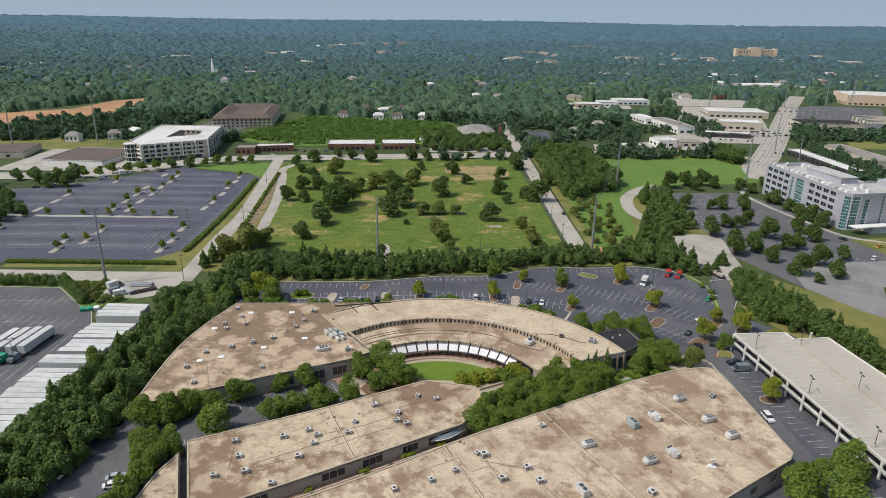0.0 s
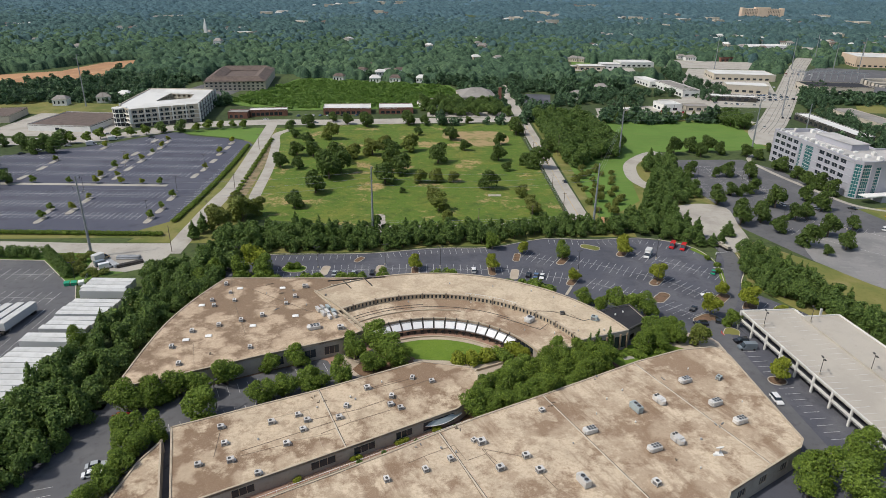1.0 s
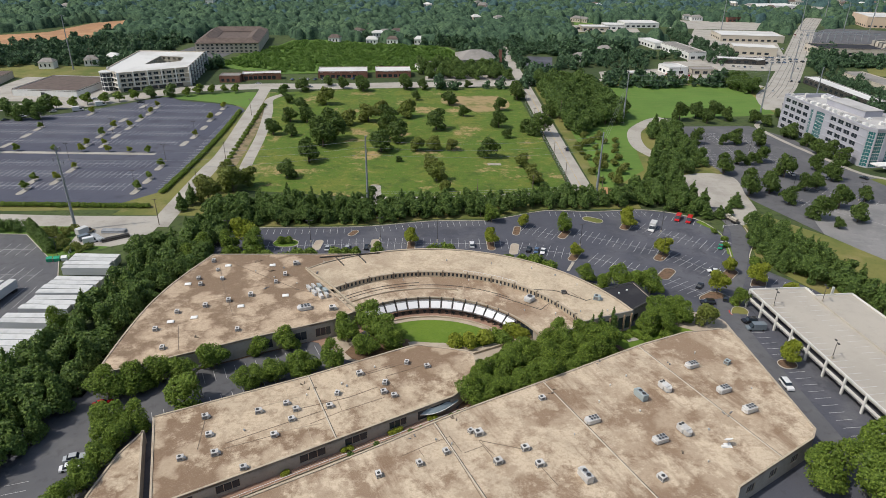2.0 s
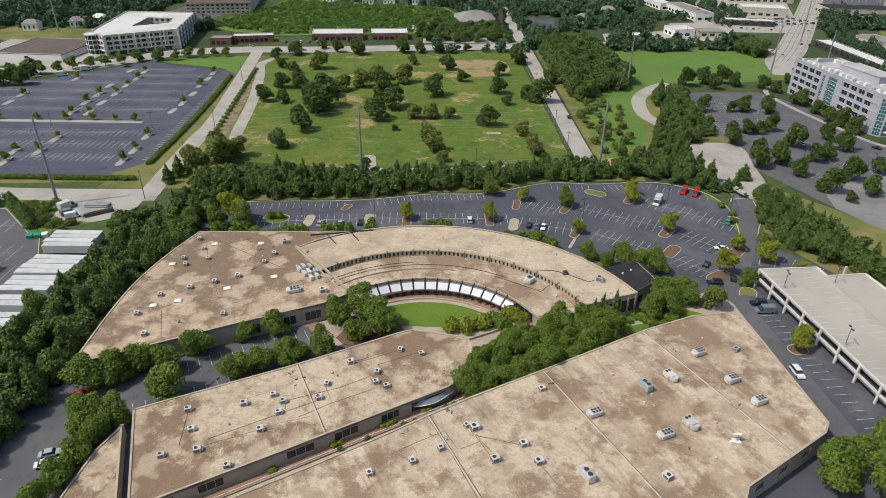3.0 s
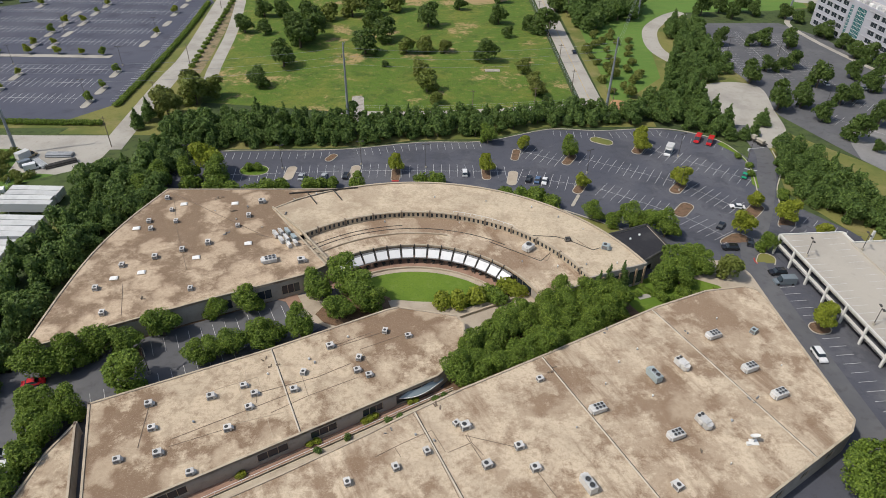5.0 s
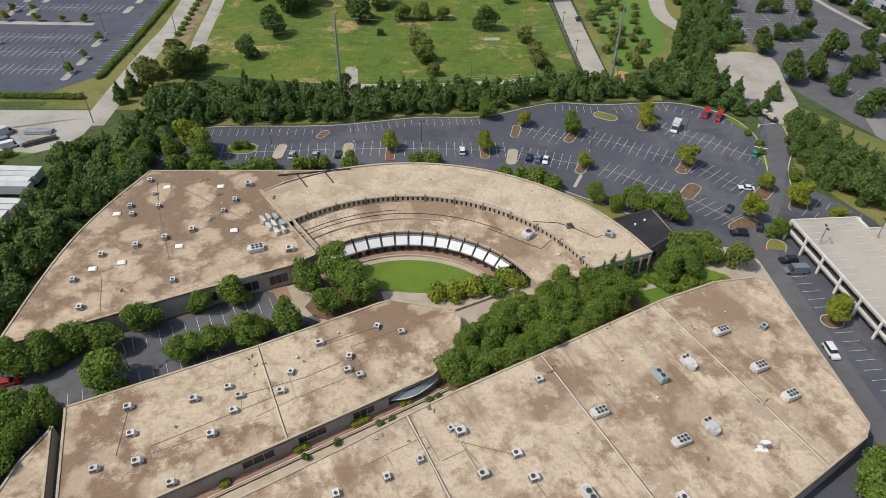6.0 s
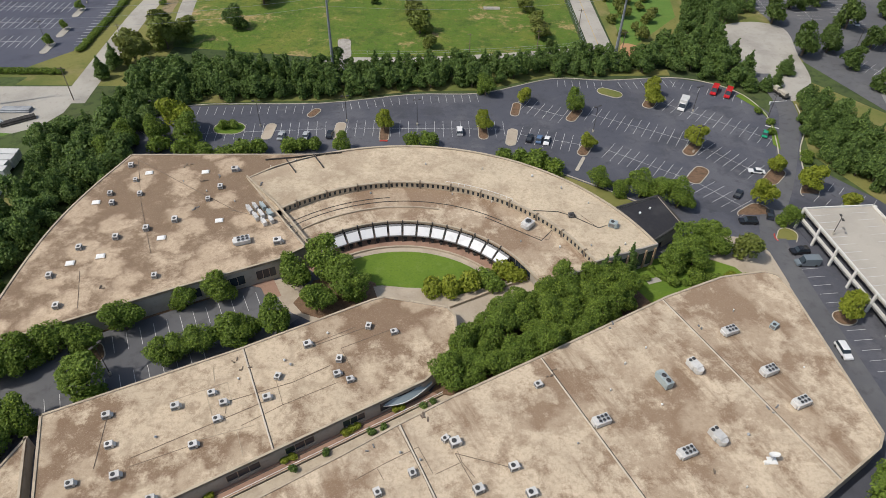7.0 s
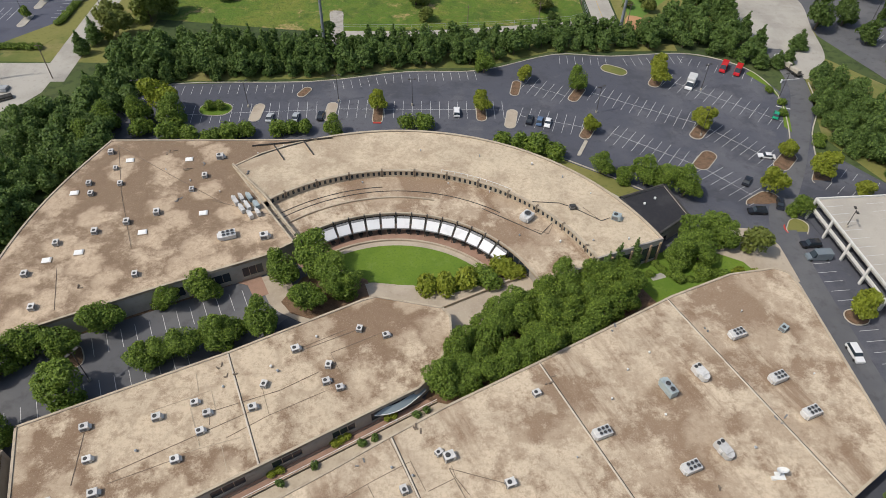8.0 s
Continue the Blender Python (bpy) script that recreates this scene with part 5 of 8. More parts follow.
for _a, _b in (((9.5, 146.0), (-7.2, 136.2)), ((-7.2, 136.2), (-22.2, 127.4)), ((-22.2, 127.4), (-58, 106.3))):
    part("top_rail", Geo().beam(_a, _b, 0.10, 5.35, 5.43), M["white"], _rail)
    part("kerb_wall", Geo().beam(_a, _b, 0.22, 4.3, 4.72), M["coping"], _rail)
    _n = int(math.hypot(_b[0] - _a[0], _b[1] - _a[1]) / 2.4)
    for _i in range(_n):
        _k = (_i + 0.5) / _n
        part("post", Geo().tube((_a[0] + (_b[0] - _a[0]) * _k, _a[1] + (_b[1] - _a[1]) * _k, 4.6), (_a[0] + (_b[0] - _a[0]) * _k, _a[1] + (_b[1] - _a[1]) * _k, 5.4), 0.04, n=5), M["white"], _rail)
solid("alley_gutter", Geo().beam((7.6, 146.8), (-32, 123.6), 0.14, 4.302, 4.33), M["lamp_dark"], "dark drain line down the brick alley", "drain", "structure")
# curved glass canopy at the warehouse nose
_gc = thing("glass_canopy", "curved glass canopy with white ribs over the alley", "canopy")
_arc = [(-1.8 + 9.2 * k, 142.2 + 5.35 * k - 1.5 * math.sin(math.pi * k)) for k in [i / 10 for i in range(11)]]
for (_a, _b) in zip(_arc, _arc[1:]):
    _in = [(p[0] - 0.45, p[1] + 0.85) for p in (_a, _b)]
    part("pane", Geo().add([(*_a, 6.0), (*_b, 6.0), (*_in[1], 6.9), (*_in[0], 6.9), (*_a, 6.05), (*_b, 6.05), (*_in[1], 6.95), (*_in[0], 6.95)], [(0, 3, 2, 1), (4, 5, 6, 7), (0, 1, 5, 4), (1, 2, 6, 5), (2, 3, 7, 6), (3, 0, 4, 7)]), M["canopy_glass"], _gc)
    part("rib", Geo().beam(_a, _b, 0.2, 5.9, 6.08), M["white"], _gc)
sheet("hedge_bed", [(112.5, 243), (117, 257), (115.5, 265), (111, 273), (113.5, 275), (117.5, 262), (116.5, 250), (113.8, 240)], 0.16, M["lawn"], "green strip between lot and drive", "planting bed")
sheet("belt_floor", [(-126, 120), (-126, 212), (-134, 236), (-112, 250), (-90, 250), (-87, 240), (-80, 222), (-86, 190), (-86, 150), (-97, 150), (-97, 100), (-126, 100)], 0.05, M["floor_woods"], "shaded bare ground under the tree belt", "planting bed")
sheet("belt_scrub", [(-110, 215), (-104, 224), (-99, 215), (-104, 196), (-108, 180), (-110, 196)], 0.09, M["grass"], "dry scrub beside the trailers", "scrub")

# ---- vehicles ----
def car(x, y, rz, colour, kind="sedan", what=""):
    dims = {"sedan": (4.7, 1.8, 0.75, 1.42), "suv": (4.8, 1.92, 0.95, 1.75), "van": (5.6, 2.0, 1.05, 2.3), "box": (6.6, 2.3, 1.1, 2.9)}[kind]
    L, W, zb, zt = dims
    words = {"white": "white", "black": "black", "silver": "silver", "blue": "blue-grey", "red": "bright red", "green": "green", "tan": "tan", "grey": "dark grey", "yellow": "yellow"}[colour]
    t = thing("car" if kind in ("sedan", "suv") else "van", what or words + {"sedan": " saloon car parked on asphalt", "suv": " sport utility car parked on asphalt", "van": " panel van parked on asphalt", "box": " box van parked on asphalt"}[kind], "car" if kind in ("sedan", "suv") else "van", pose(x, y, 0.045 + gz(x, y), 0, 0, rz), "cars on the site")
    paint = M["car_" + colour]
    h = L / 2
    side = {"sedan": [(-h, 0.35), (-h + 0.05, zb), (-h + 1.0, zb + 0.06), (h - 1.35, zb + 0.04), (h - 0.15, zb - 0.1), (h, 0.4)],
            "suv": [(-h, 0.35), (-h, zb), (-h + 0.4, zb + 0.05), (h - 1.2, zb + 0.05), (h - 0.1, zb - 0.08), (h, 0.42)],
            "van": [(-h, 0.35), (-h, zb), (h - 1.0, zb), (h - 0.1, zb - 0.15), (h, 0.4)],
            "box": [(-h, 0.35), (-h, zb), (h - 0.8, zb), (h - 0.1, zb - 0.15), (h, 0.4)]}[kind]
    g = Geo()
    n = len(side)
    ins = 0.07
    g.add([(a, -W / 2 + (ins if z > 0.6 else 0), z) for a, z in side] + [(a, W / 2 - (ins if z > 0.6 else 0), z) for a, z in side],
          [tuple(range(n)), tuple(range(2 * n - 1, n - 1, -1))] + [(i, n + i, n + (i + 1) % n, (i + 1) % n) for i in range(n)])
    part("body", g, paint, t)
    c0, c1, c2, c3 = {"sedan": (-h + 0.7, -h + 1.35, 0.45, h - 1.35), "suv": (-h + 0.12, -h + 0.5, 0.6, h - 1.25), "van": (-h + 0.05, -h + 0.15, h - 1.7, h - 0.95), "box": (h - 2.3, h - 2.2, h - 1.5, h - 0.8)}[kind]
    top = zt if kind != "box" else 2.3
    w1, w2 = W / 2 - 0.08, W / 2 - 0.22
    cab = Geo().add([(c0, -w1, zb), (c3, -w1, zb), (c2, -w2, top - 0.06), (c1, -w2, top - 0.06), (c0, w1, zb), (c3, w1, zb), (c2, w2, top - 0.06), (c1, w2, top - 0.06)],
                    [(0, 1, 2, 3), (7, 6, 5, 4), (1, 5, 6, 2), (4, 0, 3, 7), (3, 2, 6, 7)])
    part("window_band", cab, M["glass"], t)
    part("car_roof", Geo().add([(c1 - 0.06, -w2 - 0.04, top - 0.06), (c2 + 0.06, -w2 - 0.04, top - 0.06), (c2 + 0.06, w2 + 0.04, top - 0.06), (c1 - 0.06, w2 + 0.04, top - 0.06), (c1 + 0.1, -w2 + 0.1, top), (c2 - 0.1, -w2 + 0.1, top), (c2 - 0.1, w2 - 0.1, top), (c1 + 0.1, w2 - 0.1, top)],
                               [(0, 3, 2, 1), (4, 5, 6, 7), (0, 1, 5, 4), (1, 2, 6, 5), (2, 3, 7, 6), (3, 0, 4, 7)]), paint, t)
    if kind == "van":
        part("cargo_body", Geo().box(-h + 0.02, h - 1.75, -W / 2 + 0.02, W / 2 - 0.02, zb - 0.2, zt + 0.02), paint, t)
    if kind == "box":
        part("cargo_box", Geo().box(-h - 0.1, h - 2.35, -W / 2 - 0.08, W / 2 + 0.08, 0.7, zt + 0.1), M["trailer"], t)
    for sx in (-h + 0.85, h - 0.9):
        for sy in (-W / 2 + 0.08, W / 2 - 0.08):
            wh = part("wheel", Geo().tube((sx, sy - 0.11, 0.33), (sx, sy + 0.11, 0.33), 0.33, n=10), M["rubber"], t)
    return t


def toward(a, b):
    return math.degrees(math.atan2(b[1] - a[1], b[0] - a[0]))


for _v in (((15.1, 247.4, 90, "white", "suv"), (36.7, 244.0, 75, "black", "sedan"), (39.6, 243.4, 75, "blue", "sedan"), (41.9, 242.6, 255, "white", "sedan"), (90.2, 264.9, 242, "white", "box"), (104.2, 275.4, 240, "red", "van"), (108.3, 273.4, 240, "red", "van"), (112.0, 248.3, 60, "green", "sedan"), (92.3, 216.2, 55, "black", "sedan"), (89.8, 202.6, 178, "black", "suv"), (97.0, 205.9, 250, "black", "sedan"), (97.8, 190.0, 185, "black", "suv"), (97.8, 185.8, 182, "grey", "van"), (-40.0, 243.4, 88, "silver", "sedan"), (-32.5, 243.8, 88, "silver", "sedan"), (-25.2, 244.6, 88, "black", "sedan"), (101.7, 227.7, 170, "white", "sedan"), (94.2, 158.6, 272, "white", "suv"), (73.5, 372, 272, "black", "sedan"), (-205, 470, 20, "black", "sedan"), (-240, 478, 30, "silver", "sedan"), (-115, 522, 5, "black", "suv"), (-98, 526, 5, "grey", "sedan"), (-172, 522, 20, "black", "sedan"), (-140, 536, 12, "white", "sedan"), (-60, 533, 6, "silver", "suv"))
         + ((-262, 428, 40, "white", "suv"), (-268, 420, 40, "black", "sedan"), (-236, 446, 30, "white", "box"), (-250, 442, 30, "silver", "sedan"), (-228, 461, 35, "white", "box"), (296, 570, 60, "black", "sedan"), (301, 567, 60, "black", "suv"), (250, 487, 70, "black", "sedan"), (256, 480, 70, "red", "sedan"), (262, 530, 60, "white", "sedan"), (330, 628, 60, "silver", "sedan"), (352, 690, 60, "white", "sedan"), (214, 300, 50, "white", "suv"), (222, 296, 10, "white", "box"), (216, 330, 120, "black", "sedan"), (196, 330, 120, "silver", "sedan"), (182, 335, 90, "white", "sedan"), (160, 352, 90, "black", "sedan"), (228, 318, 20, "yellow", "suv"), (54, 596, 20, "blue", "suv"), (-77.2, 129.0, 20, "silver", "sedan"), (-76.6, 126.2, 20, "white", "sedan"), (-79.5, 147, 20, "red", "sedan"))):
    car(*_v)
for _i in range(26):
    car(300 + (_i % 9) * 6.5, 652 + (_i // 9) * 13 + (_i % 9) * 1.5, 95, ("white", "silver", "black", "white", "grey", "blue")[_i % 6], ("suv", "sedan")[_i % 2])


def trailer(x, y, rz, length=15.5, colour="trailer", group="white trailers in the yard", blue=False):
    t = thing("trailer", "long white box trailer parked in the yard" if not blue else "pale blue-white box trailer parked in the yard", "trailer", pose(x, y, 0.04, 0, 0, rz), group)
    h = length / 2
    part("body", Geo().box(-h, h, -1.27, 1.27, 1.15, 3.9), M["trailer_side"], t)
    g = Geo().box(-h - 0.03, h + 0.03, -1.3, 1.3, 3.9, 3.98)
    k = int(length / 1.2)
    for i in range(k):
        a = -h + 0.6 + i * 1.2
        g.box(a, a + 0.06, -1.26, 1.26, 3.98, 4.0)
    part("roof", g, M["trailer"], t)
    part("rear_door", Geo().box(h + 0.002, h + 0.07, -1.2, 1.2, 1.2, 3.85).box(h + 0.07, h + 0.12, -0.04, 0.04, 1.2, 3.85), M["hvac"], t)
    part("chassis", Geo().box(-h + 0.5, h - 0.2, -0.5, 0.5, 0.85, 1.148), M["lamp_dark"], t)
    for a in (h - 1.2, h - 2.4):
        for s in (-1.0, 1.0):
            part("wheel", Geo().tube((a, s - 0.28, 0.52), (a, s + 0.28, 0.52), 0.52, n=10), M["rubber"], t)
    for s in (-0.8, 0.8):
        part("landing_leg", Geo().box(-h + 2.4, -h + 2.6, s - 0.08, s + 0.08, 0, 1.1), M["steel"], t)
    return t


_rt = random.Random(4)
_y = 228.2
for _k, (_n, _x) in enumerate(((4, -119.4), (4, -117.8), (3, -118.5), (2, -121.0), (14, -119.5))):
    for _i in range(_n):
        trailer(_x + _rt.uniform(-0.7, 0.7) - (_i * 0.25 if _k == 4 else 0.1 * _i), _y, _rt.uniform(-1.0, 1.0), 16 if _k < 2 else 15)
        _y -= 2.85
    _y -= (5.5, 1.2, 2.2, 3.0, 0)[_k]


def tractor(x, y, rz, colour):
    t = thing("truck_tractor", {"red": "red", "green": "green", "grey": "dark grey"}[colour] + " road tractor unit coupled to a trailer", "truck", pose(x, y, 0.04, 0, 0, rz), "trucks in the yard")
    part("cab", Geo().box(0.3, 2.4, -1.15, 1.15, 0.9, 3.0).box(2.4, 3.9, -1.0, 1.0, 0.9, 2.0), M["car_" + colour], t)
    part("windscreen", Geo().box(2.41, 2.46, -1.0, 1.0, 2.05, 2.85), M["glass"], t)
    part("chassis", Geo().box(-3.2, 3.7, -0.5, 0.5, 0.6, 0.9), M["lamp_dark"], t)
    for a in (-2.6, -1.3, 3.0):
        for s in (-1.0, 1.0):
            part("wheel", Geo().tube((a, s - 0.22, 0.52), (a, s + 0.22, 0.52), 0.52, n=10), M["rubber"], t)
    return t


for _i in range(4):
    _px, _py = -139.6 - _i * 3.6, 202.4 - _i * 0.7
    trailer(_px, _py, 84, 15.5, group="trailers coupled to trucks", blue=_i == 0)
    tractor(_px - 9.6 * math.cos(radians(84)), _py - 9.6 * math.sin(radians(84)), 264, ("grey", "green", "red", "red")[_i])

# storage yard: pipes, a crate truck and tarpaulin covered vans
def pipe_stack(x, y, rz, n, length, material, label):
    t = thing("pipe_stack", label, "pipes", pose(x, y, 0.045, 0, 0, rz))
    for i in range(n):
        for j in range(2 if i < n - 1 else 1):
            part("pipe", Geo().tube((-length / 2, i * 0.65 + j * 0.32, 0.32 + j * 0.55), (length / 2, i * 0.65 + j * 0.32, 0.32 + j * 0.55), 0.31, n=8), M[material], t)
    return t


pipe_stack(-127, 255.5, 2, 5, 9, "pole", "stack of dark pipes on gravel")
pipe_stack(-131, 249.5, -40, 4, 8, "steel", "stack of grey pipes on gravel")
pipe_stack(-123, 249.5, 35, 4, 10, "lamp_dark", "stack of dark steel beams on gravel")
car(-137.5, 255, 60, "tan", "box", "tan box truck parked on the gravel yard")
car(-134.5, 249.5, 45, "grey", "van")
car(-131.5, 247.0, 35, "white", "van")
for _k in range(3):
    solid("skip_bin", Geo().add([(-0.9, -0.7, 0), (0.9, -0.7, 0), (0.9, 0.7, 0), (-0.9, 0.7, 0), (-1.0, -0.9, 1.3), (1.0, -0.9, 1.3), (1.0, 0.9, 1.6), (-1.0, 0.9, 1.6)], [(0, 3, 2, 1), (4, 5, 6, 7), (0, 1, 5, 4), (1, 2, 6, 5), (2, 3, 7, 6), (3, 0, 4, 7)]), M["car_green"] if _k < 2 else M["white"], "waste bin at the yard edge", "waste bin", m=pose(-138.6 + _k * 2.4, 230.8 + _k * 0.5, 0.04, 0, 0, 20), group="waste bins")


# ---- lamps, poles and cables ----
def lamp_post(x, y, h, rz=0, z=0.04, heads=2):
    t = thing("street_lamp", "tall dark lamp post with box heads", "street lamp", pose(x, y, z if z > 1 else z + gz(x, y), 0, 0, rz), "lamp posts")
    part("base", Geo().tube((0, 0, 0), (0, 0, 0.7), 0.32, n=10), M["kerb"], t)
    part("pole", Geo().tube((0, 0, 0.7), (0, 0, h), 0.10, 0.07, 8), M["lamp_dark"], t)
    for s in ((-1, 1) if heads == 2 else (1,)):
        part("arm", Geo().tube((0, 0, h - 0.15), (0.9 * s, 0, h), 0.04, n=6), M["lamp_dark"], t)
        part("head", Geo().box(0.9 * s - 0.4, 0.9 * s + 0.4, -0.25, 0.25, h - 0.06, h + 0.14), M["lamp_dark"], t)
    return t


for _x, _y, _r in ((-47.5, 249.4, 10), (1.7, 251.5, 10), (57.4, 248.9, 30), (93.1, 262.5, 30), (86.1, 237.9, 30), (-78.5, 248.6, 10), (-20.8, 253.1, 10), (116.5, 258.2, 30), (-56.3, 150.4, 60), (-140, 190, 20), (-136, 232, 20)):
    lamp_post(_x, _y, 9.0, _r)
for _x, _y in ((104.5, 191), (121.0, 194), (107.8, 164), (123.4, 166), (111.2, 139)):
    lamp_post(_x, _y, 5.2, 80, 8.0)
for _x, _y in ((-190, 345), (-140, 345), (-140, 390), (-190, 395), (-189, 441), (-139, 305), (-236, 345), (-236, 405), (150, 372), (176, 372), (196, 300), (170, 310), (210, 345)):
    lamp_post(_x, _y, 9.0, 0)


def power_pole(x, y, h, rz, r=0.62):
    t = thing("transmission_pole", "tall grey tapered steel transmission pole", "power pole", pose(x, y, 0, 0, 0, rz), "transmission poles")
    part("shaft", Geo().tube((0, 0, 0), (0, 0, h), r, r * 0.42, 12), M["pole"], t)
    part("footing", Geo().tube((0, 0, 0), (0, 0, 0.5), r * 1.5, n=12), M["concrete"], t)
    for k, (z, s) in enumerate(((h - 1.0, 1), (h - 4.0, -1), (h - 7.0, 1))):
        part("cross_arm", Geo().tube((0, 0, z), (2.4 * s, 0, z + 0.5), 0.14, 0.08, 6), M["pole"], t)
        part("insulator", Geo().tube((2.4 * s, 0, z + 0.45), (2.4 * s, 0, z - 0.9), 0.09, n=6), M["lamp_dark"], t)
    return t


POLES = [(-142.8, 258.0, 34.5), (-28.8, 284.5, 32.5), (74.8, 301.5, 30.5), (120.2, 433.4, 32), (222, 462, 34), (262, 470, 30), (-309, 584, 44), (-378, 572, 44), (363, 895, 40), (300, 580, 34), (540, 980, 42), (470, 905, 40), (500, 860, 38), (545, 880, 36), (590, 950, 38)]
for _i, (_x, _y, _h) in enumerate(POLES):
    power_pole(_x, _y, _h, 80 if _i < 4 else 45)
for _x, _y, _h in ((79.5, 433.2, 14), (64, 322, 10), (63.4, 355, 10), (62.8, 390, 10), (62.5, 430, 10), (62, 470, 10), (-108, 300, 11), (-108.8, 345, 11), (-112, 264, 12), (-120.5, 440, 11), (78, 305, 9), (20, 303, 8), (46, 307, 8), (-300, 598, 16), (205, 580, 11), (150, 572, 11)):
    _t = thing("utility_pole", "weathered timber utility pole", "utility pole", pose(_x, _y, 0), "utility poles")
    part("shaft", Geo().tube((0, 0, 0), (0, 0, _h), 0.17, 0.11, 8), M["wood_pole"], _t)
    part("cross_arm", Geo().box(-1.1, 1.1, -0.06, 0.06, _h - 0.8, _h - 0.65), M["wood_pole"], _t)


def cable(a, b, sag, r=0.035):
    cu = bpy.data.curves.new("cable", "CURVE")
    cu.dimensions, cu.bevel_depth, cu.bevel_resolution = "3D", r, 0
    sp = cu.splines.new("POLY")
    sp.points.add(16)
    for i in range(17):
        k = i / 16
        sp.points[i].co = (a[0] + (b[0] - a[0]) * k, a[1] + (b[1] - a[1]) * k, a[2] + (b[2] - a[2]) * k - 4 * sag * k * (1 - k), 1)
    cu.materials.append(M["pole"])
    return tagged(new("power_cable", cu), "thin grey power cable between poles", "cable", "power cables")


for _p, _q in ((POLES[0], POLES[1]), (POLES[1], POLES[2]), (POLES[2], POLES[3]), (POLES[3], POLES[4])):
    for _dz in (1.9, 4.9, 7.9):
        cable((_p[0], _p[1], _p[2] - _dz), (_q[0], _q[1], _q[2] - _dz), 2.5)


def fence(pts, h, label, solidity=2.6):
    t = thing("fence", label, "fence")
    for a, b in zip(pts, pts[1:]):
        L = math.hypot(b[0] - a[0], b[1] - a[1])
        n = max(1, int(L / solidity))
        for i in range(n + 1):
            x, y = a[0] + (b[0] - a[0]) * i / n, a[1] + (b[1] - a[1]) * i / n
            part("post", Geo().tube((x, y, 0), (x, y, h), 0.05, n=5), M["steel"], t)
        for z in (h * 0.5, h - 0.05):
            part("rail", Geo().beam(a, b, 0.05, z, z + 0.06), M["steel"], t)
    return t


fence([(-30, 299.5), (0, 300), (30, 303.5), (58, 308.5), (64.8, 313), (63.5, 400), (62.5, 480)], 1.9, "thin grey chain-link fence round the meadow", 6)
fence([(-128, 222), (-131.5, 228), (-134.5, 238)], 1.8, "thin metal fence at the yard edge", 3)
sheet("meadow_slab", [(27.5, 344.6), (34.5, 344.6), (34.5, 347.4), (27.5, 347.4)], 0.25, M["stone"], "pale concrete slab lying in the meadow", "slab", 0.3)
sheet("rubble_apron", smooth_line([(-29.0, 289), (-23.6, 289), (-24.0, 297), (-25.0, 306), (-26.0, 313), (-30.4, 313), (-29.6, 305), (-28.4, 297), (-29.0, 289)], 3), 0.09, M["stone"], "pale rubble patch at the meadow edge", "rubble")
sheet("sand_heap_bed", smooth_line([(77, 303), (85, 302), (87, 309), (80, 313), (77, 303)], 3), 0.4, M["clay"], "orange clay heap beside the street", "clay heap", 0.5)


# ---- rooftop equipment ----
def fan_unit(x, y, z, rz, nx, ny, pitch=0.78, h=1.3, mat="hvac", label="large pale rooftop unit with dark fans"):
    t = thing("rooftop_unit", label, "rooftop unit", pose(x, y, z, 0, 0, rz), "rooftop units")
    a, b = nx * pitch / 2 + 0.15, ny * pitch / 2 + 0.15
    part("curb", Geo().box(-a + 0.2, a - 0.2, -b + 0.2, b - 0.2, 0, 0.3), M["steel"], t)
    part("casing", Geo().box(-a - 0.45, a, -b, b, 0.3, h), M[mat], t)
    part("intake_hood", Geo().box(-a - 0.8, -a - 0.45, -b * 0.7, b * 0.7, 0.45, h * 0.85), M[mat], t)
    for i in range(nx):
        for j in range(ny):
            cx, cy = (i - (nx - 1) / 2) * pitch, (j - (ny - 1) / 2) * pitch
            f = part("fan", Geo().tube((cx, cy, h), (cx, cy, h + 0.16), pitch * 0.36, n=12), M["black"], t)
            part("fan_ring", Geo().annulus((cx, cy), pitch * 0.4, pitch * 0.46, 0, 360, h, h + 0.2, 12), M["steel"], f)
    return t


def small_unit(x, y, z, rz, s=1.0, mat="hvac"):
    s *= 0.82
    t = thing("condenser_unit", "small pale grey condenser box on the roof", "rooftop unit", pose(x, y, z, 0, 0, rz), "condenser units")
    part("sleeper", Geo().box(-0.9 * s, 0.9 * s, -0.5 * s, -0.35 * s, 0, 0.15).box(-0.9 * s, 0.9 * s, 0.35 * s, 0.5 * s, 0, 0.15), M["lamp_dark"], t)
    part("casing", Geo().box(-0.85 * s, 0.85 * s, -0.7 * s, 0.7 * s, 0.15, 1.25 * s), M[mat], t)
    # Dark louvre panels stand in for the shaded faces of the box.
    for k in (-1, 1):
        part("louvre", Geo().box(-0.7 * s, 0.45 * s, k * 0.72 * s - 0.02, k * 0.72 * s + 0.02, 0.35, 1.08 * s), M["louvre"], t)
    part("end_louvre", Geo().box(-0.89 * s, -0.85 * s, -0.55 * s, 0.55 * s, 0.35, 1.08 * s), M["louvre"], t)
    part("hood", Geo().add([(0.85 * s, -0.5 * s, 0.3), (1.3 * s, -0.5 * s, 0.3), (0.85 * s, -0.5 * s, 0.95 * s), (0.85 * s, 0.5 * s, 0.3), (1.3 * s, 0.5 * s, 0.3), (0.85 * s, 0.5 * s, 0.95 * s)],
                           [(0, 1, 2), (5, 4, 3), (0, 3, 4, 1), (1, 4, 5, 2), (2, 5, 3, 0)]), M[mat], t)
    part("fan", Geo().tube((-0.2 * s, 0, 1.25 * s), (-0.2 * s, 0, 1.33 * s), 0.42 * s, n=12), M["black"], t)
    return t


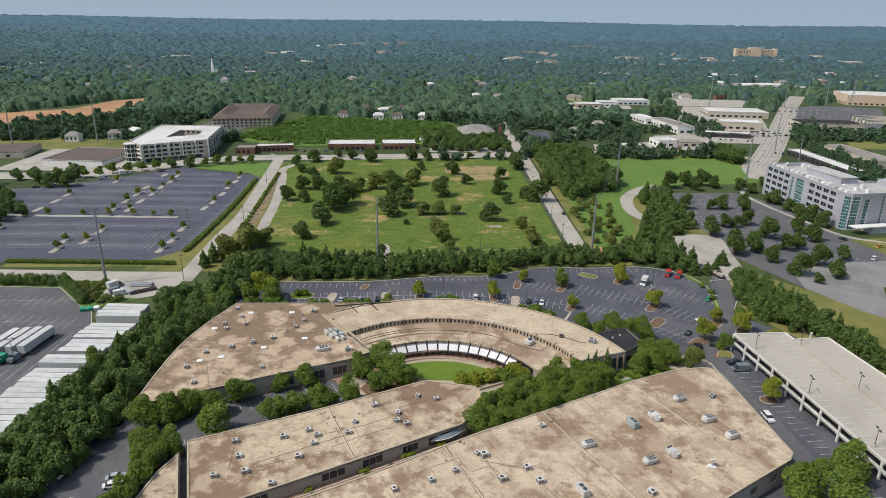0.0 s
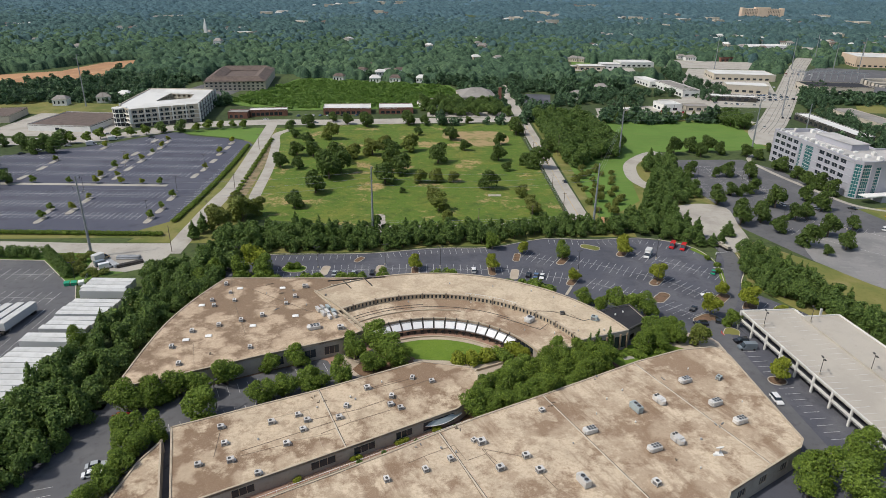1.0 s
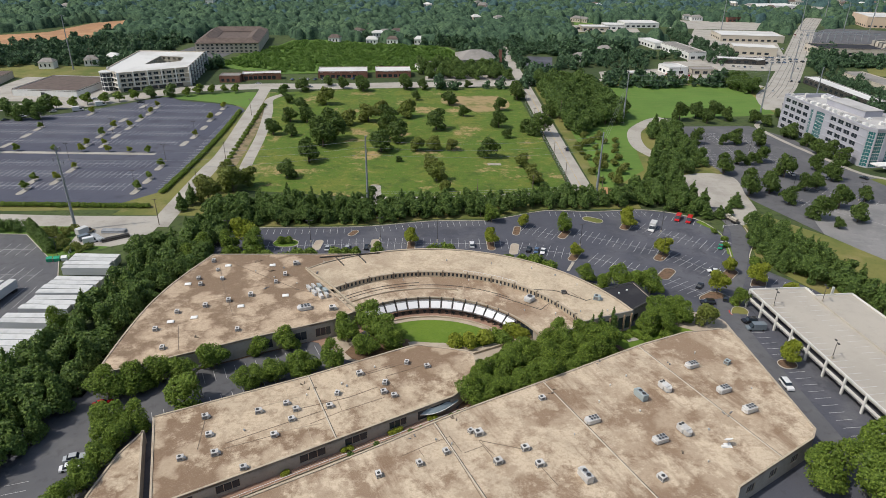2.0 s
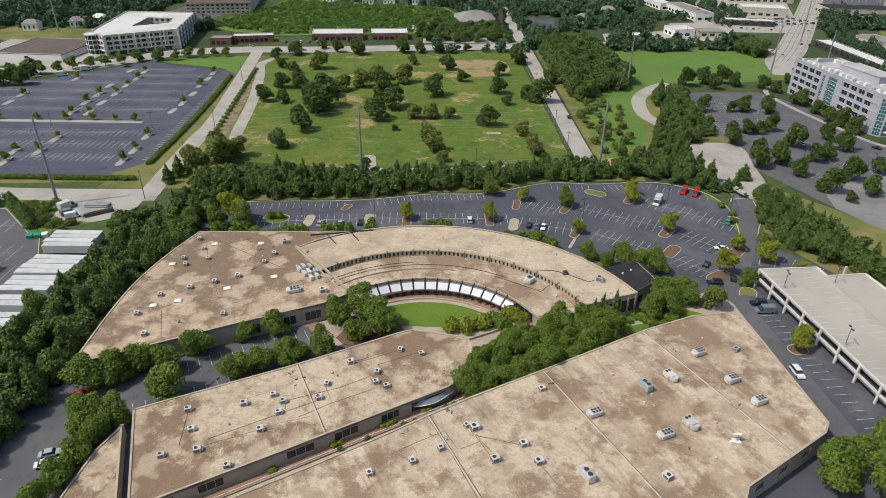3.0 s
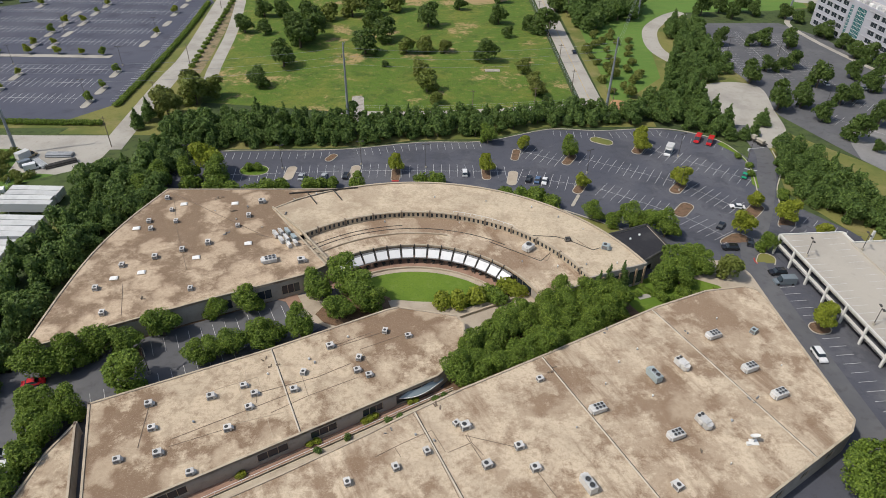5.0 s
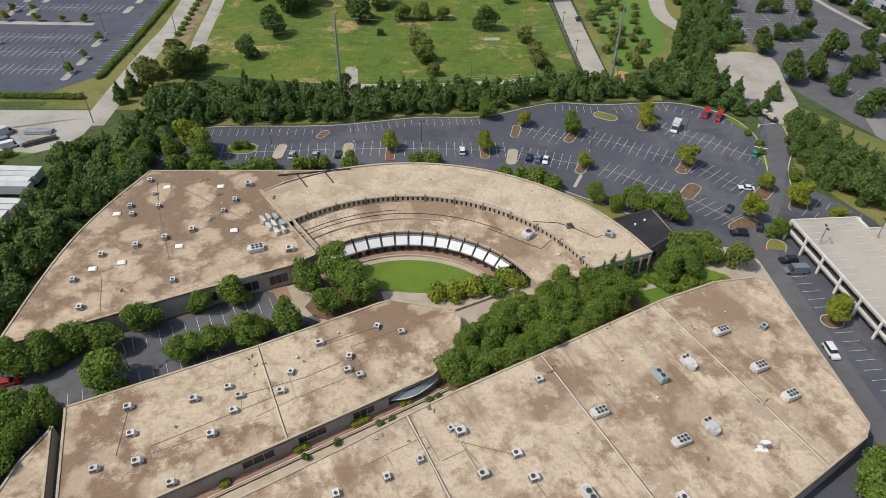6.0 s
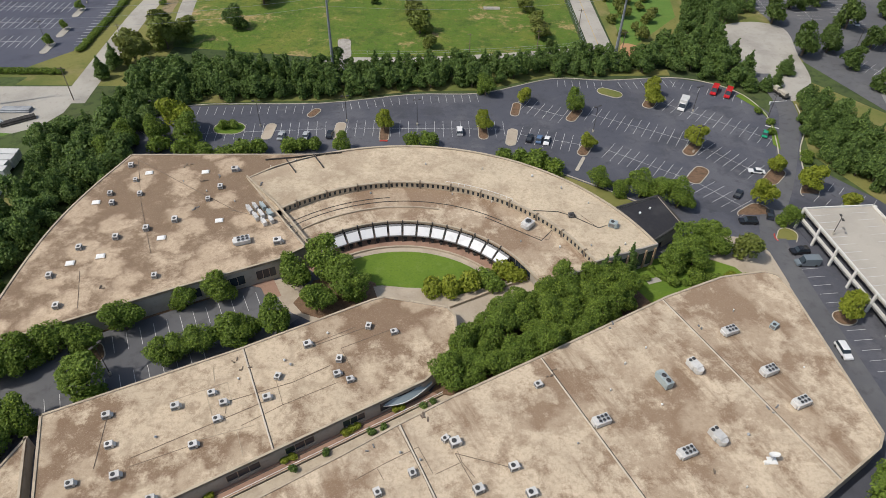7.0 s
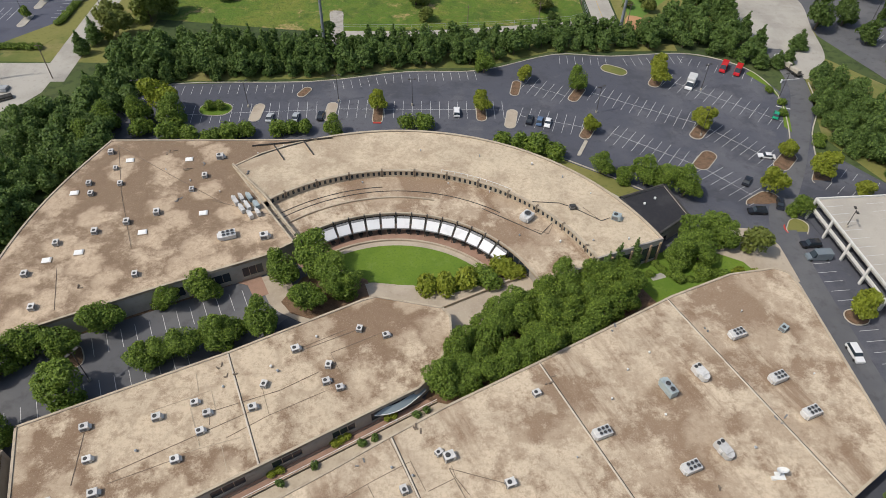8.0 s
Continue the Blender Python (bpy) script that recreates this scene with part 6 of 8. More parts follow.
def long_unit(x, y, z, rz):
    t = thing("rooftop_unit", "long white rooftop air handler with a rounded end", "rooftop unit", pose(x, y, z, 0, 0, rz), "rooftop units")
    part("curb", Geo().box(-1.5, 1.4, -0.7, 0.7, 0, 0.3), M["steel"], t)
    g = Geo().box(-1.7, 1.0, -0.85, 0.85, 0.3, 1.6)
    g.prism([(1.0, -0.85)] + [(1.0 + 0.85 * math.cos(a), 0.85 * math.sin(a)) for a in [math.pi * (k / 8 - 0.5) for k in range(1, 8)]] + [(1.0, 0.85)], 0.3, 1.35)
    part("casing", g, M["hvac"], t)
    for s in (-0.5, 0.5):
        part("fan", Geo().tube((-1.15, s * 0.85, 1.6), (-1.15, s * 0.85, 1.74), 0.34, n=12), M["black"], t)
    part("intake", Geo().box(-0.5, 0.3, -1.15, -0.85, 0.5, 1.35), M["hvac"], t)
    return t


for _x, _y in ((38.1, 137.4), (51.8, 131.2), (68.4, 158.9)):
    fan_unit(_x, _y, H_BIG, 22, 3, 2)
for _x, _y in ((72.7, 148.8), (76.0, 141.6)):
    fan_unit(_x, _y, H_BIG, 22, 3, 2, 0.78, 1.5)
for _x, _y in ((58.4, 149.6), (58.0, 134.2)):
    long_unit(_x, _y, H_BIG, -62)
fan_unit(51.5, 145.9, H_BIG, -65, 2, 1, 1.3, 1.9, "hvac_blue", "blue-grey rooftop unit with two fans")
small_unit(78.0, 160.4, H_BIG, 40, 1.1, "hvac_blue")
for _x, _y, _r, _s in ((27.4, 145.2, 25, 1.0), (21.4, 128.3, 20, 1.15), (11.5, 132.8, 22, 1.3), (15.2, 124.2, 25, 1.2), (23.9, 123.6, 20, 1.2), (-1.4, 123.6, 115, 1.0), (4.2, 127.1, 115, 1.0), (-9.7, 120.4, 110, 1.0), (48.6, 120.1, 120, 1.2), (9.8, 133.6, 40, 0.9)):
    small_unit(_x, _y, H_BIG, _r, _s)
fan_unit(32.9, 119.8, H_BIG, -65, 2, 1, 1.3, 1.9, "hvac", "pale rooftop unit with two fans")
for _x, _y, _r, _s in ((-5.8, 159.8, 80, 0.95), (-0.5, 158.3, 20, 0.95), (-17.5, 154.8, 25, 1.1), (-10.8, 151.3, 85, 1.0), (-10.8, 147.7, 20, 1.0), (-8.2, 146.4, 20, 0.95), (-22.0, 147.0, 80, 0.95), (-23.1, 142.2, 20, 1.05), (-33.5, 143.1, 20, 0.95), (-30.8, 141.0, 20, 1.0), (-39.3, 140.1, 20, 1.1), (-31.1, 137.5, 25, 1.0), (-51.0, 138.1, 20, 1.05), (-48.3, 132.2, 20, 1.0), (-33.9, 132.3, 20, 1.05), (-45.2, 126.5, 20, 1.1), (-38, 122.5, 20, 1.0), (-52, 125, 20, 1.0)):
    small_unit(_x, _y, H_MID, _r, _s)
for _x, _y, _s in ((-72.5, 213.4, 1.0), (-73.4, 201.2, 0.95), (-71.6, 197.5, 0.95), (-66.1, 201.3, 0.9), (-69.2, 207.1, 0.8), (-66.0, 184.8, 1.05), (-60.1, 188.0, 1.05), (-54.4, 191.3, 1.1), (-48.7, 199.5, 0.9), (-46.9, 204.6, 1.0), (-72.9, 181.1, 1.0), (-75.6, 172.0, 1.0), (-70.3, 163.2, 1.0), (-53.1, 172.3, 0.95)):
    small_unit(_x, _y, H_LEFT, 100, _s)


def skylight(x, y, z, rz, a=1.0, b=0.8):
    t = thing("skylight", "flat white skylight on the roof", "skylight", pose(x, y, z, 0, 0, rz), "roof skylights")
    part("curb", Geo().box(-a, a, -b, b, 0, 0.22), M["coping"], t)
    part("dome", Geo().add([(-a + 0.06, -b + 0.06, 0.22), (a - 0.06, -b + 0.06, 0.22), (a - 0.06, b - 0.06, 0.22), (-a + 0.06, b - 0.06, 0.22), (-a + 0.3, -b + 0.25, 0.4), (a - 0.3, -b + 0.25, 0.4), (a - 0.3, b - 0.25, 0.4), (-a + 0.3, b - 0.25, 0.4)],
                           [(4, 5, 6, 7), (0, 1, 5, 4), (1, 2, 6, 5), (2, 3, 7, 6), (3, 0, 4, 7)]), M["skylight"], t)
    return t


for _x, _y in ((-66.9, 210.5), (-52.5, 211.2), (-75.7, 197.9), (-44.0, 191.5), (-55.7, 185.0), (-73.0, 176.2), (-67.2, 178.6)):
    skylight(_x, _y, H_LEFT, 12)


def roof_vent(x, y, z, r=0.25, h=0.6, mat="white"):
    t = thing("roof_vent", "small round vent pipe on the roof", "roof vent", pose(x, y, z), "roof vents")
    part("pipe", Geo().tube((0, 0, 0), (0, 0, h), r * 0.6, n=8), M["steel"], t)
    part("cap", Geo().tube((0, 0, h), (0, 0, h + 0.2), r, r * 0.5, n=10), M[mat], t)
    return t


_rv = random.Random(8)
for _x, _y, _z in ((40.9, 144.2, H_BIG), (49.9, 141.2, H_BIG), (63.8, 135.0, H_BIG), (50.0, 154.5, H_BIG), (71.1, 164.8, H_BIG), (80, 150, H_BIG), (45, 150.5, H_BIG), (33, 133, H_BIG), (60, 125, H_BIG), (2, 131, H_BIG), (5.5, 129.6, H_BIG), (-29.4, 146.6, H_MID), (-21.5, 151.0, H_MID), (-20.1, 150.0, H_MID), (-14, 158, H_MID), (-41, 134, H_MID),
                   (20, 214, H_LEFT), (33, 211, H_LEFT), (46, 200, H_LEFT), (44, 184, H_LEFT), (52, 184.5, H_LEFT), (12, 205, 7.9), (22, 202, 7.9), (37, 185, 7.9), (28, 187, 7.9), (-9, 205, 7.9), (-57, 207, H_LEFT), (-50, 203, H_LEFT), (-42, 199, H_LEFT), (-30, 217, H_LEFT), (-36, 214, H_LEFT), (5, 216, H_LEFT), (40, 206, H_LEFT)):
    roof_vent(_x, _y, _z, _rv.uniform(0.15, 0.28), _rv.uniform(0.3, 0.6), "white" if _rv.random() < 0.6 else "steel")
_d = thing("satellite_dish", "white satellite dish on a roof mast", "satellite dish", pose(66.2, 130.0, H_BIG))
part("mast", Geo().tube((0, 0, 0), (0, 0, 1.5), 0.09), M["steel"], _d)
part("ballast", Geo().box(-0.8, 0.8, -0.7, 0.7, 0, 0.15).box(-1.6, -0.9, -0.8, -0.2, 0, 0.5), M["white"], _d)
_g = Geo()
for _r0, _r1, _z0, _z1 in ((0.0, 0.4, 0.0, 0.05), (0.4, 0.75, 0.05, 0.2), (0.75, 0.95, 0.2, 0.36)):
    _k = len(_g.v)
    _n = 16
    for _rr, _zz in ((_r0, _z0), (_r1, _z1)):
        _g.v += [(_rr * math.cos(2 * math.pi * _i / _n), _rr * math.sin(2 * math.pi * _i / _n), _zz) for _i in range(_n)]
    _g.f += [(_k + _i, _k + (_i + 1) % _n, _k + _n + (_i + 1) % _n, _k + _n + _i) for _i in range(_n)]
part("dish", _g, M["white"], _d).matrix_basis = pose(0, 0, 1.5, 35, 0, 200)

# machine cluster beside the divider
fan_unit(-36.5, 184.0, H_LEFT, 20, 3, 2, 0.95, 1.2, "hvac", "blue-grey chiller with six dark fans")
_cl = thing("duct_cluster", "pale grey ducts and air handlers on the roof", "air handler", pose(-33.5, 194.0, H_LEFT, 0, 0, 34), "rooftop ducts")
for _i, (_a, _b, _w, _l) in enumerate(((-2.6, 3.2, 0.9, 2.6), (-1.0, 3.4, 0.8, 2.2), (0.6, 2.6, 0.9, 2.4), (-2.4, -0.2, 0.9, 2.4), (-0.9, 0.0, 0.8, 2.6), (0.9, -0.8, 1.1, 2.0), (-1.6, -3.2, 0.9, 2.0), (0.2, -3.4, 0.8, 1.8))):
    part("air_handler", Geo().box(_a - _w / 2, _a + _w / 2, _b - _l / 2, _b + _l / 2, 0.3, 1.25).box(_a - 0.22, _a + 0.22, _b + _l / 2, _b + _l / 2 + 0.7, 0.5, 1.0), M["hvac_blue"] if _i % 3 == 2 else M["hvac"], _cl)
    part("stand", Geo().box(_a - _w / 2 + 0.1, _a + _w / 2 - 0.1, _b - _l / 2 + 0.2, _b + _l / 2 - 0.2, 0, 0.3), M["steel"], _cl)
small_unit(-44.9, 212.0, H_LEFT, 10, 1.2)
small_unit(-28.6, 183.8, H_LEFT, 15, 1.3)
fan_unit(30.3, 192.8, 7.9, 50, 1, 1, 2.0, 1.6, "hvac", "grey rooftop air handler on the lower roof")
small_unit(40.9, 194.6, H_LEFT, 10, 1.0, "lamp_dark")
small_unit(50.4, 191.2, H_LEFT, -25, 1.4, "hvac_blue")


def roof_line(name, pts, z, w, h, mat, label, category="roof joint"):
    g = Geo()
    for a, b in zip(pts, pts[1:]):
        g.beam(a, b, w, z, z + h)
    return solid(name, g, M[mat], label, category, "structure")


for _pts, _z in (([(-30.3, 154.0), (-20.0, 131.5)], H_MID), ([(28.7, 151.9), (41, 126.1), (60, 86)], H_BIG), ([(56.8, 168.0), (76.8, 126.3)], H_BIG), ([(1.4, 137.0), (17, 104), (30, 76)], H_BIG)):
    roof_line("roof_joint", _pts, _z, 0.26, 0.10, "joint", "pale raised expansion joint across the roof")
    roof_line("roof_joint_gap", [(a + 0.24, b + 0.11) for a, b in _pts], _z, 0.14, 0.03, "lamp_dark", "dark sealed gap beside the roof joint", "roof joint")
for _pts, _z in (([(-71.9, 216.7), (-56, 205.6), (-40.4, 195.1)], H_LEFT), ([(-71.9, 216.7), (-64.8, 198), (-56.6, 180.1)], H_LEFT), ([(-70, 174), (-66, 163)], H_LEFT), ([(-43, 196), (-26, 190.4)], H_LEFT), ([(-12.5, 150), (-19, 146), (-30.5, 141.5), (-30, 139)], H_MID), ([(-44, 130), (-22.5, 142.2)], H_MID), ([(-6, 160), (-16, 155)], H_MID), ([(-51, 138), (-49.5, 128)], H_MID), ([(21.4, 128.3), (11.5, 131), (15, 124.2)], H_BIG), ([(24, 123.6), (27, 118)], H_BIG), ([(3, 133.0), (6, 127), (12.5, 112)], H_BIG)):
    roof_line("roof_conduit", _pts, _z, 0.10, 0.08, "wood_pole", "thin dark conduit lying on the roof", "conduit")
solid("roof_pipe", Geo().annulus(C, 38.4, 38.75, 78, 140, 7.9, 8.3, 40), M["coping"], "long pale curved pipe lying on the lower roof", "pipe", "structure")
solid("roof_conduit", Geo().annulus(C, 42.6, 42.75, 96, 139, 7.9, 8.02, 40), M["lamp_dark"], "thin dark conduit lying on the roof", "conduit", "structure")
solid("roof_conduit", Geo().annulus(C, 41.0, 41.15, 55, 138, 7.9, 8.02, 50), M["lamp_dark"], "thin dark conduit lying on the roof", "conduit", "structure")
roof_line("roof_conduit", [(30, 197), (38, 196.5), (41, 195), (47, 190.5), (49, 191.5)], H_LEFT, 0.14, 0.12, "lamp_dark", "thin dark conduit lying on the roof", "conduit")
roof_line("roof_conduit", [(20, 196), (33, 187.5), (36.5, 192)], 7.9, 0.14, 0.12, "lamp_dark", "thin dark conduit lying on the roof", "conduit")
roof_line("divider_parapet", [(-22.0, 184.6), (-31.2, 197.6), (-41.2, 209.2)], H_LEFT, 0.45, 0.7, "coping", "stepped parapet wall between the two roofs", "parapet")
roof_line("roof_rail", [(-38, 217), (-30, 218.4), (-22, 220.2), (-18, 221)], H_LEFT, 0.16, 0.5, "lamp_dark", "dark pipe rack at the roof edge", "pipe rack")
roof_line("roof_rail", [(-33, 218.2), (-29, 211.5)], H_LEFT, 0.16, 0.4, "lamp_dark", "dark pipe rack at the roof edge", "pipe rack")
roof_line("roof_rail", [(-25.5, 219.8), (-22.0, 213.8)], H_LEFT, 0.2, 0.4, "lamp_dark", "dark pipe rack at the roof edge", "pipe rack")
for _pts in ([(-40.9, 141.5), (-31.4, 145.9), (-29.6, 141.9)], [(-34.8, 143.6), (-30.6, 134.8)], [(-33.1, 133.7), (-24.1, 136.7)], [(-35.0, 149.3), (-33.6, 145.6)], [(-27.2, 135.5), (-25.0, 130.5)]):
    roof_line("roof_conduit", _pts, H_MID, 0.09, 0.07, "coping", "thin pale conduit lying on the roof", "conduit")
for _pts, _z in (([(-43.9, 128.3), (-34.8, 132.3)], H_MID), ([(-26.6, 136.5), (-20.1, 140.9), (-10.6, 146.0)], H_MID), ([(-22.3, 146.5), (-20.0, 140.9)], H_MID), ([(-16.6, 155.4), (-8.4, 159.9)], H_MID), ([(-8.2, 149.3), (-10.8, 154.3), (-1.4, 159.2)], H_MID),
                 ([(-5.3, 126.0), (-0.9, 128.8), (5.1, 132.2), (7.7, 127.2)], H_BIG), ([(1.3, 136.2), (6.7, 126.0)], H_BIG), ([(8.1, 127.1), (12.6, 129.4), (14.7, 126.6)], H_BIG), ([(12.6, 129.4), (11.9, 131.5)], H_BIG), ([(-1.7, 128.0), (-0.5, 126.0)], H_BIG),
                 ([(31.4, 189.2), (34.7, 187.7), (37.1, 193.0)], 7.9), ([(43.4, 195.2), (46.5, 191.0)], H_LEFT)):
    roof_line("roof_conduit", _pts, _z, 0.075, 0.07, "wood_pole", "thin dark conduit lying on the roof", "conduit")
_rd = random.Random(14)
for _cx, _cy, _z in ((-31, 150.5, H_MID), (-29, 148.5, H_MID), (-3, 132.0, H_BIG), (6.5, 138.0, H_BIG), (30, 148, H_BIG), (-52, 207, H_LEFT), (-51, 196, H_LEFT), (-58, 214, H_LEFT), (-49, 209, H_LEFT), (-38, 206, H_LEFT), (-63, 168, H_LEFT), (55, 128, H_BIG), (70, 140, H_BIG), (45, 160, H_BIG), (62, 160, H_BIG)):
    _g = Geo()
    for _i in range(_rd.randint(2, 4)):
        _x, _y, _a = _rd.uniform(-0.9, 0.9), _rd.uniform(-0.9, 0.9), _rd.uniform(0, 3.1)
        _g.beam((_x, _y), (_x + math.cos(_a) * _rd.uniform(0.4, 1.1), _y + math.sin(_a) * _rd.uniform(0.4, 1.1)), _rd.uniform(0.15, 0.35), 0, _rd.uniform(0.12, 0.3))
    solid("roof_debris", _g, M["wood_pole"] if _rd.random() < 0.6 else M["louvre"], "small dark scraps of wood and metal left on the roof", "debris", "", "roof debris", pose(_cx, _cy, _z))
# terrace furniture
for _i in range(20):
    _a = 44 + _i * 4.2
    _x, _y = arc_pt(30.4, _a)
    _t = thing("patio_table", "dark square patio table on the brick terrace", "table", pose(_x, _y, 4.10, 0, 0, _a), "terrace tables")
    part("tabletop", Geo().box(-0.5, 0.5, -0.5, 0.5, 0.7, 0.75), M["lamp_dark"], _t)
    part("pedestal", Geo().tube((0, 0, 0), (0, 0, 0.7), 0.06).tube((0, 0, 0), (0, 0, 0.05), 0.35), M["lamp_dark"], _t)

# drive gate and works trailer
_g = thing("barrier_gate", "white barrier gate across the drive", "gate", pose(123.6, 268, 0.05, 0, 0, 10))
part("post", Geo().box(-3.2, -2.8, -0.2, 0.2, 0, 1.2), M["white"], _g)
part("arm", Geo().box(-2.8, 3.2, -0.06, 0.06, 0.9, 1.05), M["white"], _g)
_w = thing("works_trailer", "low flatbed trailer with rusty machinery on the drive", "trailer", pose(126.2, 276, 0.06, 0, 0, 112), "works vehicles")
part("bed", Geo().box(-5.5, 4, -1.1, 1.1, 0.7, 0.95), M["lamp_dark"], _w)
part("machinery", Geo().box(-4.5, -1, -0.8, 0.8, 0.95, 1.9).box(-0.5, 1.2, -0.6, 0.6, 0.95, 2.3).tube((1.5, 0, 1.2), (3.8, 0, 1.8), 0.35), M["kerb"], _w)
part("wheel", Geo().tube((-3, -1.2, 0.45), (-3, 1.2, 0.45), 0.45, n=10), M["rubber"], _w)
part("wheel", Geo().tube((-4.2, -1.2, 0.45), (-4.2, 1.2, 0.45), 0.45, n=10), M["rubber"], _w)
part("cab", Geo().box(4.2, 6.4, -1.1, 1.1, 0.6, 2.6), M["car_white"], _w)


# ---- neighbouring buildings ----
def grid_windows(L, h, floor, pitch, width, sill, head, skip=()):
    out = []
    for k in range(int(h / floor)):
        s = pitch * 0.35
        while s + width < L - 0.8:
            if not any(a < s + width and s < b for a, b in skip):
                out.append((s, s + width, k * floor + sill, k * floor + head))
            s += pitch
    return out


def office():
    H = 20.0
    nw, sw = (218.0, 428.0), (224.5, 350.5)
    bay = [(224.5, 350.5), (227.5, 347.2), (231.5, 346.6)]
    pts = [(246, 431), nw, sw, (227.5, 347.2), (233.0, 347.4), (262, 353.5), (300, 361), (300, 386), (252, 377)]
    L = math.hypot(nw[0] - sw[0], nw[1] - sw[1])
    south = math.hypot(29, 6.1)
    holes = {1: grid_windows(L, H, 4.0, 6.4, 4.9, 0.8, 3.15, [(27.0, 43.0)]) + [(28.5, 31.0, 1, 18.5), (34.0, 41.5, 0.5, 18.8)],
             2: [(0.5, 3.9, 0.5, 19)], 3: [(0.5, 4.8, 0.5, 19)],
             4: [(2.5, 5.5, 1, 17.5), (14.0, 15.6, 1, 19), (24, 28, 1, 18.5)] + [(17.5, 20.5, 14, 15)], 5: grid_windows(38, H, 4.0, 4.3, 3.0, 1.3, 3.0)}
    b = thing("office_building", "five-storey lilac-grey office with white banded windows and teal glass", "office building")
    for i, (a, c) in enumerate(zip(pts, pts[1:] + pts[:1])):
        g = Geo()
        hs = holes.get(i, ())
        u, LL = wall_run(g, a, c, 0, H + 1.0, 0.5, hs)
        part("wall", g, M["clad"], b)
        for s0, s1, z0, z1 in hs:
            tall = z1 - z0 > 5
            w = pane("window", b, a, u, s0, s1, z0, z1, 0.35, M["teal"] if tall else M["glass"], M["office_band"], bars=int((s1 - s0) / 1.2) if tall else 1)
            if tall:
                bars = Geo()
                for k in range(1, 10):
                    z = z0 + (z1 - z0) * k / 10
                    bars.beam((a[0] + u[0] * s0, a[1] + u[1] * s0), (a[0] + u[0] * s1, a[1] + u[1] * s1), 0.12, z - 0.06, z + 0.06, -0.28)
                part("transom", bars, M["white"], w)
    for k in range(1, 6):
        g = Geo()
        g.beam(nw, (nw[0] + (sw[0] - nw[0]) * 0.34, nw[1] + (sw[1] - nw[1]) * 0.34), 0.25, k * 4.0 - 0.7, k * 4.0 - 0.35, 0.125)
        part("string_course", g, M["office_band"], b)
        g = Geo()
        g.beam((nw[0] + (sw[0] - nw[0]) * 0.56, nw[1] + (sw[1] - nw[1]) * 0.56), sw, 0.25, k * 4.0 - 0.7, k * 4.0 - 0.35, 0.125)
        part("string_course", g, M["office_band"], b)
    part("roof", Geo().prism(pts, H - 0.5, H), M["office_roof"], b)
    part("penthouse", Geo().prism([(231, 404), (236, 374), (247, 376), (243, 406)], H, H + 3.4), M["clad"], b)
    part("penthouse_roof", Geo().prism([(230.6, 404.4), (235.7, 373.6), (247.4, 375.7), (243.4, 406.4)], H + 3.4, H + 3.7), M["office_roof"], b)
    part("stair_head", Geo().prism([(258, 358), (270, 360.5), (268, 374), (256, 372)], H, H + 4.0), M["clad"], b)
    part("screen_wall", Geo().beam((228, 422), (240, 424), 0.3, H, H + 2.0), M["clad"], b)
    roof_rng = random.Random(3)
    for i in range(30):
        k = (i % 15 + 0.5) / 15
        back = 3.5 if i < 15 else roof_rng.uniform(7, 22)
        w, d, hh = roof_rng.uniform(0.7, 1.5), roof_rng.uniform(0.7, 1.3), roof_rng.uniform(0.9, 1.9)
        x, y = nw[0] + (sw[0] - nw[0]) * k + back, nw[1] + (sw[1] - nw[1]) * k + back * 0.08
        if 229 < x < 248 and 372 < y < 408:
            continue
        part("roof_unit", Geo().box(-w, w, -d, d, 0, hh).box(-w * 0.5, w * 0.5, -d * 0.5, d * 0.5, hh, hh + 0.3), M["white"] if i % 3 else M["hvac"], b).matrix_basis = pose(x, y, H, 0, 0, 5)
    part("entrance_canopy", Geo().prism([(226, 343.5), (262, 350), (263, 346), (228, 338)], 3.6, 4.2), M["white"], b)
    part("lobby", Geo().prism([(236, 347), (250, 350), (251, 343), (238, 341)], 0, 3.6), M["clad"], b)
    return b


office()


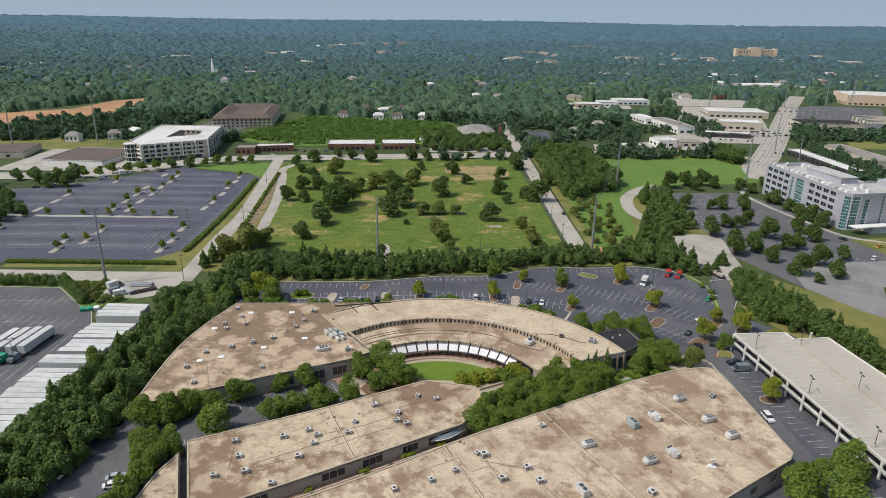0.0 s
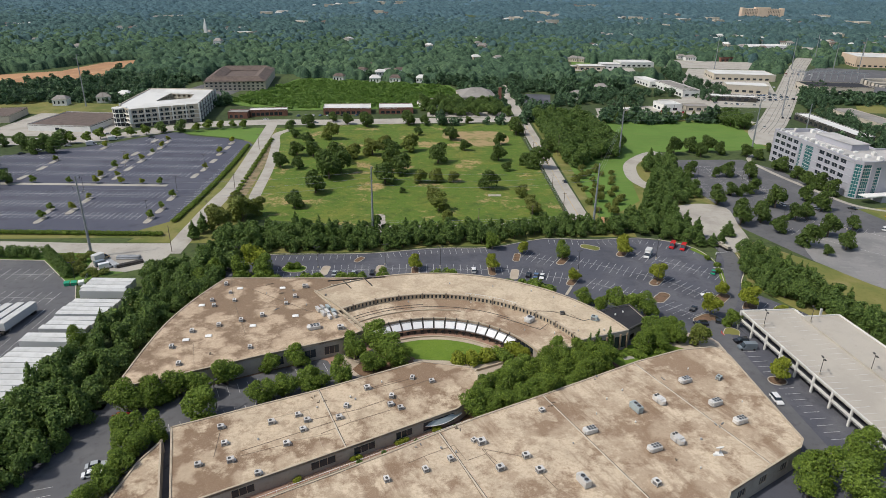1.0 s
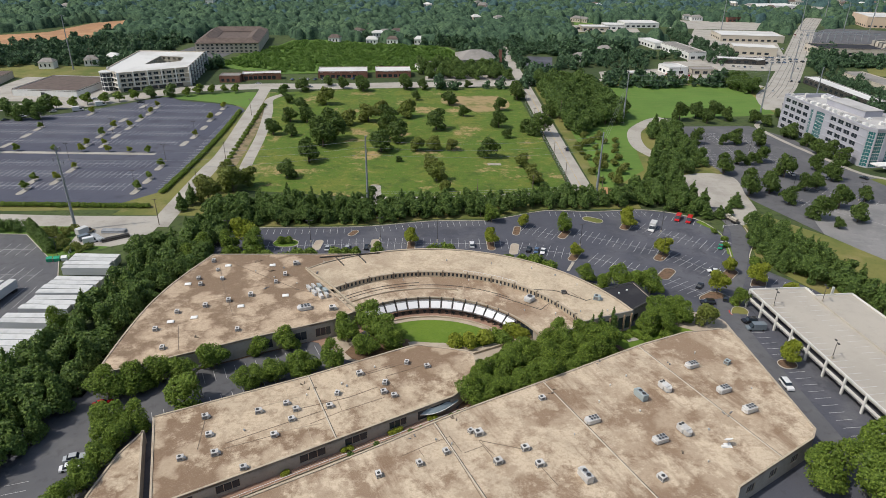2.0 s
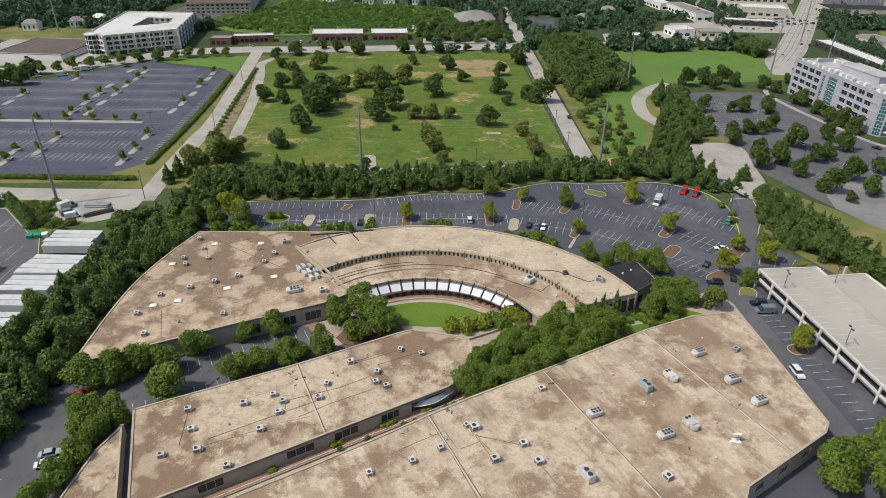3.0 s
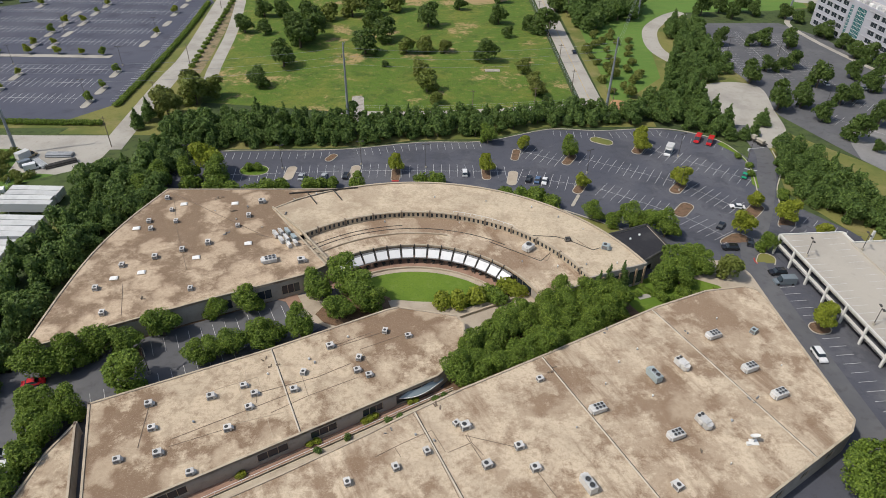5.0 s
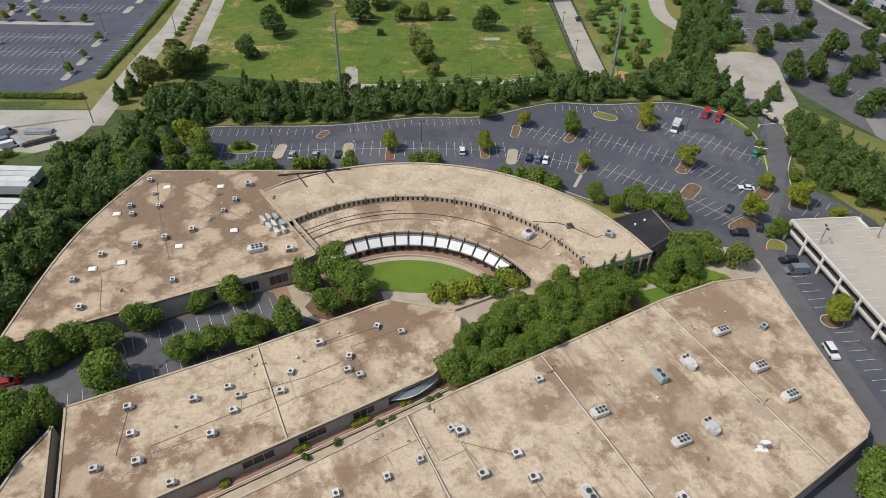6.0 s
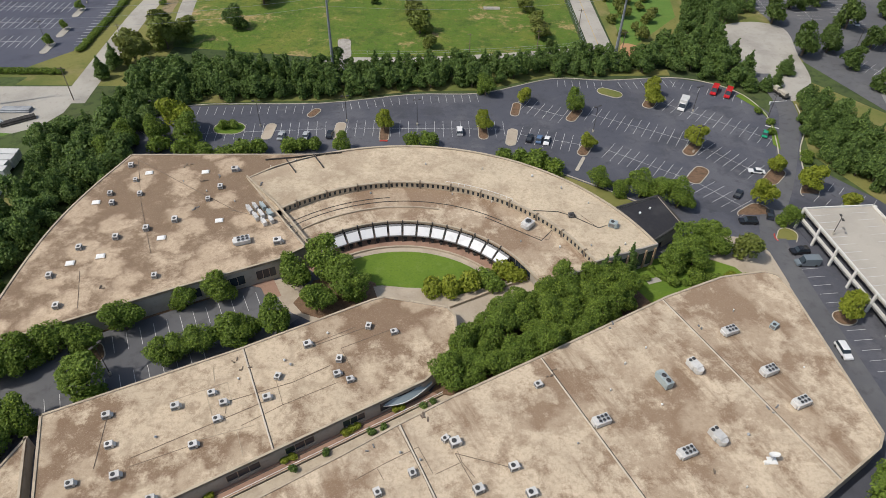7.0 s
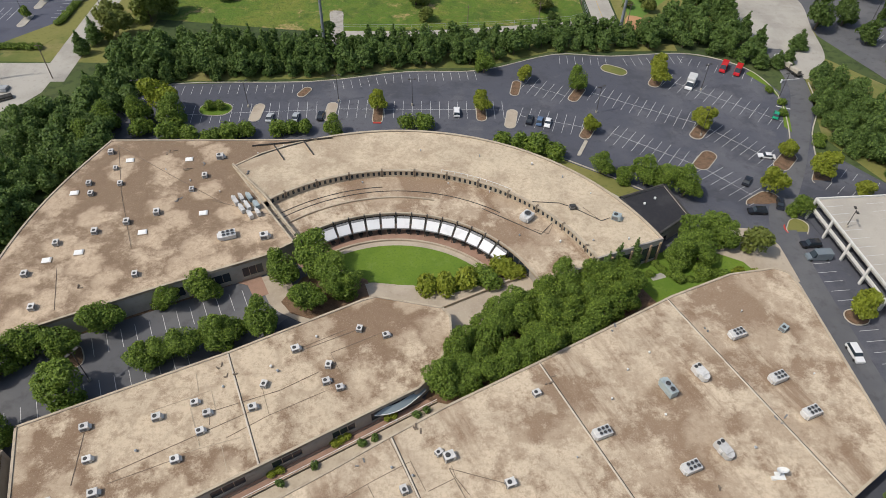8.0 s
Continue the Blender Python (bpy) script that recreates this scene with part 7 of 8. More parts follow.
def white_block():
    """The half-finished white apartment block with an inner court."""
    H, fl = 13.4, 3.3
    b = thing("apartment_block", "four-storey white apartment block, unfinished, round an open court", "apartment building")
    pts = [(-249, 523), (-245, 512), (-232, 500.5), (-190, 527), (-200, 598), (-257, 599)]
    court = [(-228, 540), (-206, 555), (-210, 574), (-230, 576)]
    for i, (a, c) in enumerate(zip(pts, pts[1:] + pts[:1])):
        L = math.hypot(c[0] - a[0], c[1] - a[1])
        hs = [h for h in grid_windows(L, 4 * fl, fl, 4.6, 3.2, 0.7, 2.8) if h[2] > fl] + grid_windows(L, fl, fl, 6.2, 5.0, 0.3, 2.9) if i in (0, 1, 2, 3) else ()
        g = Geo()
        u, _ = wall_run(g, a, c, 0, H + 0.8, 0.5, hs)
        part("wall", g, M["greyroof"] if i == 3 else M["tan_wall"], b)
        for h in hs:
            pane("window", b, a, u, *h, 0.3, M["glass"], M["white"] if h[2] > fl else M["lamp_dark"], bars=1)
        if i < 4:
            for k in range(1, 4):
                part("balcony_slab", Geo().beam(a, c, 1.1, k * fl - 0.12, k * fl + 0.1, 0.55), M["white"] if i != 3 else M["louvre"], b)
            n = max(1, int(L / 9))
            for k in range(n + 1):
                p = (a[0] + u[0] * L * k / n, a[1] + u[1] * L * k / n)
                part("pier", Geo().beam(p, (p[0] + u[0] * 0.8, p[1] + u[1] * 0.8), 1.2, fl if i != 3 else 0, H + 0.8, 0.6), M["white"], b)
    tower = part("corner_tower", Geo().tube((-243.5, 508.5, 0), (-243.5, 508.5, H - 0.4), 4.6, n=20), M["glass"], b, "rounded glazed corner tower")
    for k in range(5):
        part("tower_ring", Geo().annulus((-243.5, 508.5), 4.2, 5.1, 0, 360, k * fl - 0.1 if k else 0.02, k * fl + 0.35, 24), M["white"], tower)
    for k in range(10):
        a = 2 * math.pi * k / 10
        part("tower_mullion", Geo().tube((-243.5 + 4.75 * math.cos(a), 508.5 + 4.75 * math.sin(a), 0), (-243.5 + 4.75 * math.cos(a), 508.5 + 4.75 * math.sin(a), H), 0.22, n=6), M["white"], tower)
    part("tower_roof", Geo().tube((-243.5, 508.5, H), (-243.5, 508.5, H + 0.5), 5.3, n=24), M["membrane"], b)
    for i, (a, c) in enumerate(zip(court, court[1:] + court[:1])):
        g = Geo()
        wall_run(g, c, a, 0, H, 0.4, grid_windows(math.hypot(c[0] - a[0], c[1] - a[1]), 4 * fl, fl, 4.4, 2.4, 0.9, 2.8))
        part("court_wall", g, M["tan_wall"], b)
    for quad in ([pts[0], pts[1], pts[2], court[0]], [pts[2], pts[3], court[1], court[0]], [pts[3], pts[4], court[2], court[1]], [pts[4], pts[5], court[3], court[2]], [pts[5], pts[0], court[0], court[3]]):
        part("roof", Geo().prism(quad, H - 0.4, H), M["membrane"], b)
    return b


white_block()


def hip_house(x, y, w, d, h, rz, roof="brownroof", wall="white", rise_h=None, label="small white house with a pitched roof", cat="house", group="houses in the woods", ridge=0.5):
    t = thing("house", label, cat, pose(x, y, rise(x, y), 0, 0, rz), group)
    g = Geo()
    hs = grid_windows(w, h, h, 3.5, 1.3, h * 0.3, h * 0.75)
    for a, c in (((-w / 2, -d / 2), (w / 2, -d / 2)), ((w / 2, -d / 2), (w / 2, d / 2)), ((w / 2, d / 2), (-w / 2, d / 2)), ((-w / 2, d / 2), (-w / 2, -d / 2))):
        wall_run(g, a, c, 0, h, 0.3, hs if a[1] == c[1] else ())
    part("wall", g, M[wall], t)
    part("window", Geo().box(-w / 2 + 0.4, w / 2 - 0.4, -d / 2 + 0.2, -d / 2 + 0.26, h * 0.25, h * 0.8), M["glass"], t)
    r = rise_h or min(w, d) * 0.3
    e, k = 0.5, w * ridge / 2
    part("roof", Geo().add([(-w / 2 - e, -d / 2 - e, h), (w / 2 + e, -d / 2 - e, h), (w / 2 + e, d / 2 + e, h), (-w / 2 - e, d / 2 + e, h), (-k, 0, h + r), (k, 0, h + r)],
                           [(0, 1, 5, 4), (1, 2, 5), (2, 3, 4, 5), (3, 0, 4), (3, 2, 1, 0)]), M[roof], t)
    return t


def shed(name, label, x, y, w, d, h, rz, roof, wall, pitch=5.0, ww=2.6, z0=1.0, z1=2.8, cat="building", floors=1):
    """A plain flat-roofed building, w by d, with a row of windows on its front and sides."""
    c, s = math.cos(radians(rz)), math.sin(radians(rz))
    pts = [(x + c * a - s * b, y + s * a + c * b) for a, b in ((-w / 2, -d / 2), (w / 2, -d / 2), (w / 2, d / 2), (-w / 2, d / 2))]
    fl = h / floors
    return flat_building(name, label, cat, pts, h, {0: grid_windows(w, h, fl, pitch, ww, z0, z1), 3: grid_windows(d, h, fl, pitch, ww, z0, z1)}, M[roof], M[wall], 0.4, 0.35, frame_mat=M["lamp_dark"], coping_mat=M[roof], bars=1)


# row shops and the street north of the meadow
shed("shop_row", "long low brick shop row with a pale grey roof", -78.5, 572, 40, 20, 5.2, 6, "membrane", "brick_wall", 4.4, 3.0, 0.4, 2.8, "shops")
shed("shop_row", "long low brick shop row with a pale grey roof", -37.5, 577, 29, 20, 5.2, 6, "membrane", "brick_wall", 4.4, 3.0, 0.4, 2.8, "shops")
shed("brick_shop", "low brick shop with a dark flat roof", -164, 546, 16, 12, 5, 4, "greyroof", "brick_wall", 4, 2.4, 0.6, 3, "shops")
shed("diner", "long low building with a white roof band", -142, 556, 30, 10, 5, 12, "membrane", "brick_wall", 3.6, 2.8, 0.6, 3.2, "shops")
shed("low_warehouse", "low warehouse with a dark brown roof and white wall", -277, 510, 48, 50, 4.5, -4, "brownroof", "white", 60, 3, 1, 3, "warehouse")
shed("low_warehouse", "low warehouse with a dark roof", -352, 528, 34, 36, 5, 10, "brownroof", "tan_wall", 60, 3, 1, 3, "warehouse")
hip_house(35, 640, 34, 40, 6, 5, "greyroof", "tan_wall", 6, "grey hip-roofed hall among trees", "hall", "", 0.3)
hip_house(-8, 600, 18, 22, 4, 20, "greyroof", "white", 4, "grey roofed shed among trees", "shed", "", 0.5)
_ch = thing("chimney", "tall square red brick chimney", "chimney", pose(54.5, 604, 0))
part("shaft", Geo().add([(-1.7, -1.7, 0), (1.7, -1.7, 0), (1.7, 1.7, 0), (-1.7, 1.7, 0), (-1.2, -1.2, 17), (1.2, -1.2, 17), (1.2, 1.2, 17), (-1.2, 1.2, 17)], [(0, 3, 2, 1), (4, 5, 6, 7), (0, 1, 5, 4), (1, 2, 6, 5), (2, 3, 7, 6), (3, 0, 4, 7)]), M["brick_wall"], _ch)
part("cap", Geo().box(-1.4, 1.4, -1.4, 1.4, 17, 17.5), M["brick_wall"], _ch)
sheet("dark_pad", [(76, 606), (101, 604), (112, 676), (87, 678)], 0.06, M["asphalt"], "dark empty asphalt pad", "yard")
sheet("street_lot", [(-10, 558), (60, 560), (62, 585), (-10, 575)], 0.05, M["concrete"], "pale concrete forecourt", "forecourt")
# brown apartments
shed("apartments", "large brown-roofed apartment building, four storeys", -212, 724, 60, 98, 9, 8, "brownroof", "tan_wall", 4.5, 2.2, 1, 2.4, "apartment building", 3)
for _a, _b, _w, _d, _r in ((-206, 682, 60, 16, 8), (-236, 726, 16, 80, 8), (-189, 722, 16, 80, 8), (-218, 766, 60, 16, 8)):
    _t = thing("hip_roof", "brown hipped roof wing of the apartments", "roof", pose(_a, _b, 9.4, 0, 0, _r), "apartment roof wings")
    part("slopes", Geo().add([(-_w / 2, -_d / 2, 0), (_w / 2, -_d / 2, 0), (_w / 2, _d / 2, 0), (-_w / 2, _d / 2, 0)] + ([(-_w / 2 + _d / 2, 0, 4), (_w / 2 - _d / 2, 0, 4)] if _w > _d else [(0, -_d / 2 + _w / 2, 4), (0, _d / 2 - _w / 2, 4)]),
                             [(0, 1, 5, 4), (1, 2, 5), (2, 3, 4, 5), (3, 0, 4), (3, 2, 1, 0)] if _w > _d else [(0, 1, 4), (1, 2, 5, 4), (2, 3, 5), (3, 0, 4, 5), (3, 2, 1, 0)]), M["brownroof"], _t)
sheet("garage_pad", [(-262, 640), (-205, 640), (-195, 720), (-250, 715)], 0.06, M["asphalt_old"], "grey car park beside the apartments", "parking lot")
# commercial quarter to the north-east
for _n, _l, _x, _y, _w, _d, _h, _r, _ro, _wa in ((("store", "large white-roofed store on a paved lot", 360, 812, 70, 42, 7, -6, "membrane", "tan_wall"), ("store", "large white-roofed store with pale walls", 324, 712, 42, 24, 8, -14, "membrane", "tan_wall"), ("store", "low white-roofed shop strip", 288, 656, 42, 13, 4.5, -12, "membrane", "lamp_dark"), ("workshop", "white gabled workshop on a paved lot", 207, 604, 18, 20, 6, 10, "membrane", "white"), ("workshop", "low white workshop on a paved lot", 165, 584, 26, 11, 4, 4, "membrane", "tan_wall"), ("workshop", "low grey workshop on a paved lot", 232, 602, 22, 14, 4.5, 0, "greyroof", "tan_wall"), ("workshop", "long grey-roofed workshop on a paved lot", 248, 704, 18, 66, 7, 8, "greyroof", "white"), ("workshop", "white-roofed workshop on a paved lot", 232, 752, 14, 40, 6, 10, "membrane", "white"), ("depot", "dark-roofed depot with a cream wall", 424, 722, 66, 34, 7, -6, "roof_dark", "tan_wall"), ("depot", "long white-roofed shed on a paved lot", 311, 522, 88, 12, 5, -88, "membrane", "lamp_dark"), ("depot", "long cream warehouse on a paved lot", 356, 548, 76, 20, 6, -86, "greyroof", "tan_wall"), ("hall", "large pale peach-walled hall", 640, 955, 120, 60, 14, -12, "membrane", "peach"), ("store", "low white store on a paved lot", 195, 880, 34, 22, 5, 0, "membrane", "tan_wall"))
         + (("store", "low white clinic on a paved lot", 222, 893, 24, 22, 6, 0, "membrane", "white"), ("store", "long low store on a paved lot", 172, 882, 30, 10, 4, 0, "membrane", "tan_wall"), ("store", "white-roofed store on a paved lot", 262, 920, 46, 30, 6, 5, "membrane", "white"), ("store", "low red-roofed store on a paved lot", 420, 1000, 40, 26, 6, 20, "brownroof", "brick_wall"), ("store", "red-roofed store on a paved lot", 455, 1065, 40, 30, 6, 20, "brownroof", "brick_wall"), ("store", "white store on a paved lot", 560, 1180, 70, 40, 6, 10, "membrane", "white"), ("store", "white store on a paved lot", 400, 1160, 60, 30, 6, 0, "membrane", "tan_wall"), ("store", "large pale store on a paved lot", 640, 1330, 90, 50, 7, 0, "membrane", "tan_wall"), ("store", "pale store on a paved lot", 520, 1320, 60, 40, 6, 0, "membrane", "white"), ("store", "pale store on a paved lot", 760, 1140, 80, 40, 7, -10, "membrane", "tan_wall"), ("store", "grey store on a paved lot", 690, 1060, 60, 36, 6, -10, "greyroof", "tan_wall"))):
    shed(_n, _l, _x, _y, _w, _d, _h, _r, _ro, _wa, 7, 4, 1, 3.2, "store" if _n == "store" else _n)
sheet("store_lot", [(232, 620), (316, 618), (330, 640), (352, 700), (420, 880), (330, 900), (272, 760), (246, 690)], 0.05, M["concrete"], "pale paved yard between the stores", "parking lot")
sheet("workshop_lot", [(138, 576), (260, 566), (260, 636), (238, 662), (216, 658), (200, 622), (142, 604)], 0.045, M["concrete"], "pale paved yards round the workshops", "parking lot")
sheet("town_lot", [(300, 908), (416, 894), (464, 976), (334, 996)], 0.05, M["concrete"], "pale paved lot of the town", "parking lot")
sheet("town_lot", [(484, 1124), (636, 1104), (694, 1216), (524, 1236)], 0.05, M["concrete"], "pale paved lot of the town", "parking lot")
sheet("town_lot", [(604, 1034), (756, 1014), (794, 1086), (644, 1106)], 0.05, M["asphalt_old"], "grey paved lot of the town", "parking lot")
sheet("depot_lot", [(392, 700), (470, 690), (560, 830), (600, 900), (520, 930), (440, 840)], 0.05, M["asphalt_old"], "grey yard beside the depot", "yard")
sheet("store_lot", [(160, 860), (250, 862), (256, 900), (160, 898)], 0.05, M["concrete"], "pale paved yard beside the stores", "parking lot")
sheet("green_plot", [(150, 790), (192, 792), (200, 815), (152, 812)], 0.05, M["field_green"], "small open green plot", "field")
sheet("green_plot", [(176, 905), (232, 905), (236, 985), (190, 990)], 0.05, M["field_green"], "small open green plot", "field")
sheet("rail_plot", [(380, 600), (440, 590), (470, 640), (410, 660)], 0.05, M["grass"], "rough open grass plot", "grass")
# substation
_ss = thing("substation", "grey steel substation frames behind the depot", "substation", pose(470, 815, 0))
for _i in range(10):
    for _j in range(3):
        part("steel_frame", Geo().box(-0.2, 0.2, -0.2, 0.2, 0, 9).box(-4, 4, -0.15, 0.15, 8.5, 9), M["steel"], _ss).matrix_basis = pose(-36 + _i * 8, -12 + _j * 13, 0)
# tiers of curved seats of a small arena
_ar = thing("arena", "small arena with curved pale seating tiers", "arena", pose(508, 735, 0))
for _i in range(7):
    part("tier", Geo().annulus((0, 0), 18 + _i * 4.2, 21 + _i * 4.2, -10, 120, 0, 1.0 + _i * 0.9, 20), M["tan_wall"] if _i % 2 else M["concrete"], _ar)
# the tall hotel far off
def hotel():
    b = thing("hotel", "tall peach-coloured hotel far beyond the trees", "hotel", pose(905, 1960, rise(905, 1960) - 1, 0, 0, -4))
    part("block", Geo().box(-56, 56, -9, 9, 0, 31).box(-14, 14, -11, -9, 0, 35).box(-20, 20, -9, 9, 31, 35).box(-58, -50, -10, 10, 0, 33).box(50, 58, -10, 10, 0, 33), M["peach"], b)
    win = Geo().box(-0.9, 0.9, -0.12, 0.0, 0, 1.7).data("window", M["glass"])
    for f in range(8):
        for k in range(22):
            x = -47 + k * 4.45
            if abs(x) > 14:
                part("window", win, None, b).matrix_basis = pose(x, -9.01, 2.6 + f * 3.6)
    return b


hotel()
# church with a spire, and houses scattered through the woods
hip_house(-416, 1238, 14, 30, 9, 0, "greyroof", "white", 6, "white church among the trees", "church", "")
_sp = thing("spire", "slim white church spire", "spire", pose(-416, 1222, 0))
part("tower", Geo().box(-2.5, 2.5, -2.5, 2.5, 0, 20), M["white"], _sp)
part("point", Geo().add([(-2.6, -2.6, 20), (2.6, -2.6, 20), (2.6, 2.6, 20), (-2.6, 2.6, 20), (0, 0, 36)], [(0, 1, 4), (1, 2, 4), (2, 3, 4), (3, 0, 4), (3, 2, 1, 0)]), M["white"], _sp)
hip_house(-346, 1070, 12, 14, 12, 0, "greyroof", "white", 4, "tall white house among the trees")
for _x, _y in ((-66, 852), (-85, 850), (-49, 745), (-71, 743), (-20, 748), (-112, 752), (-333, 590), (-303, 606), (-290, 620), (50, 1224), (62, 1238), (30, 1000), (120, 760), (135, 655), (148, 680), (168, 700)):
    hip_house(_x, _y, 12, 10, 5.5, (_x * 7) % 40 - 20, ("greyroof", "brownroof", "membrane")[int(abs(_x)) % 3], "white")
HOUSES = []
_rh = random.Random(21)
HAMLETS_NEAR = [(-888, 1440), (-860, 1346), (-541, 1038), (-421, 1425), (-377, 1339), (-386, 2356), (-346, 2449), (-198, 2038), (-154, 2503), (47, 1146), (59, 1099), (69, 966), (270, 2135), (339, 2002), (494, 2455), (521, 1933), (563, 1938), (525, 1704), (689, 2067), (675, 1863), (732, 1911), (763, 1851), (598, 1411), (735, 1323), (721, 1228)]
HAMLETS_FAR = [(776, 1276), (897, 1425), (1079, 1794), (836, 1475), (-82, 801), (-57, 814), (187, 950), (330, 1154), (347, 998), (494, 1197), (521, 1159), (615, 1281), (189, 1838), (259, 1742), (-304, 1635), (-456, 1938), (-706, 1756), (-631, 1388), (-645, 1122), (-20, 1107), (-143, 1195), (351, 1401), (270, 1146), (512, 1355), (913, 1823), (1083, 2034)]
for _cx, _cy in HAMLETS_NEAR + HAMLETS_FAR:
    for _i in range(2 if _cy < 1200 else 3):
        _x, _y = _cx + _rh.uniform(-0.022, 0.022) * _cy, _cy + _rh.uniform(-0.02, 0.02) * _cy
        HOUSES.append((_x, _y))
        if _cy > 1300 and _rh.random() < 0.35:
            shed("store", "low white-roofed building among distant trees", _x, _y, _rh.uniform(24, 50), _rh.uniform(14, 24), (6 if _y < 1700 else 9) + rise(_x, _y), _rh.uniform(-20, 20), "membrane", "tan_wall", 60, 3)
        else:
            hip_house(_x, _y, _rh.uniform(10, 16) * (1 if _cy < 1500 else 1.3), _rh.uniform(8, 11), 5.0, _rh.uniform(-40, 40), _rh.choice(("greyroof", "brownroof", "greyroof", "membrane")), _rh.choice(("white", "tan_wall", "white")))

# ---- planting ----
GROVE = [(9.4, 147.0), (14, 147), (24.6, 152.4), (36.0, 158.9), (49.0, 166.9), (51.5, 175.5), (50, 177.5), (44.2, 177), (31, 170.5), (18.1, 164.2), (13.8, 158)]
fill("broad", GROVE, 3.1, 2.8, 3.5, 5, "trees of the central grove", 2.15)
for _x, _y, _r in ((37.1, 266.1, 2.6), (22.3, 248.4, 3.0), (80.9, 271.5, 3.0), (79.9, 266.0, 3.0), (87.2, 241.4, 3.1), (107.0, 227.4, 2.7), (113.4, 219.2, 3.4), (96.0, 210.8, 3.8), (120.6, 210.5, 2.2), (53.6, 238.6, 2.4), (-71.4, 245.6, 5.0), (-8.6, 248.6, 2.8), (99.4, 168.6, 3.0)):
    plant("young", _x, _y, _r, group="young trees in the car park")
for _x, _y, _r in ((53.0, 260.5, 3.9), (53.5, 219.5, 3.0), (99.6, 201.4, 3.2), (64.1, 214.4, 4.0), (59.0, 215.2, 2.6), (73.0, 209.6, 4.2), (69.0, 212.6, 3.8), (-20.0, 235.4, 2.9), (24.4, 271.2, 3.6), (-76, 239.5, 4.2), (-67, 240.5, 4.4)):
    plant("broad", _x, _y, _r, group="trees in the car park")
for _x, _y, _r in ((27.8, 232.6, 2.4), (32.5, 230.8, 2.9), (37.0, 228.8, 3.2), (41.5, 226.4, 2.8), (0.4, 240.2, 2.4), (5.4, 239.6, 2.9), (-28.6, 237.0, 2.5), (-32.2, 236.6, 2.4), (-36.4, 236.2, 2.5), (-49.6, 233.8, 2.9), (-45.2, 234.8, 2.7), (-74.3, 235.0, 3.2), (-66.3, 233.0, 3.3), (-60.4, 232.6, 2.8), (-54, 232.4, 2.4), (-58.5, 248, 1.8), (-55.5, 248.3, 1.8)):
    plant("bush", _x, _y, _r, _r * 1.5, group="shrubs beside the hall")
for _x, _y, _r in ((-23.4, 175.3, 4.2), (-16.8, 178.5, 4.7), (-12.4, 173.6, 4.2), (-17.5, 168.6, 3.4), (-9.3, 172.6, 2.9), (-68.5, 156.2, 4.0), (-62.5, 156.0, 3.8), (-57.1, 162.2, 3.9), (-46.5, 168.8, 2.9), (-40.0, 171.6, 3.2), (-46.4, 153.4, 3.0), (-42.6, 155.4, 3.1), (-39.0, 156.8, 3.4), (-34.0, 158.9, 3.6), (-31.4, 160.2, 3.0), (-25.4, 162.0, 4.1), (-58.9, 146.4, 4.6), (-78.5, 149.0, 4.4), (-73.6, 152.0, 4.0), (-67.0, 138.0, 3.6), (-71.5, 138.6, 3.4), (-76.0, 139.6, 3.0), (-69.0, 132.6, 3.6), (-73.0, 134.0, 3.2), (-70.0, 126.6, 3.4), (-70.6, 120.6, 3.6), (-72.4, 115.0, 3.4), (-71.0, 109.0, 3.6)):
    plant("broad", _x, _y, _r, group="trees of the warehouse court")
for _x, _y, _r in ((88.5, 126.4, 4.8), (100.5, 131, 5.2), (84.2, 123.0, 4.2), (94, 120, 5.0), (68.6, 188.8, 4.1), (74.6, 191.8, 3.6), (77.1, 189.2, 3.3), (64.3, 183.6, 3.6), (69.6, 185.0, 3.4)):
    plant("broad", _x, _y, _r, group="trees beside the hall")
plant("field", 83.3, 188.0, 3.6, group="trees beside the hall")
for _x, _y in ((49.3, 180.4), (53.2, 182.0), (46.2, 177.6)):
    plant("dark", _x, _y, 2.0, 8.5, group="trees beside the hall")
for _x, _y, _r in ((7.8, 173.8, 2.3), (11.4, 174.4, 2.6), (15.1, 175.6, 2.6), (24.1, 179.8, 2.7), (26.5, 178.4, 2.2), (77, 180.6, 1.4), (81, 180.4, 1.3)):
    plant("yellowbush", _x, _y, _r, _r * 1.4, group="shrubs round the lawn")
for _x, _y, _r in ((19.5, 177.6, 2.5), (21.2, 175.0, 2.5), (57, 179.4, 1.2), (63, 178.4, 1.8), (69, 180.6, 1.9), (114.5, 262, 1.6), (116, 255, 1.5), (114, 249, 1.5), (118.5, 233, 1.8), (120, 236, 1.8), (74, 179.6, 1.6)):
    plant("bush", _x, _y, _r, _r * 1.2, group="shrubs round the lawn")
for _i in range(12):
    _a = 200 + _i * 11
    plant("bush", 66.5 + 8.0 * math.cos(radians(_a)), 185.4 + 7.0 * math.sin(radians(_a)), 0.95, 1.0, group="curved hedge on the side lawn")
for _x, _y in ((-16.7, 129.9), (-11.2, 133.0), (-3.6, 137.2), (-1.6, 138.4), (5.6, 142.9), (7.4, 143.9)):
    plant("roundbush", _x, _y, 0.75, 1.2, 4.6, group="round shrubs on the raised walk")
for _x, _y in ((-18.5, 131.6), (-17.5, 132.4), (-8.5, 137.6), (-7.4, 138.3), (-6.6, 138.7), (0.6, 142.6), (1.7, 143.2), (-30, 124.6), (-44, 116.6)):
    plant("yellowbush", _x, _y, 0.9, 0.9, 4.3, group="yellow shrubs along the alley")
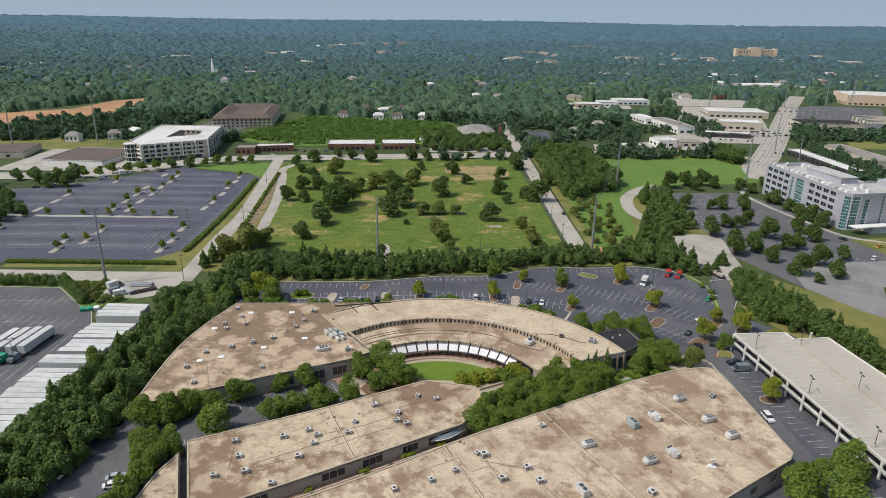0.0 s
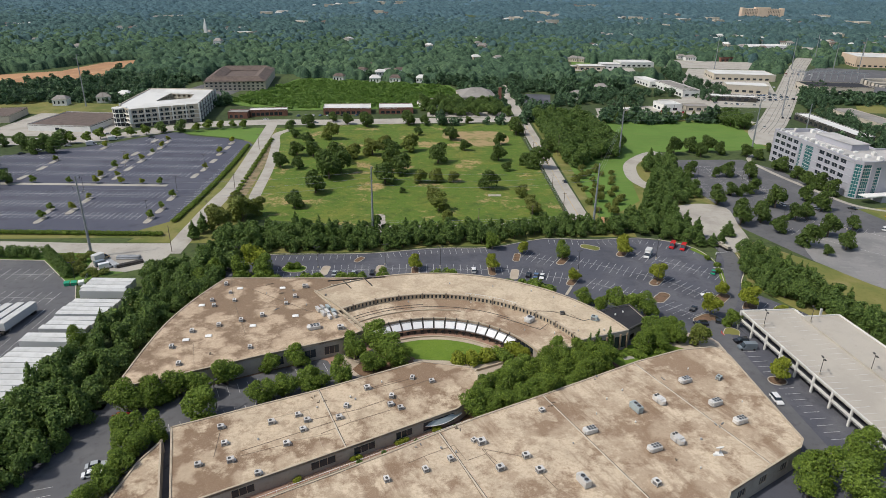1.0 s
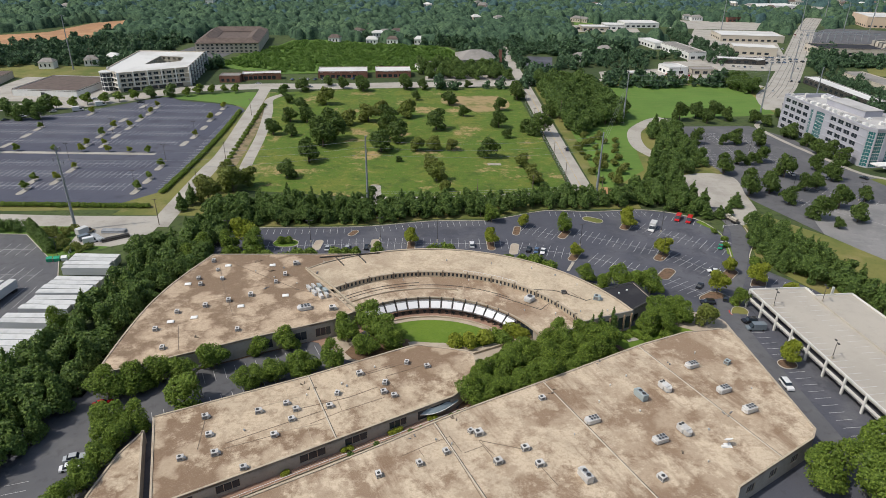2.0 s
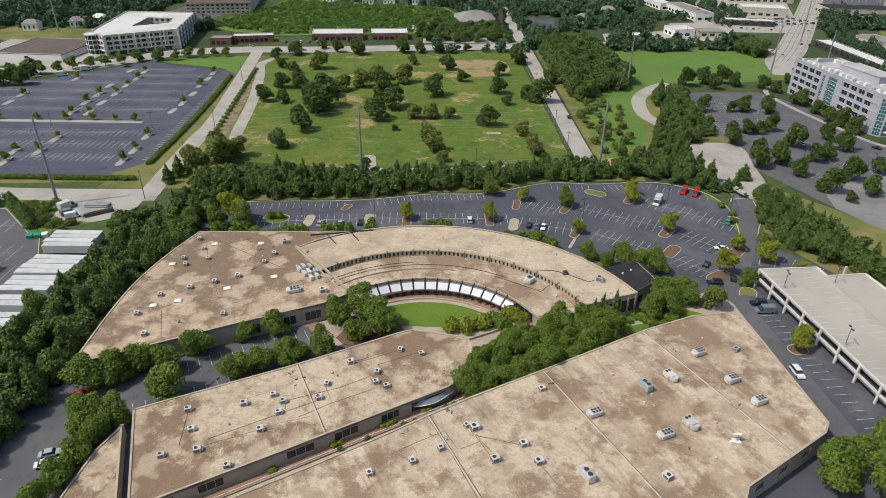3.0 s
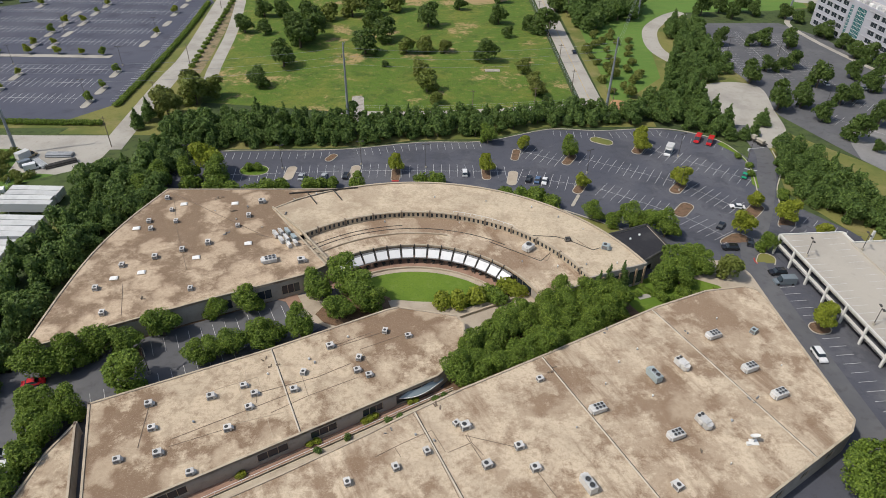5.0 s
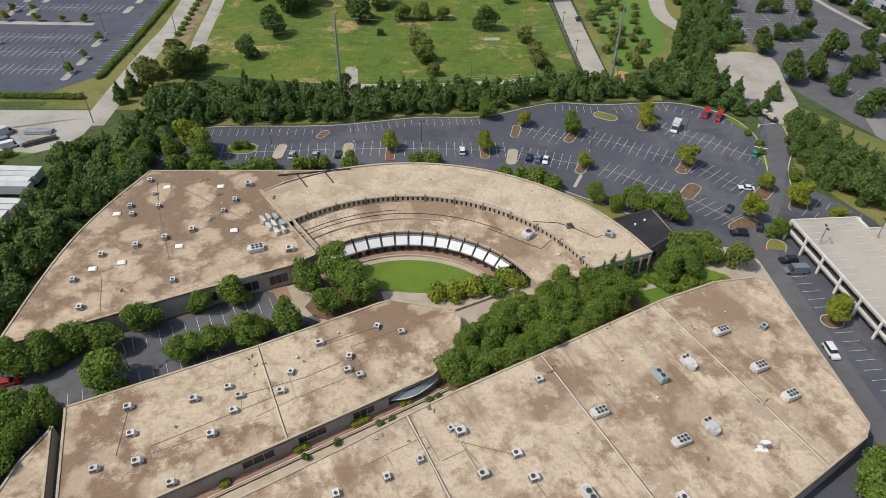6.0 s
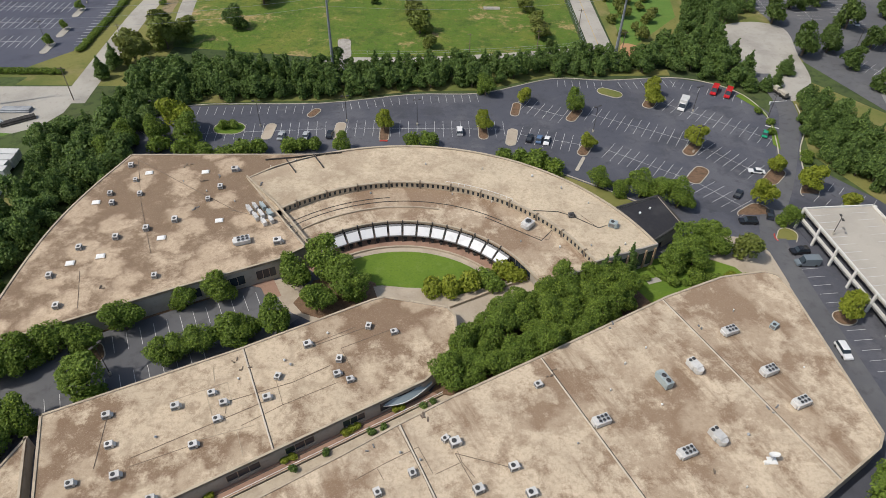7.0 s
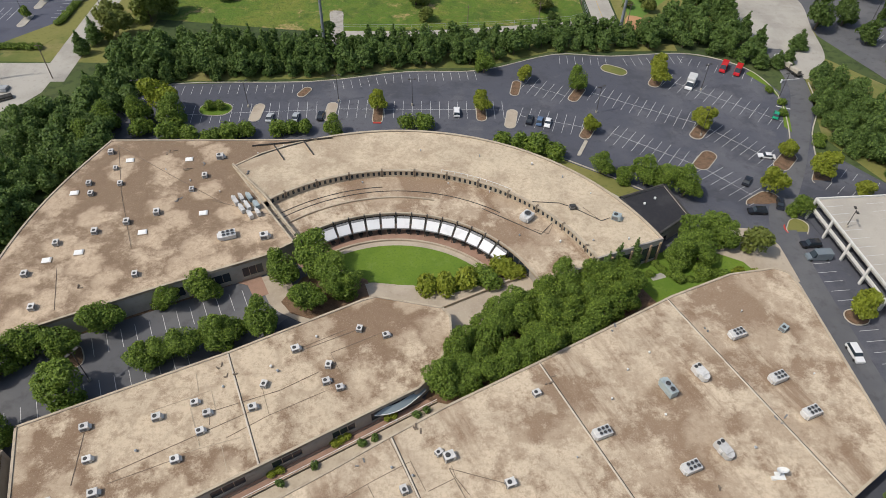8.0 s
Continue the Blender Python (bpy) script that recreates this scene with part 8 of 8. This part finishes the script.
# hedge between the lots and the lane
for _i in range(66):
    plant("bush", -124.5 + 0.035 * _i - 0.002 * _i * _i, 300 + _i * 2.3, 1.6, 1.6, group="clipped hedge by the access road")
for _i in range(34):
    plant("bush", -200 + _i * 2.3, 282.5, 1.6, 1.8, group="clipped hedge by the street")
for _i in range(20):
    plant("bush", -108 - 0.55 * _i, 345 + _i * 6.4, 1.6, 1.6, group="thin hedge between the lanes")
belt("yard_hedge", ["bush"], [(-330, 257.2), (-164, 255.4), (-162, 260.6), (-330, 261.4)], 2.6, 1.9, 2.5, 83, "tall clipped dark green hedge behind the yard", 1.5, 240, 0.14)
for _i in range(9):
    plant("dark", -159.5 + _i * 2.15, 256.8 - _i * 2.25, 1.9 + 0.35 * (_i % 3), 5.6 + 0.8 * (_i % 2), group="row of evergreens on the yard bank")
belt("bank_scrub", ["bush"], [(-156, 258.5), (-142, 257), (-140, 246), (-128, 241), (-131, 236), (-139, 238)], 3.2, 1.5, 2.4, 87, "rough green scrub on the yard bank", 1.1, 220, 0.15, "leaf_olive")
for _x, _y, _r in ((-243, 345, 4.6), (-250, 352, 4.8), (-247, 362, 4.4), (-256, 370, 4.8), (-262, 360, 5.0), (-238, 356, 4.0), (-270, 380, 5), (-285, 400, 5), (-275, 392, 4.6), (-263, 384, 4.4), (-256, 341, 4.6), (-248, 334, 4.2)):
    plant("belt", _x, _y, _r * 0.9, _r * 2.0, group="dark trees at the edge of the large car park")
W_BELT = [(-88, 246), (-80, 250), (-84, 234), (-80, 224), (-86.5, 205), (-88.5, 180), (-87.5, 152), (-88.5, 133), (-92, 118), (-94, 98), (-118, 98), (-116, 130), (-107, 150), (-102.5, 176), (-103, 196), (-101, 216), (-108, 232), (-108, 244)]
belt("western_tree_belt", ["broad", "broad", "broad", "pine"], W_BELT, 4.3, 3.2, 4.9, 3, "dense dark green tree belt between yard and warehouse", 2.1)
for _x, _y, _r in ((-84, 236, 3.8), (-86, 228, 3.6), (-106.0, 178.2, 3.7)):
    plant("broad", _x, _y, _r, 2.3 * _r, group="western tree belt")
N_BELT = [(-86, 251), (-74, 264), (-45, 266.5), (-24, 267.8), (2, 274.5), (24, 276), (46, 286.5), (66, 287), (84, 287.5), (84, 295), (66, 297), (40, 294.5), (10, 292), (-18, 286), (-32, 287), (-60, 283), (-90, 272), (-100, 256), (-92, 249)]
belt("northern_tree_line", ["pine", "broad", "broad"], N_BELT, 3.5, 2.4, 3.9, 7, "dense dark tree line behind the car park", 2.2, 700, 0.12)
NW_CLUMP = [(-92, 266), (-60, 275), (-30, 277), (-30, 281), (-62, 283), (-84, 284), (-97, 276)]
belt("corner_tree_clump", ["broad", "broad", "pine"], NW_CLUMP, 4.6, 3.2, 4.8, 9, "dense dark clump of trees at the lane corner", 2.1)
for _x, _y, _r in ((-100, 290, 5.5), (-93, 303, 6), (-98, 312, 5.5), (-88, 310, 4.5), (-105, 300, 4.5), (-106, 286, 3.0), (-108, 279, 2.6)):
    plant("field" if _r > 4 else "dark", _x, _y, _r, group="tree line behind the car park")
NE_GROVE = [(80, 290), (97, 290), (112, 279), (121, 284), (119, 305), (117, 325), (134, 340), (143, 348), (143, 372), (149, 420), (138, 428), (128, 398), (124, 372), (112, 342), (104, 318), (92, 306), (82, 303)]
belt("gate_grove", ["broad", "broad", "pine"], NE_GROVE, 4.5, 3.0, 4.4, 13, "dense dark grove of mixed trees by the gate", 2.0, 800, 0.11)
E_BELT = [(126.5, 257), (131, 267), (136, 270), (143, 250), (147, 228), (151.5, 208), (157, 178), (162, 135), (154, 132), (149, 172), (143.5, 203), (140, 214), (134, 218), (126, 230), (123.5, 243)]
belt("eastern_tree_belt", ["broad", "pine", "broad"], E_BELT, 3.2, 2.8, 4.1, 17, "dense dark tree belt behind the parking deck", 2.1)
for _x, _y, _r in ((116.8, 277.5, 3.0), (122.5, 277.5, 2.6), (127.5, 280.5, 2.6), (134.5, 290, 3.2), (118, 288, 3.0)):
    plant("dark", _x, _y, _r, _r * 2.2, group="dark cedars at the gate")
FIELD_A = [(-103, 474, 3.8), (-101, 512, 5.8), (-85, 533, 4.2), (-72, 523, 5.0), (-56, 515, 6.2), (-92, 459, 4.4), (-92, 425, 5.3), (-81, 423, 5.6), (-96, 396, 5.3), (-85, 394, 4.2), (-63, 409, 7.1), (-31, 432, 5.6), (-15, 488, 3.8), (-63, 374, 9.2), (-58, 387, 7.4), (-66, 347, 6.7), (-72, 322, 4.9), (-30, 366, 7.0)]
FIELD_B = [(-22, 386, 7.3), (-29, 402, 6.9), (-0, 411, 7.1), (9, 474, 5.7), (18, 444, 4.2), (43, 461, 5.2), (39, 418, 5.8), (42, 395, 3.4), (29, 358, 6.2), (-19, 349, 1.8), (62, 402, 7.7), (55, 409, 4.6), (58, 493, 7.2), (74, 444, 5.4), (-24, 523, 6.3), (-11, 523, 4.5), (24, 532, 3.2), (51, 308, 2.2)]
FIELD_OLIVE = [(-77, 472, 7.0), (-55, 421, 5.5), (-43, 428, 6.7), (-19, 440, 6.8), (-37, 446, 5.4), (-10, 368, 4.8), (-1, 370, 4.5), (9, 370, 3.9), (1, 320, 5.6), (-2, 337, 4.7), (5, 307, 3.2), (45, 343, 4.2), (48, 317, 4.5), (48, 329, 3.5)]
for _x, _y, _r in FIELD_A + FIELD_B:
    plant("oak", _x, _y, _r * 0.98, _r * 1.7, group="scattered meadow trees")
for _x, _y, _r in FIELD_OLIVE:
    plant("field", _x, _y, _r * 0.98, _r * 1.65, group="scattered meadow trees")
belt("street_copse", ["broad"], [(80, 440), (84, 400), (98, 420), (115, 428), (124, 445), (124, 480), (122, 540), (82, 552), (78, 500)], 6.2, 4.6, 6.4, 23, "dense green copse beyond the straight street", 1.9, 700, 0.12)
belt("street_scrub", ["bush", "broad"], [(80, 320), (90, 316), (100, 345), (106, 390), (100, 402), (86, 405), (79, 370)], 7.5, 2.0, 3.2, 29, "loose green scrub beside the straight street", 1.4, 500, 0.13, "leaf_olive")
for _i in range(14):
    plant("dark", 140 + _i * 7.4, 547 + _i * 1.1, 3.1, 7.5, group="row of trees behind the field")
fill("belt", [(232, 560), (246, 556), (250, 530), (240, 520), (232, 540)], 5, 4.4, 5.6, 31, "row of trees behind the field")
OFFICE_TREES = ([(151, 387, 4.9), (167, 387, 3.2), (174, 388, 4.6), (159, 440, 6.2), (172, 447, 5.6), (175, 434, 4.7), (185, 448, 5.7), (190, 441, 4.4), (207, 436, 5.6), (211, 429, 4.8), (228, 449, 4.2), (186, 384, 5.0), (175, 355, 4.6), (161, 350, 3.9), (167, 350, 3.6), (147, 335, 5.2), (147, 305, 6.2), (158, 308, 5.2), (176, 331, 6.3), (213, 401, 6.1), (211, 405, 3.8), (215, 385, 5.2), (213, 370, 5.4), (217, 366, 6.4), (217, 353, 6.2), (198, 343, 4.6)]
         + [(198, 327, 5.1), (177, 312, 4.5), (184, 315, 4.0), (161, 295, 4.2), (166, 278, 5.4), (181, 290, 5.7), (169, 268, 2.4), (181, 275, 4.2), (198, 299, 3.6), (203, 240, 4.4), (190, 250, 3.6), (214, 262, 4.0)])
for _x, _y, _r in OFFICE_TREES:
    plant("oak", _x, _y, _r * (0.9 if _x < 205 else 0.8), _r * (1.9 if _x < 205 else 1.45), group="trees of the office lot")
for _x, _y, _r in ((-149, 504, 3.1), (-157, 504, 2.7), (-165, 500, 3.1), (-174, 499, 3.5), (-180, 491, 3.1), (-191, 489, 4.6), (-204, 486, 4), (-212, 478, 3.5), (-221, 473, 3.1), (-229, 468, 3.4), (-238, 463, 3.8), (-243, 454, 3.5), (-252, 450, 3.8), (-257, 447, 5), (-261, 436, 5), (-249, 424, 5), (-260, 422, 5), (-270, 430, 5), (-280, 440, 4.5), (-292, 440, 4), (-300, 425, 4.5), (-112, 497, 4.0)):
    plant("street" if _r < 4 else "belt", _x, _y, _r, _r * 2.0, group="street trees")
_ri = random.Random(6)
for _x, _y in ((-191, 312), (-180, 313), (-181, 330), (-188, 300), (-137.5, 316), (-139.3, 335), (-137.4, 302), (-238, 403), (-193.5, 369), (-184.4, 371), (-194.6, 389), (-185.7, 407), (-195, 405), (-187, 441), (-187, 425), (-140.7, 390), (-143, 427), (-144, 457), (-189, 458), (-224, 439), (-236, 312), (-236, 330), (-205, 357), (-190, 357), (-176, 357), (-165, 357), (-155, 357), (-225, 357)):
    plant("young" if _ri.random() < 0.6 else "street", _x + _ri.uniform(-0.4, 0.4), _y + 2, _ri.uniform(1.3, 2.0), group="young trees of the large car park")
belt("hall_trees", ["broad"], [(-8, 560), (58, 566), (52, 596), (40, 612), (10, 612), (-18, 600)], 7, 4.5, 6, 37, "dark green trees round the grey hall", 1.9)


belt("thicket_mounds", ["bush"], [(-190, 612), (-184, 660), (-166, 700), (-150, 755), (-60, 735), (6, 718), (24, 650), (20, 612), (-60, 594), (-130, 584), (-160, 598)], 6.0, 3.0, 5.5, 51, "bright green vine mounds over a thicket", 0.5, 110, 0.20, "leaf_vine")
sheet("grass_lot", [(-420, 556), (-250, 540), (-240, 590), (-420, 610)], 0.04, M["grass"], "dry grass plot behind the low warehouses", "grass")
sheet("warehouse_lot", [(-330, 470), (-240, 470), (-235, 545), (-330, 552)], 0.045, M["concrete"], "pale paved yard round the low warehouse", "yard")
belt("store_trees", ["broad", "bush"], [(250, 690), (262, 640), (280, 660), (300, 690), (312, 720), (296, 760), (290, 860), (280, 860), (262, 770)], 7.5, 2.4, 4.2, 53, "mixed green trees and shrubs between the stores", 1.7, 240, 0.15, "leaf_hazed")
belt("highway_trees", ["broad"], [(330, 600), (350, 606), (430, 740), (412, 752), (372, 690)], 8, 3.0, 5.0, 57, "green trees on the highway bank", 1.9, 240, 0.15, "leaf_hazed")
belt("plot_trees", ["broad"], [(150, 612), (186, 612), (200, 660), (236, 672), (236, 690), (200, 700), (150, 650)], 8.0, 3.0, 5.0, 59, "green trees round the workshops", 1.9, 240, 0.15, "leaf_hazed")
belt("rail_trees", ["broad", "bush"], [(322, 470), (345, 500), (350, 570), (338, 600), (326, 560)], 7, 2.5, 4.5, 61, "green trees and scrub behind the long shed", 1.6, 240, 0.15, "leaf_hazed")
_rc = random.Random(71)
for _a, _b, _n in (((300, 684), (356, 690), 12), ((306, 766), (340, 776), 9), ((330, 750), (372, 742), 10), ((262, 640), (300, 628), 8), ((196, 592), (228, 588), 7), ((258, 690), (266, 736), 8), ((-236, 500), (-232, 540), 7), ((-120, 552), (-60, 560), 10), ((160, 868), (210, 872), 8), ((400, 860), (470, 850), 10)):
    for _i in range(_n):
        if _rc.random() < 0.8:
            _k = (_i + 0.5) / _n
            car(_a[0] + (_b[0] - _a[0]) * _k, _a[1] + (_b[1] - _a[1]) * _k, 80 + _rc.uniform(-4, 4), _rc.choice(("white", "silver", "black", "grey", "red", "blue", "white")))
# ---- woods to the horizon ----
def inside_np(x, y, poly):
    hit = np.zeros(len(x), bool)
    for (x0, y0), (x1, y1) in zip(poly, poly[1:] + poly[:1]):
        if y0 != y1:
            hit ^= ((y0 > y) != (y1 > y)) & (x < (x1 - x0) * (y - y0) / (y1 - y0) + x0)
    return hit


CLEAR = ([[(-700, 436), (-262, 436), (-225, 460), (-185, 492), (-140, 508), (75, 530), (262, 545), (262, 420), (420, 400), (420, 80), (-700, 80)], [(-262, 480), (60, 535), (75, 555), (66, 590), (-10, 586), (-180, 575), (-262, 612)], [(-262, 610), (-170, 610), (-160, 800), (-262, 810)], [(-262, 430), (-90, 430), (-90, 575), (-262, 575)], [(-430, 432), (-240, 432), (-240, 590), (-300, 600), (-430, 580)], [(-170, 570), (-170, 768), (-120, 775), (-60, 750), (14, 732), (34, 655), (30, 560), (-60, 540)]]
         + [[(-700, 640), (-446, 645), (-410, 700), (-366, 745), (-360, 860), (-400, 930), (-440, 890), (-500, 765), (-700, 755)], [(-330, 480), (-245, 480), (-245, 545), (-330, 545)], [(-385, 520), (-330, 520), (-330, 570), (-385, 570)], [(76, 600), (104, 600), (115, 682), (86, 684)], [(63, 560), (74, 560), (73, 745), (63, 745)], [(12, 615), (58, 615), (58, 665), (12, 665)], [(232, 580), (330, 612), (350, 690), (430, 880), (330, 905), (240, 760), (225, 640)]]
         + [[(236, 470), (300, 470), (300, 560), (420, 766), (500, 900), (580, 1050), (545, 1060), (460, 912), (380, 770), (300, 640), (240, 540)], [(255, 470), (440, 470), (470, 620), (340, 640)], [(390, 690), (480, 680), (620, 880), (720, 920), (720, 1000), (600, 1000), (440, 850)], [(136, 572), (262, 556), (262, 640), (240, 668), (214, 664), (198, 626), (140, 606)], [(296, 905), (420, 890), (470, 980), (330, 1000)], [(480, 1120), (640, 1100), (700, 1220), (520, 1240)]]
         + [[(600, 1030), (760, 1010), (800, 1090), (640, 1110)], [(158, 800), (300, 800), (300, 940), (160, 935)], [(150, 785), (200, 785), (205, 818), (150, 818)], [(-190, 585), (-60, 590), (40, 618), (36, 664), (-70, 650), (-190, 635)], [(280, 690), (312, 640), (440, 880), (300, 880)], [(480, 700), (560, 700), (560, 790), (490, 790)]])


def woods(name, y0, y1, half, gap, r0, r1, n, size, seed, material, label, sink=0.15):
    rng = np.random.default_rng(seed)
    x0, x1 = -half * y1 - 60, half * y1 + 60
    gx, gy = np.meshgrid(np.arange(x0, x1, gap), np.arange(y0, y1, gap))
    x = gx.ravel() + rng.uniform(-0.45, 0.45, gx.size) * gap
    y = gy.ravel() + rng.uniform(-0.45, 0.45, gx.size) * gap
    ok = (np.abs(x) < half * y + 60)
    for poly in CLEAR:
        ok &= ~inside_np(x, y, poly)
    for hx, hy in HOUSES:
        ok &= ((x - hx) / 14) ** 2 + ((y - hy + 11) / 24) ** 2 > 1
    open_ground = np.array([noise.noise((a * 0.006, b * 0.004, 3.0)) for a, b in zip(x, y)])
    ok &= open_ground < 0.42
    x, y = x[ok], y[ok]
    kinds = [crown_arrays(seed + k, "broad", n, size, 0.55, 1, 6) for k in range(7)]
    VV, FF, base = [], [], 0
    for i in range(len(x)):
        V, F = kinds[rng.integers(7)]
        r = r0 * 0.7 + (r1 * 1.1 - r0 * 0.7) * rng.random() ** 1.3
        h = r * rng.uniform(1.3, 2.4)
        a = rng.uniform(0, 6.28)
        c, s = math.cos(a) * r, math.sin(a) * r
        z = rise(x[i], y[i]) - sink * h
        VV.append(np.stack([V[:, 0] * c - V[:, 1] * s + x[i], V[:, 0] * s + V[:, 1] * c + y[i], V[:, 2] * h + z], 1))
        FF.append(F + base)
        base += len(V)
    me = fast_mesh(name, np.concatenate(VV), np.concatenate(FF), material)
    return tagged(new(name, me), label, "woods", kind="stuff")


woods("near_woods", 440, 770, 0.76, 8.4, 4.0, 6.6, 130, 0.22, 41, M["leaf_hazed"], "dense mixed green woods with rounded crowns")


def woods_mat(name, dark, mid, light, tree, grain):
    """Closed woodland seen from above: colour shifts from stand to stand and tree to tree, with a leafy grain."""
    return surface(name, mid, [(light, tree * 0.12, 0.45, 0.68, 0.7), (dark, tree, 0.50, 0.62, 0.75), (light, tree * 1.7, 0.55, 0.66, 0.7), (dark, grain, 0.50, 0.64, 0.85), (light, grain * 0.7, 0.58, 0.70, 0.6)], 0.95, spec=0.1, detail=3.0)


def wide_canopy():
    """The woods from the middle distance to the horizon: domed crowns that close over the land, broken by gaps and by
    clearings cut so that houses show to the camera.
    """
    rng = np.random.default_rng(45)
    Y = [735.0]
    while Y[-1] < 4930:
        Y.append(Y[-1] + 1.2 + 0.0034 * (Y[-1] - 400) * (1 if Y[-1] < 2500 else 1.7))
    Y = np.array(Y)
    U = np.linspace(-0.745, 0.745, 640)
    du = U[1] - U[0]
    tall = np.zeros((len(Y), len(U)))
    owner = np.full(tall.shape, -1, np.int32)
    X = Y[:, None] * (U[None, :] + rng.uniform(-0.3, 0.3, tall.shape) * du)
    YY = Y[:, None] + rng.uniform(-0.3, 0.3, tall.shape) * np.gradient(Y)[:, None]
    haze_step, count = [], 0
    for y0, y1, gap in ((745, 1100, 9.2), (1100, 1600, 10.5), (1600, 2300, 14), (2300, 3300, 22), (3300, 4900, 36)):
        gx, gy = np.meshgrid(np.arange(-0.74 * y1, 0.74 * y1, gap), np.arange(y0, y1, gap))
        tx = gx.ravel() + rng.uniform(-0.5, 0.5, gx.size) * gap
        ty = gy.ravel() + rng.uniform(-0.5, 0.5, gx.size) * gap
        ok = np.abs(tx) < 0.742 * ty
        for poly in CLEAR:
            ok &= ~inside_np(tx, ty, poly)
        # Trees on the camera's side of each house are left out so it shows.
        for hx, hy in HOUSES:
            ok &= ((tx - hx) / (9 + 0.006 * hy)) ** 2 + ((ty - hy + 0.026 * hy - 6) / (0.028 * hy + 4)) ** 2 > 1
        open_land = np.array([noise.noise((a * 0.006, b * 0.004, 3.0)) for a, b in zip(tx, ty)])
        ok &= open_land < 0.50
        for x, y in zip(tx[ok], ty[ok]):
            r = gap * rng.uniform(0.45, 0.95)
            h = 5.5 + 9 * rng.random()
            p, q = rng.uniform(0, 6.28, 2)
            j0, j1 = np.searchsorted(Y, (y - r * 1.2, y + r * 1.2))
            i0, i1 = int((( x - r * 1.2) / y - U[0]) / du), int(((x + r * 1.2) / y - U[0]) / du) + 2
            j0, i0 = max(j0 - 1, 0), max(i0, 0)
            dx, dy = X[j0:j1 + 1, i0:i1] - x, YY[j0:j1 + 1, i0:i1] - y
            a = np.arctan2(dy, dx)
            d2 = (dx * dx + dy * dy) / (r * (1 + 0.16 * np.sin(3 * a + p) + 0.12 * np.sin(5 * a + q))) ** 2
            z = h * (0.30 + 0.70 * np.sqrt(np.clip(1 - d2, 0, 1)))
            block, own = tall[j0:j1 + 1, i0:i1], owner[j0:j1 + 1, i0:i1]
            hit = (d2 < 1) & (z > block)
            block[hit] = z[hit]
            own[hit] = count
            # Distance picks how much haze is painted into a tree's colour.
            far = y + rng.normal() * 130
            haze_step.append(0 if far < 1150 else 1 if far < 1750 else 2 if far < 2700 else 3)
            count += 1
    lift = np.vectorize(rise)(X, YY)
    grow = np.clip(Y / 1000, 0.8, 2.2)[:, None]
    Z = lift + tall + np.where(tall > 0, rng.normal(size=tall.shape) * 0.55 * grow, -0.1)
    V = np.stack([X, YY, Z], 2).reshape(-1, 3)
    w = len(U)
    idx = np.arange(len(Y) * w).reshape(len(Y), w)
    F = np.stack([idx[:-1, :-1], idx[:-1, 1:], idx[1:, 1:], idx[1:, :-1]], 2).reshape(-1, 4)
    top = owner.reshape(-1)[F].max(1)
    haze_step = np.array(haze_step)
    # Each farther zone is coloured bluer and paler to stand in for haze.
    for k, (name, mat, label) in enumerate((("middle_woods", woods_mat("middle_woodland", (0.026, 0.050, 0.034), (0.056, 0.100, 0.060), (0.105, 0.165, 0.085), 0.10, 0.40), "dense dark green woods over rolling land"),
                                            ("far_woods", woods_mat("far_woodland_haze_tint", (0.032, 0.062, 0.066), (0.055, 0.102, 0.100), (0.088, 0.146, 0.128), 0.075, 0.28), "distant dark woods, tinted blue-green for haze"),
                                            ("remote_woods", woods_mat("remote_woodland_haze_tint", (0.046, 0.088, 0.108), (0.066, 0.120, 0.140), (0.090, 0.150, 0.165), 0.045, 0.14), "remote woods, tinted blue-green for haze"),
                                            ("horizon_woods", woods_mat("horizon_woodland_haze_tint", (0.062, 0.118, 0.156), (0.078, 0.142, 0.182), (0.096, 0.165, 0.205), 0.012, 0.05), "wooded hills at the horizon, tinted blue for haze"))):
        part_f = F[(top >= 0) & (haze_step[top] == k)]
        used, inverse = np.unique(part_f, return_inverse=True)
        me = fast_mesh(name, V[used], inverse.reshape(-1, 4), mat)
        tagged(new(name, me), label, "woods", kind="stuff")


wide_canopy()


def sky_backdrop():
    g = Geo()
    n = 64
    for i in range(n + 1):
        a = radians(44 + 92 * i / n)
        for z in (40, 110, 190, 300, 460):
            r = 4960
            g.v.append((r * math.cos(a), r * math.sin(a), z))
    for i in range(n):
        for k in range(4):
            g.f.append((i * 5 + k, i * 5 + 5 + k, i * 5 + 6 + k, i * 5 + 1 + k))
    m = bpy.data.materials.new("pale_sky")
    m.use_nodes = True
    nn, ll = m.node_tree.nodes, m.node_tree.links
    nn.remove(nn["Principled BSDF"])
    e = nn.new("ShaderNodeEmission")
    sep = nn.new("ShaderNodeSeparateXYZ")
    ll.new(nn.new("ShaderNodeNewGeometry").outputs["Position"], sep.inputs[0])
    r = nn.new("ShaderNodeMapRange")
    r.inputs["From Min"].default_value, r.inputs["From Max"].default_value = 80, 420
    ll.new(sep.outputs["Z"], r.inputs["Value"])
    c = mix_col(nn, ll, r.outputs[0], (0.34, 0.44, 0.54), (0.315, 0.41, 0.52))
    ll.new(c, e.inputs["Color"])
    ll.new(e.outputs[0], nn["Material Output"].inputs["Surface"])
    me = bpy.data.meshes.new("sky_backdrop")
    me.from_pydata(g.v, [], g.f)
    me.materials.append(m)
    return tagged(new("sky_backdrop", me), "pale hazy sky over the horizon", "sky", kind="structure")


sky_backdrop()
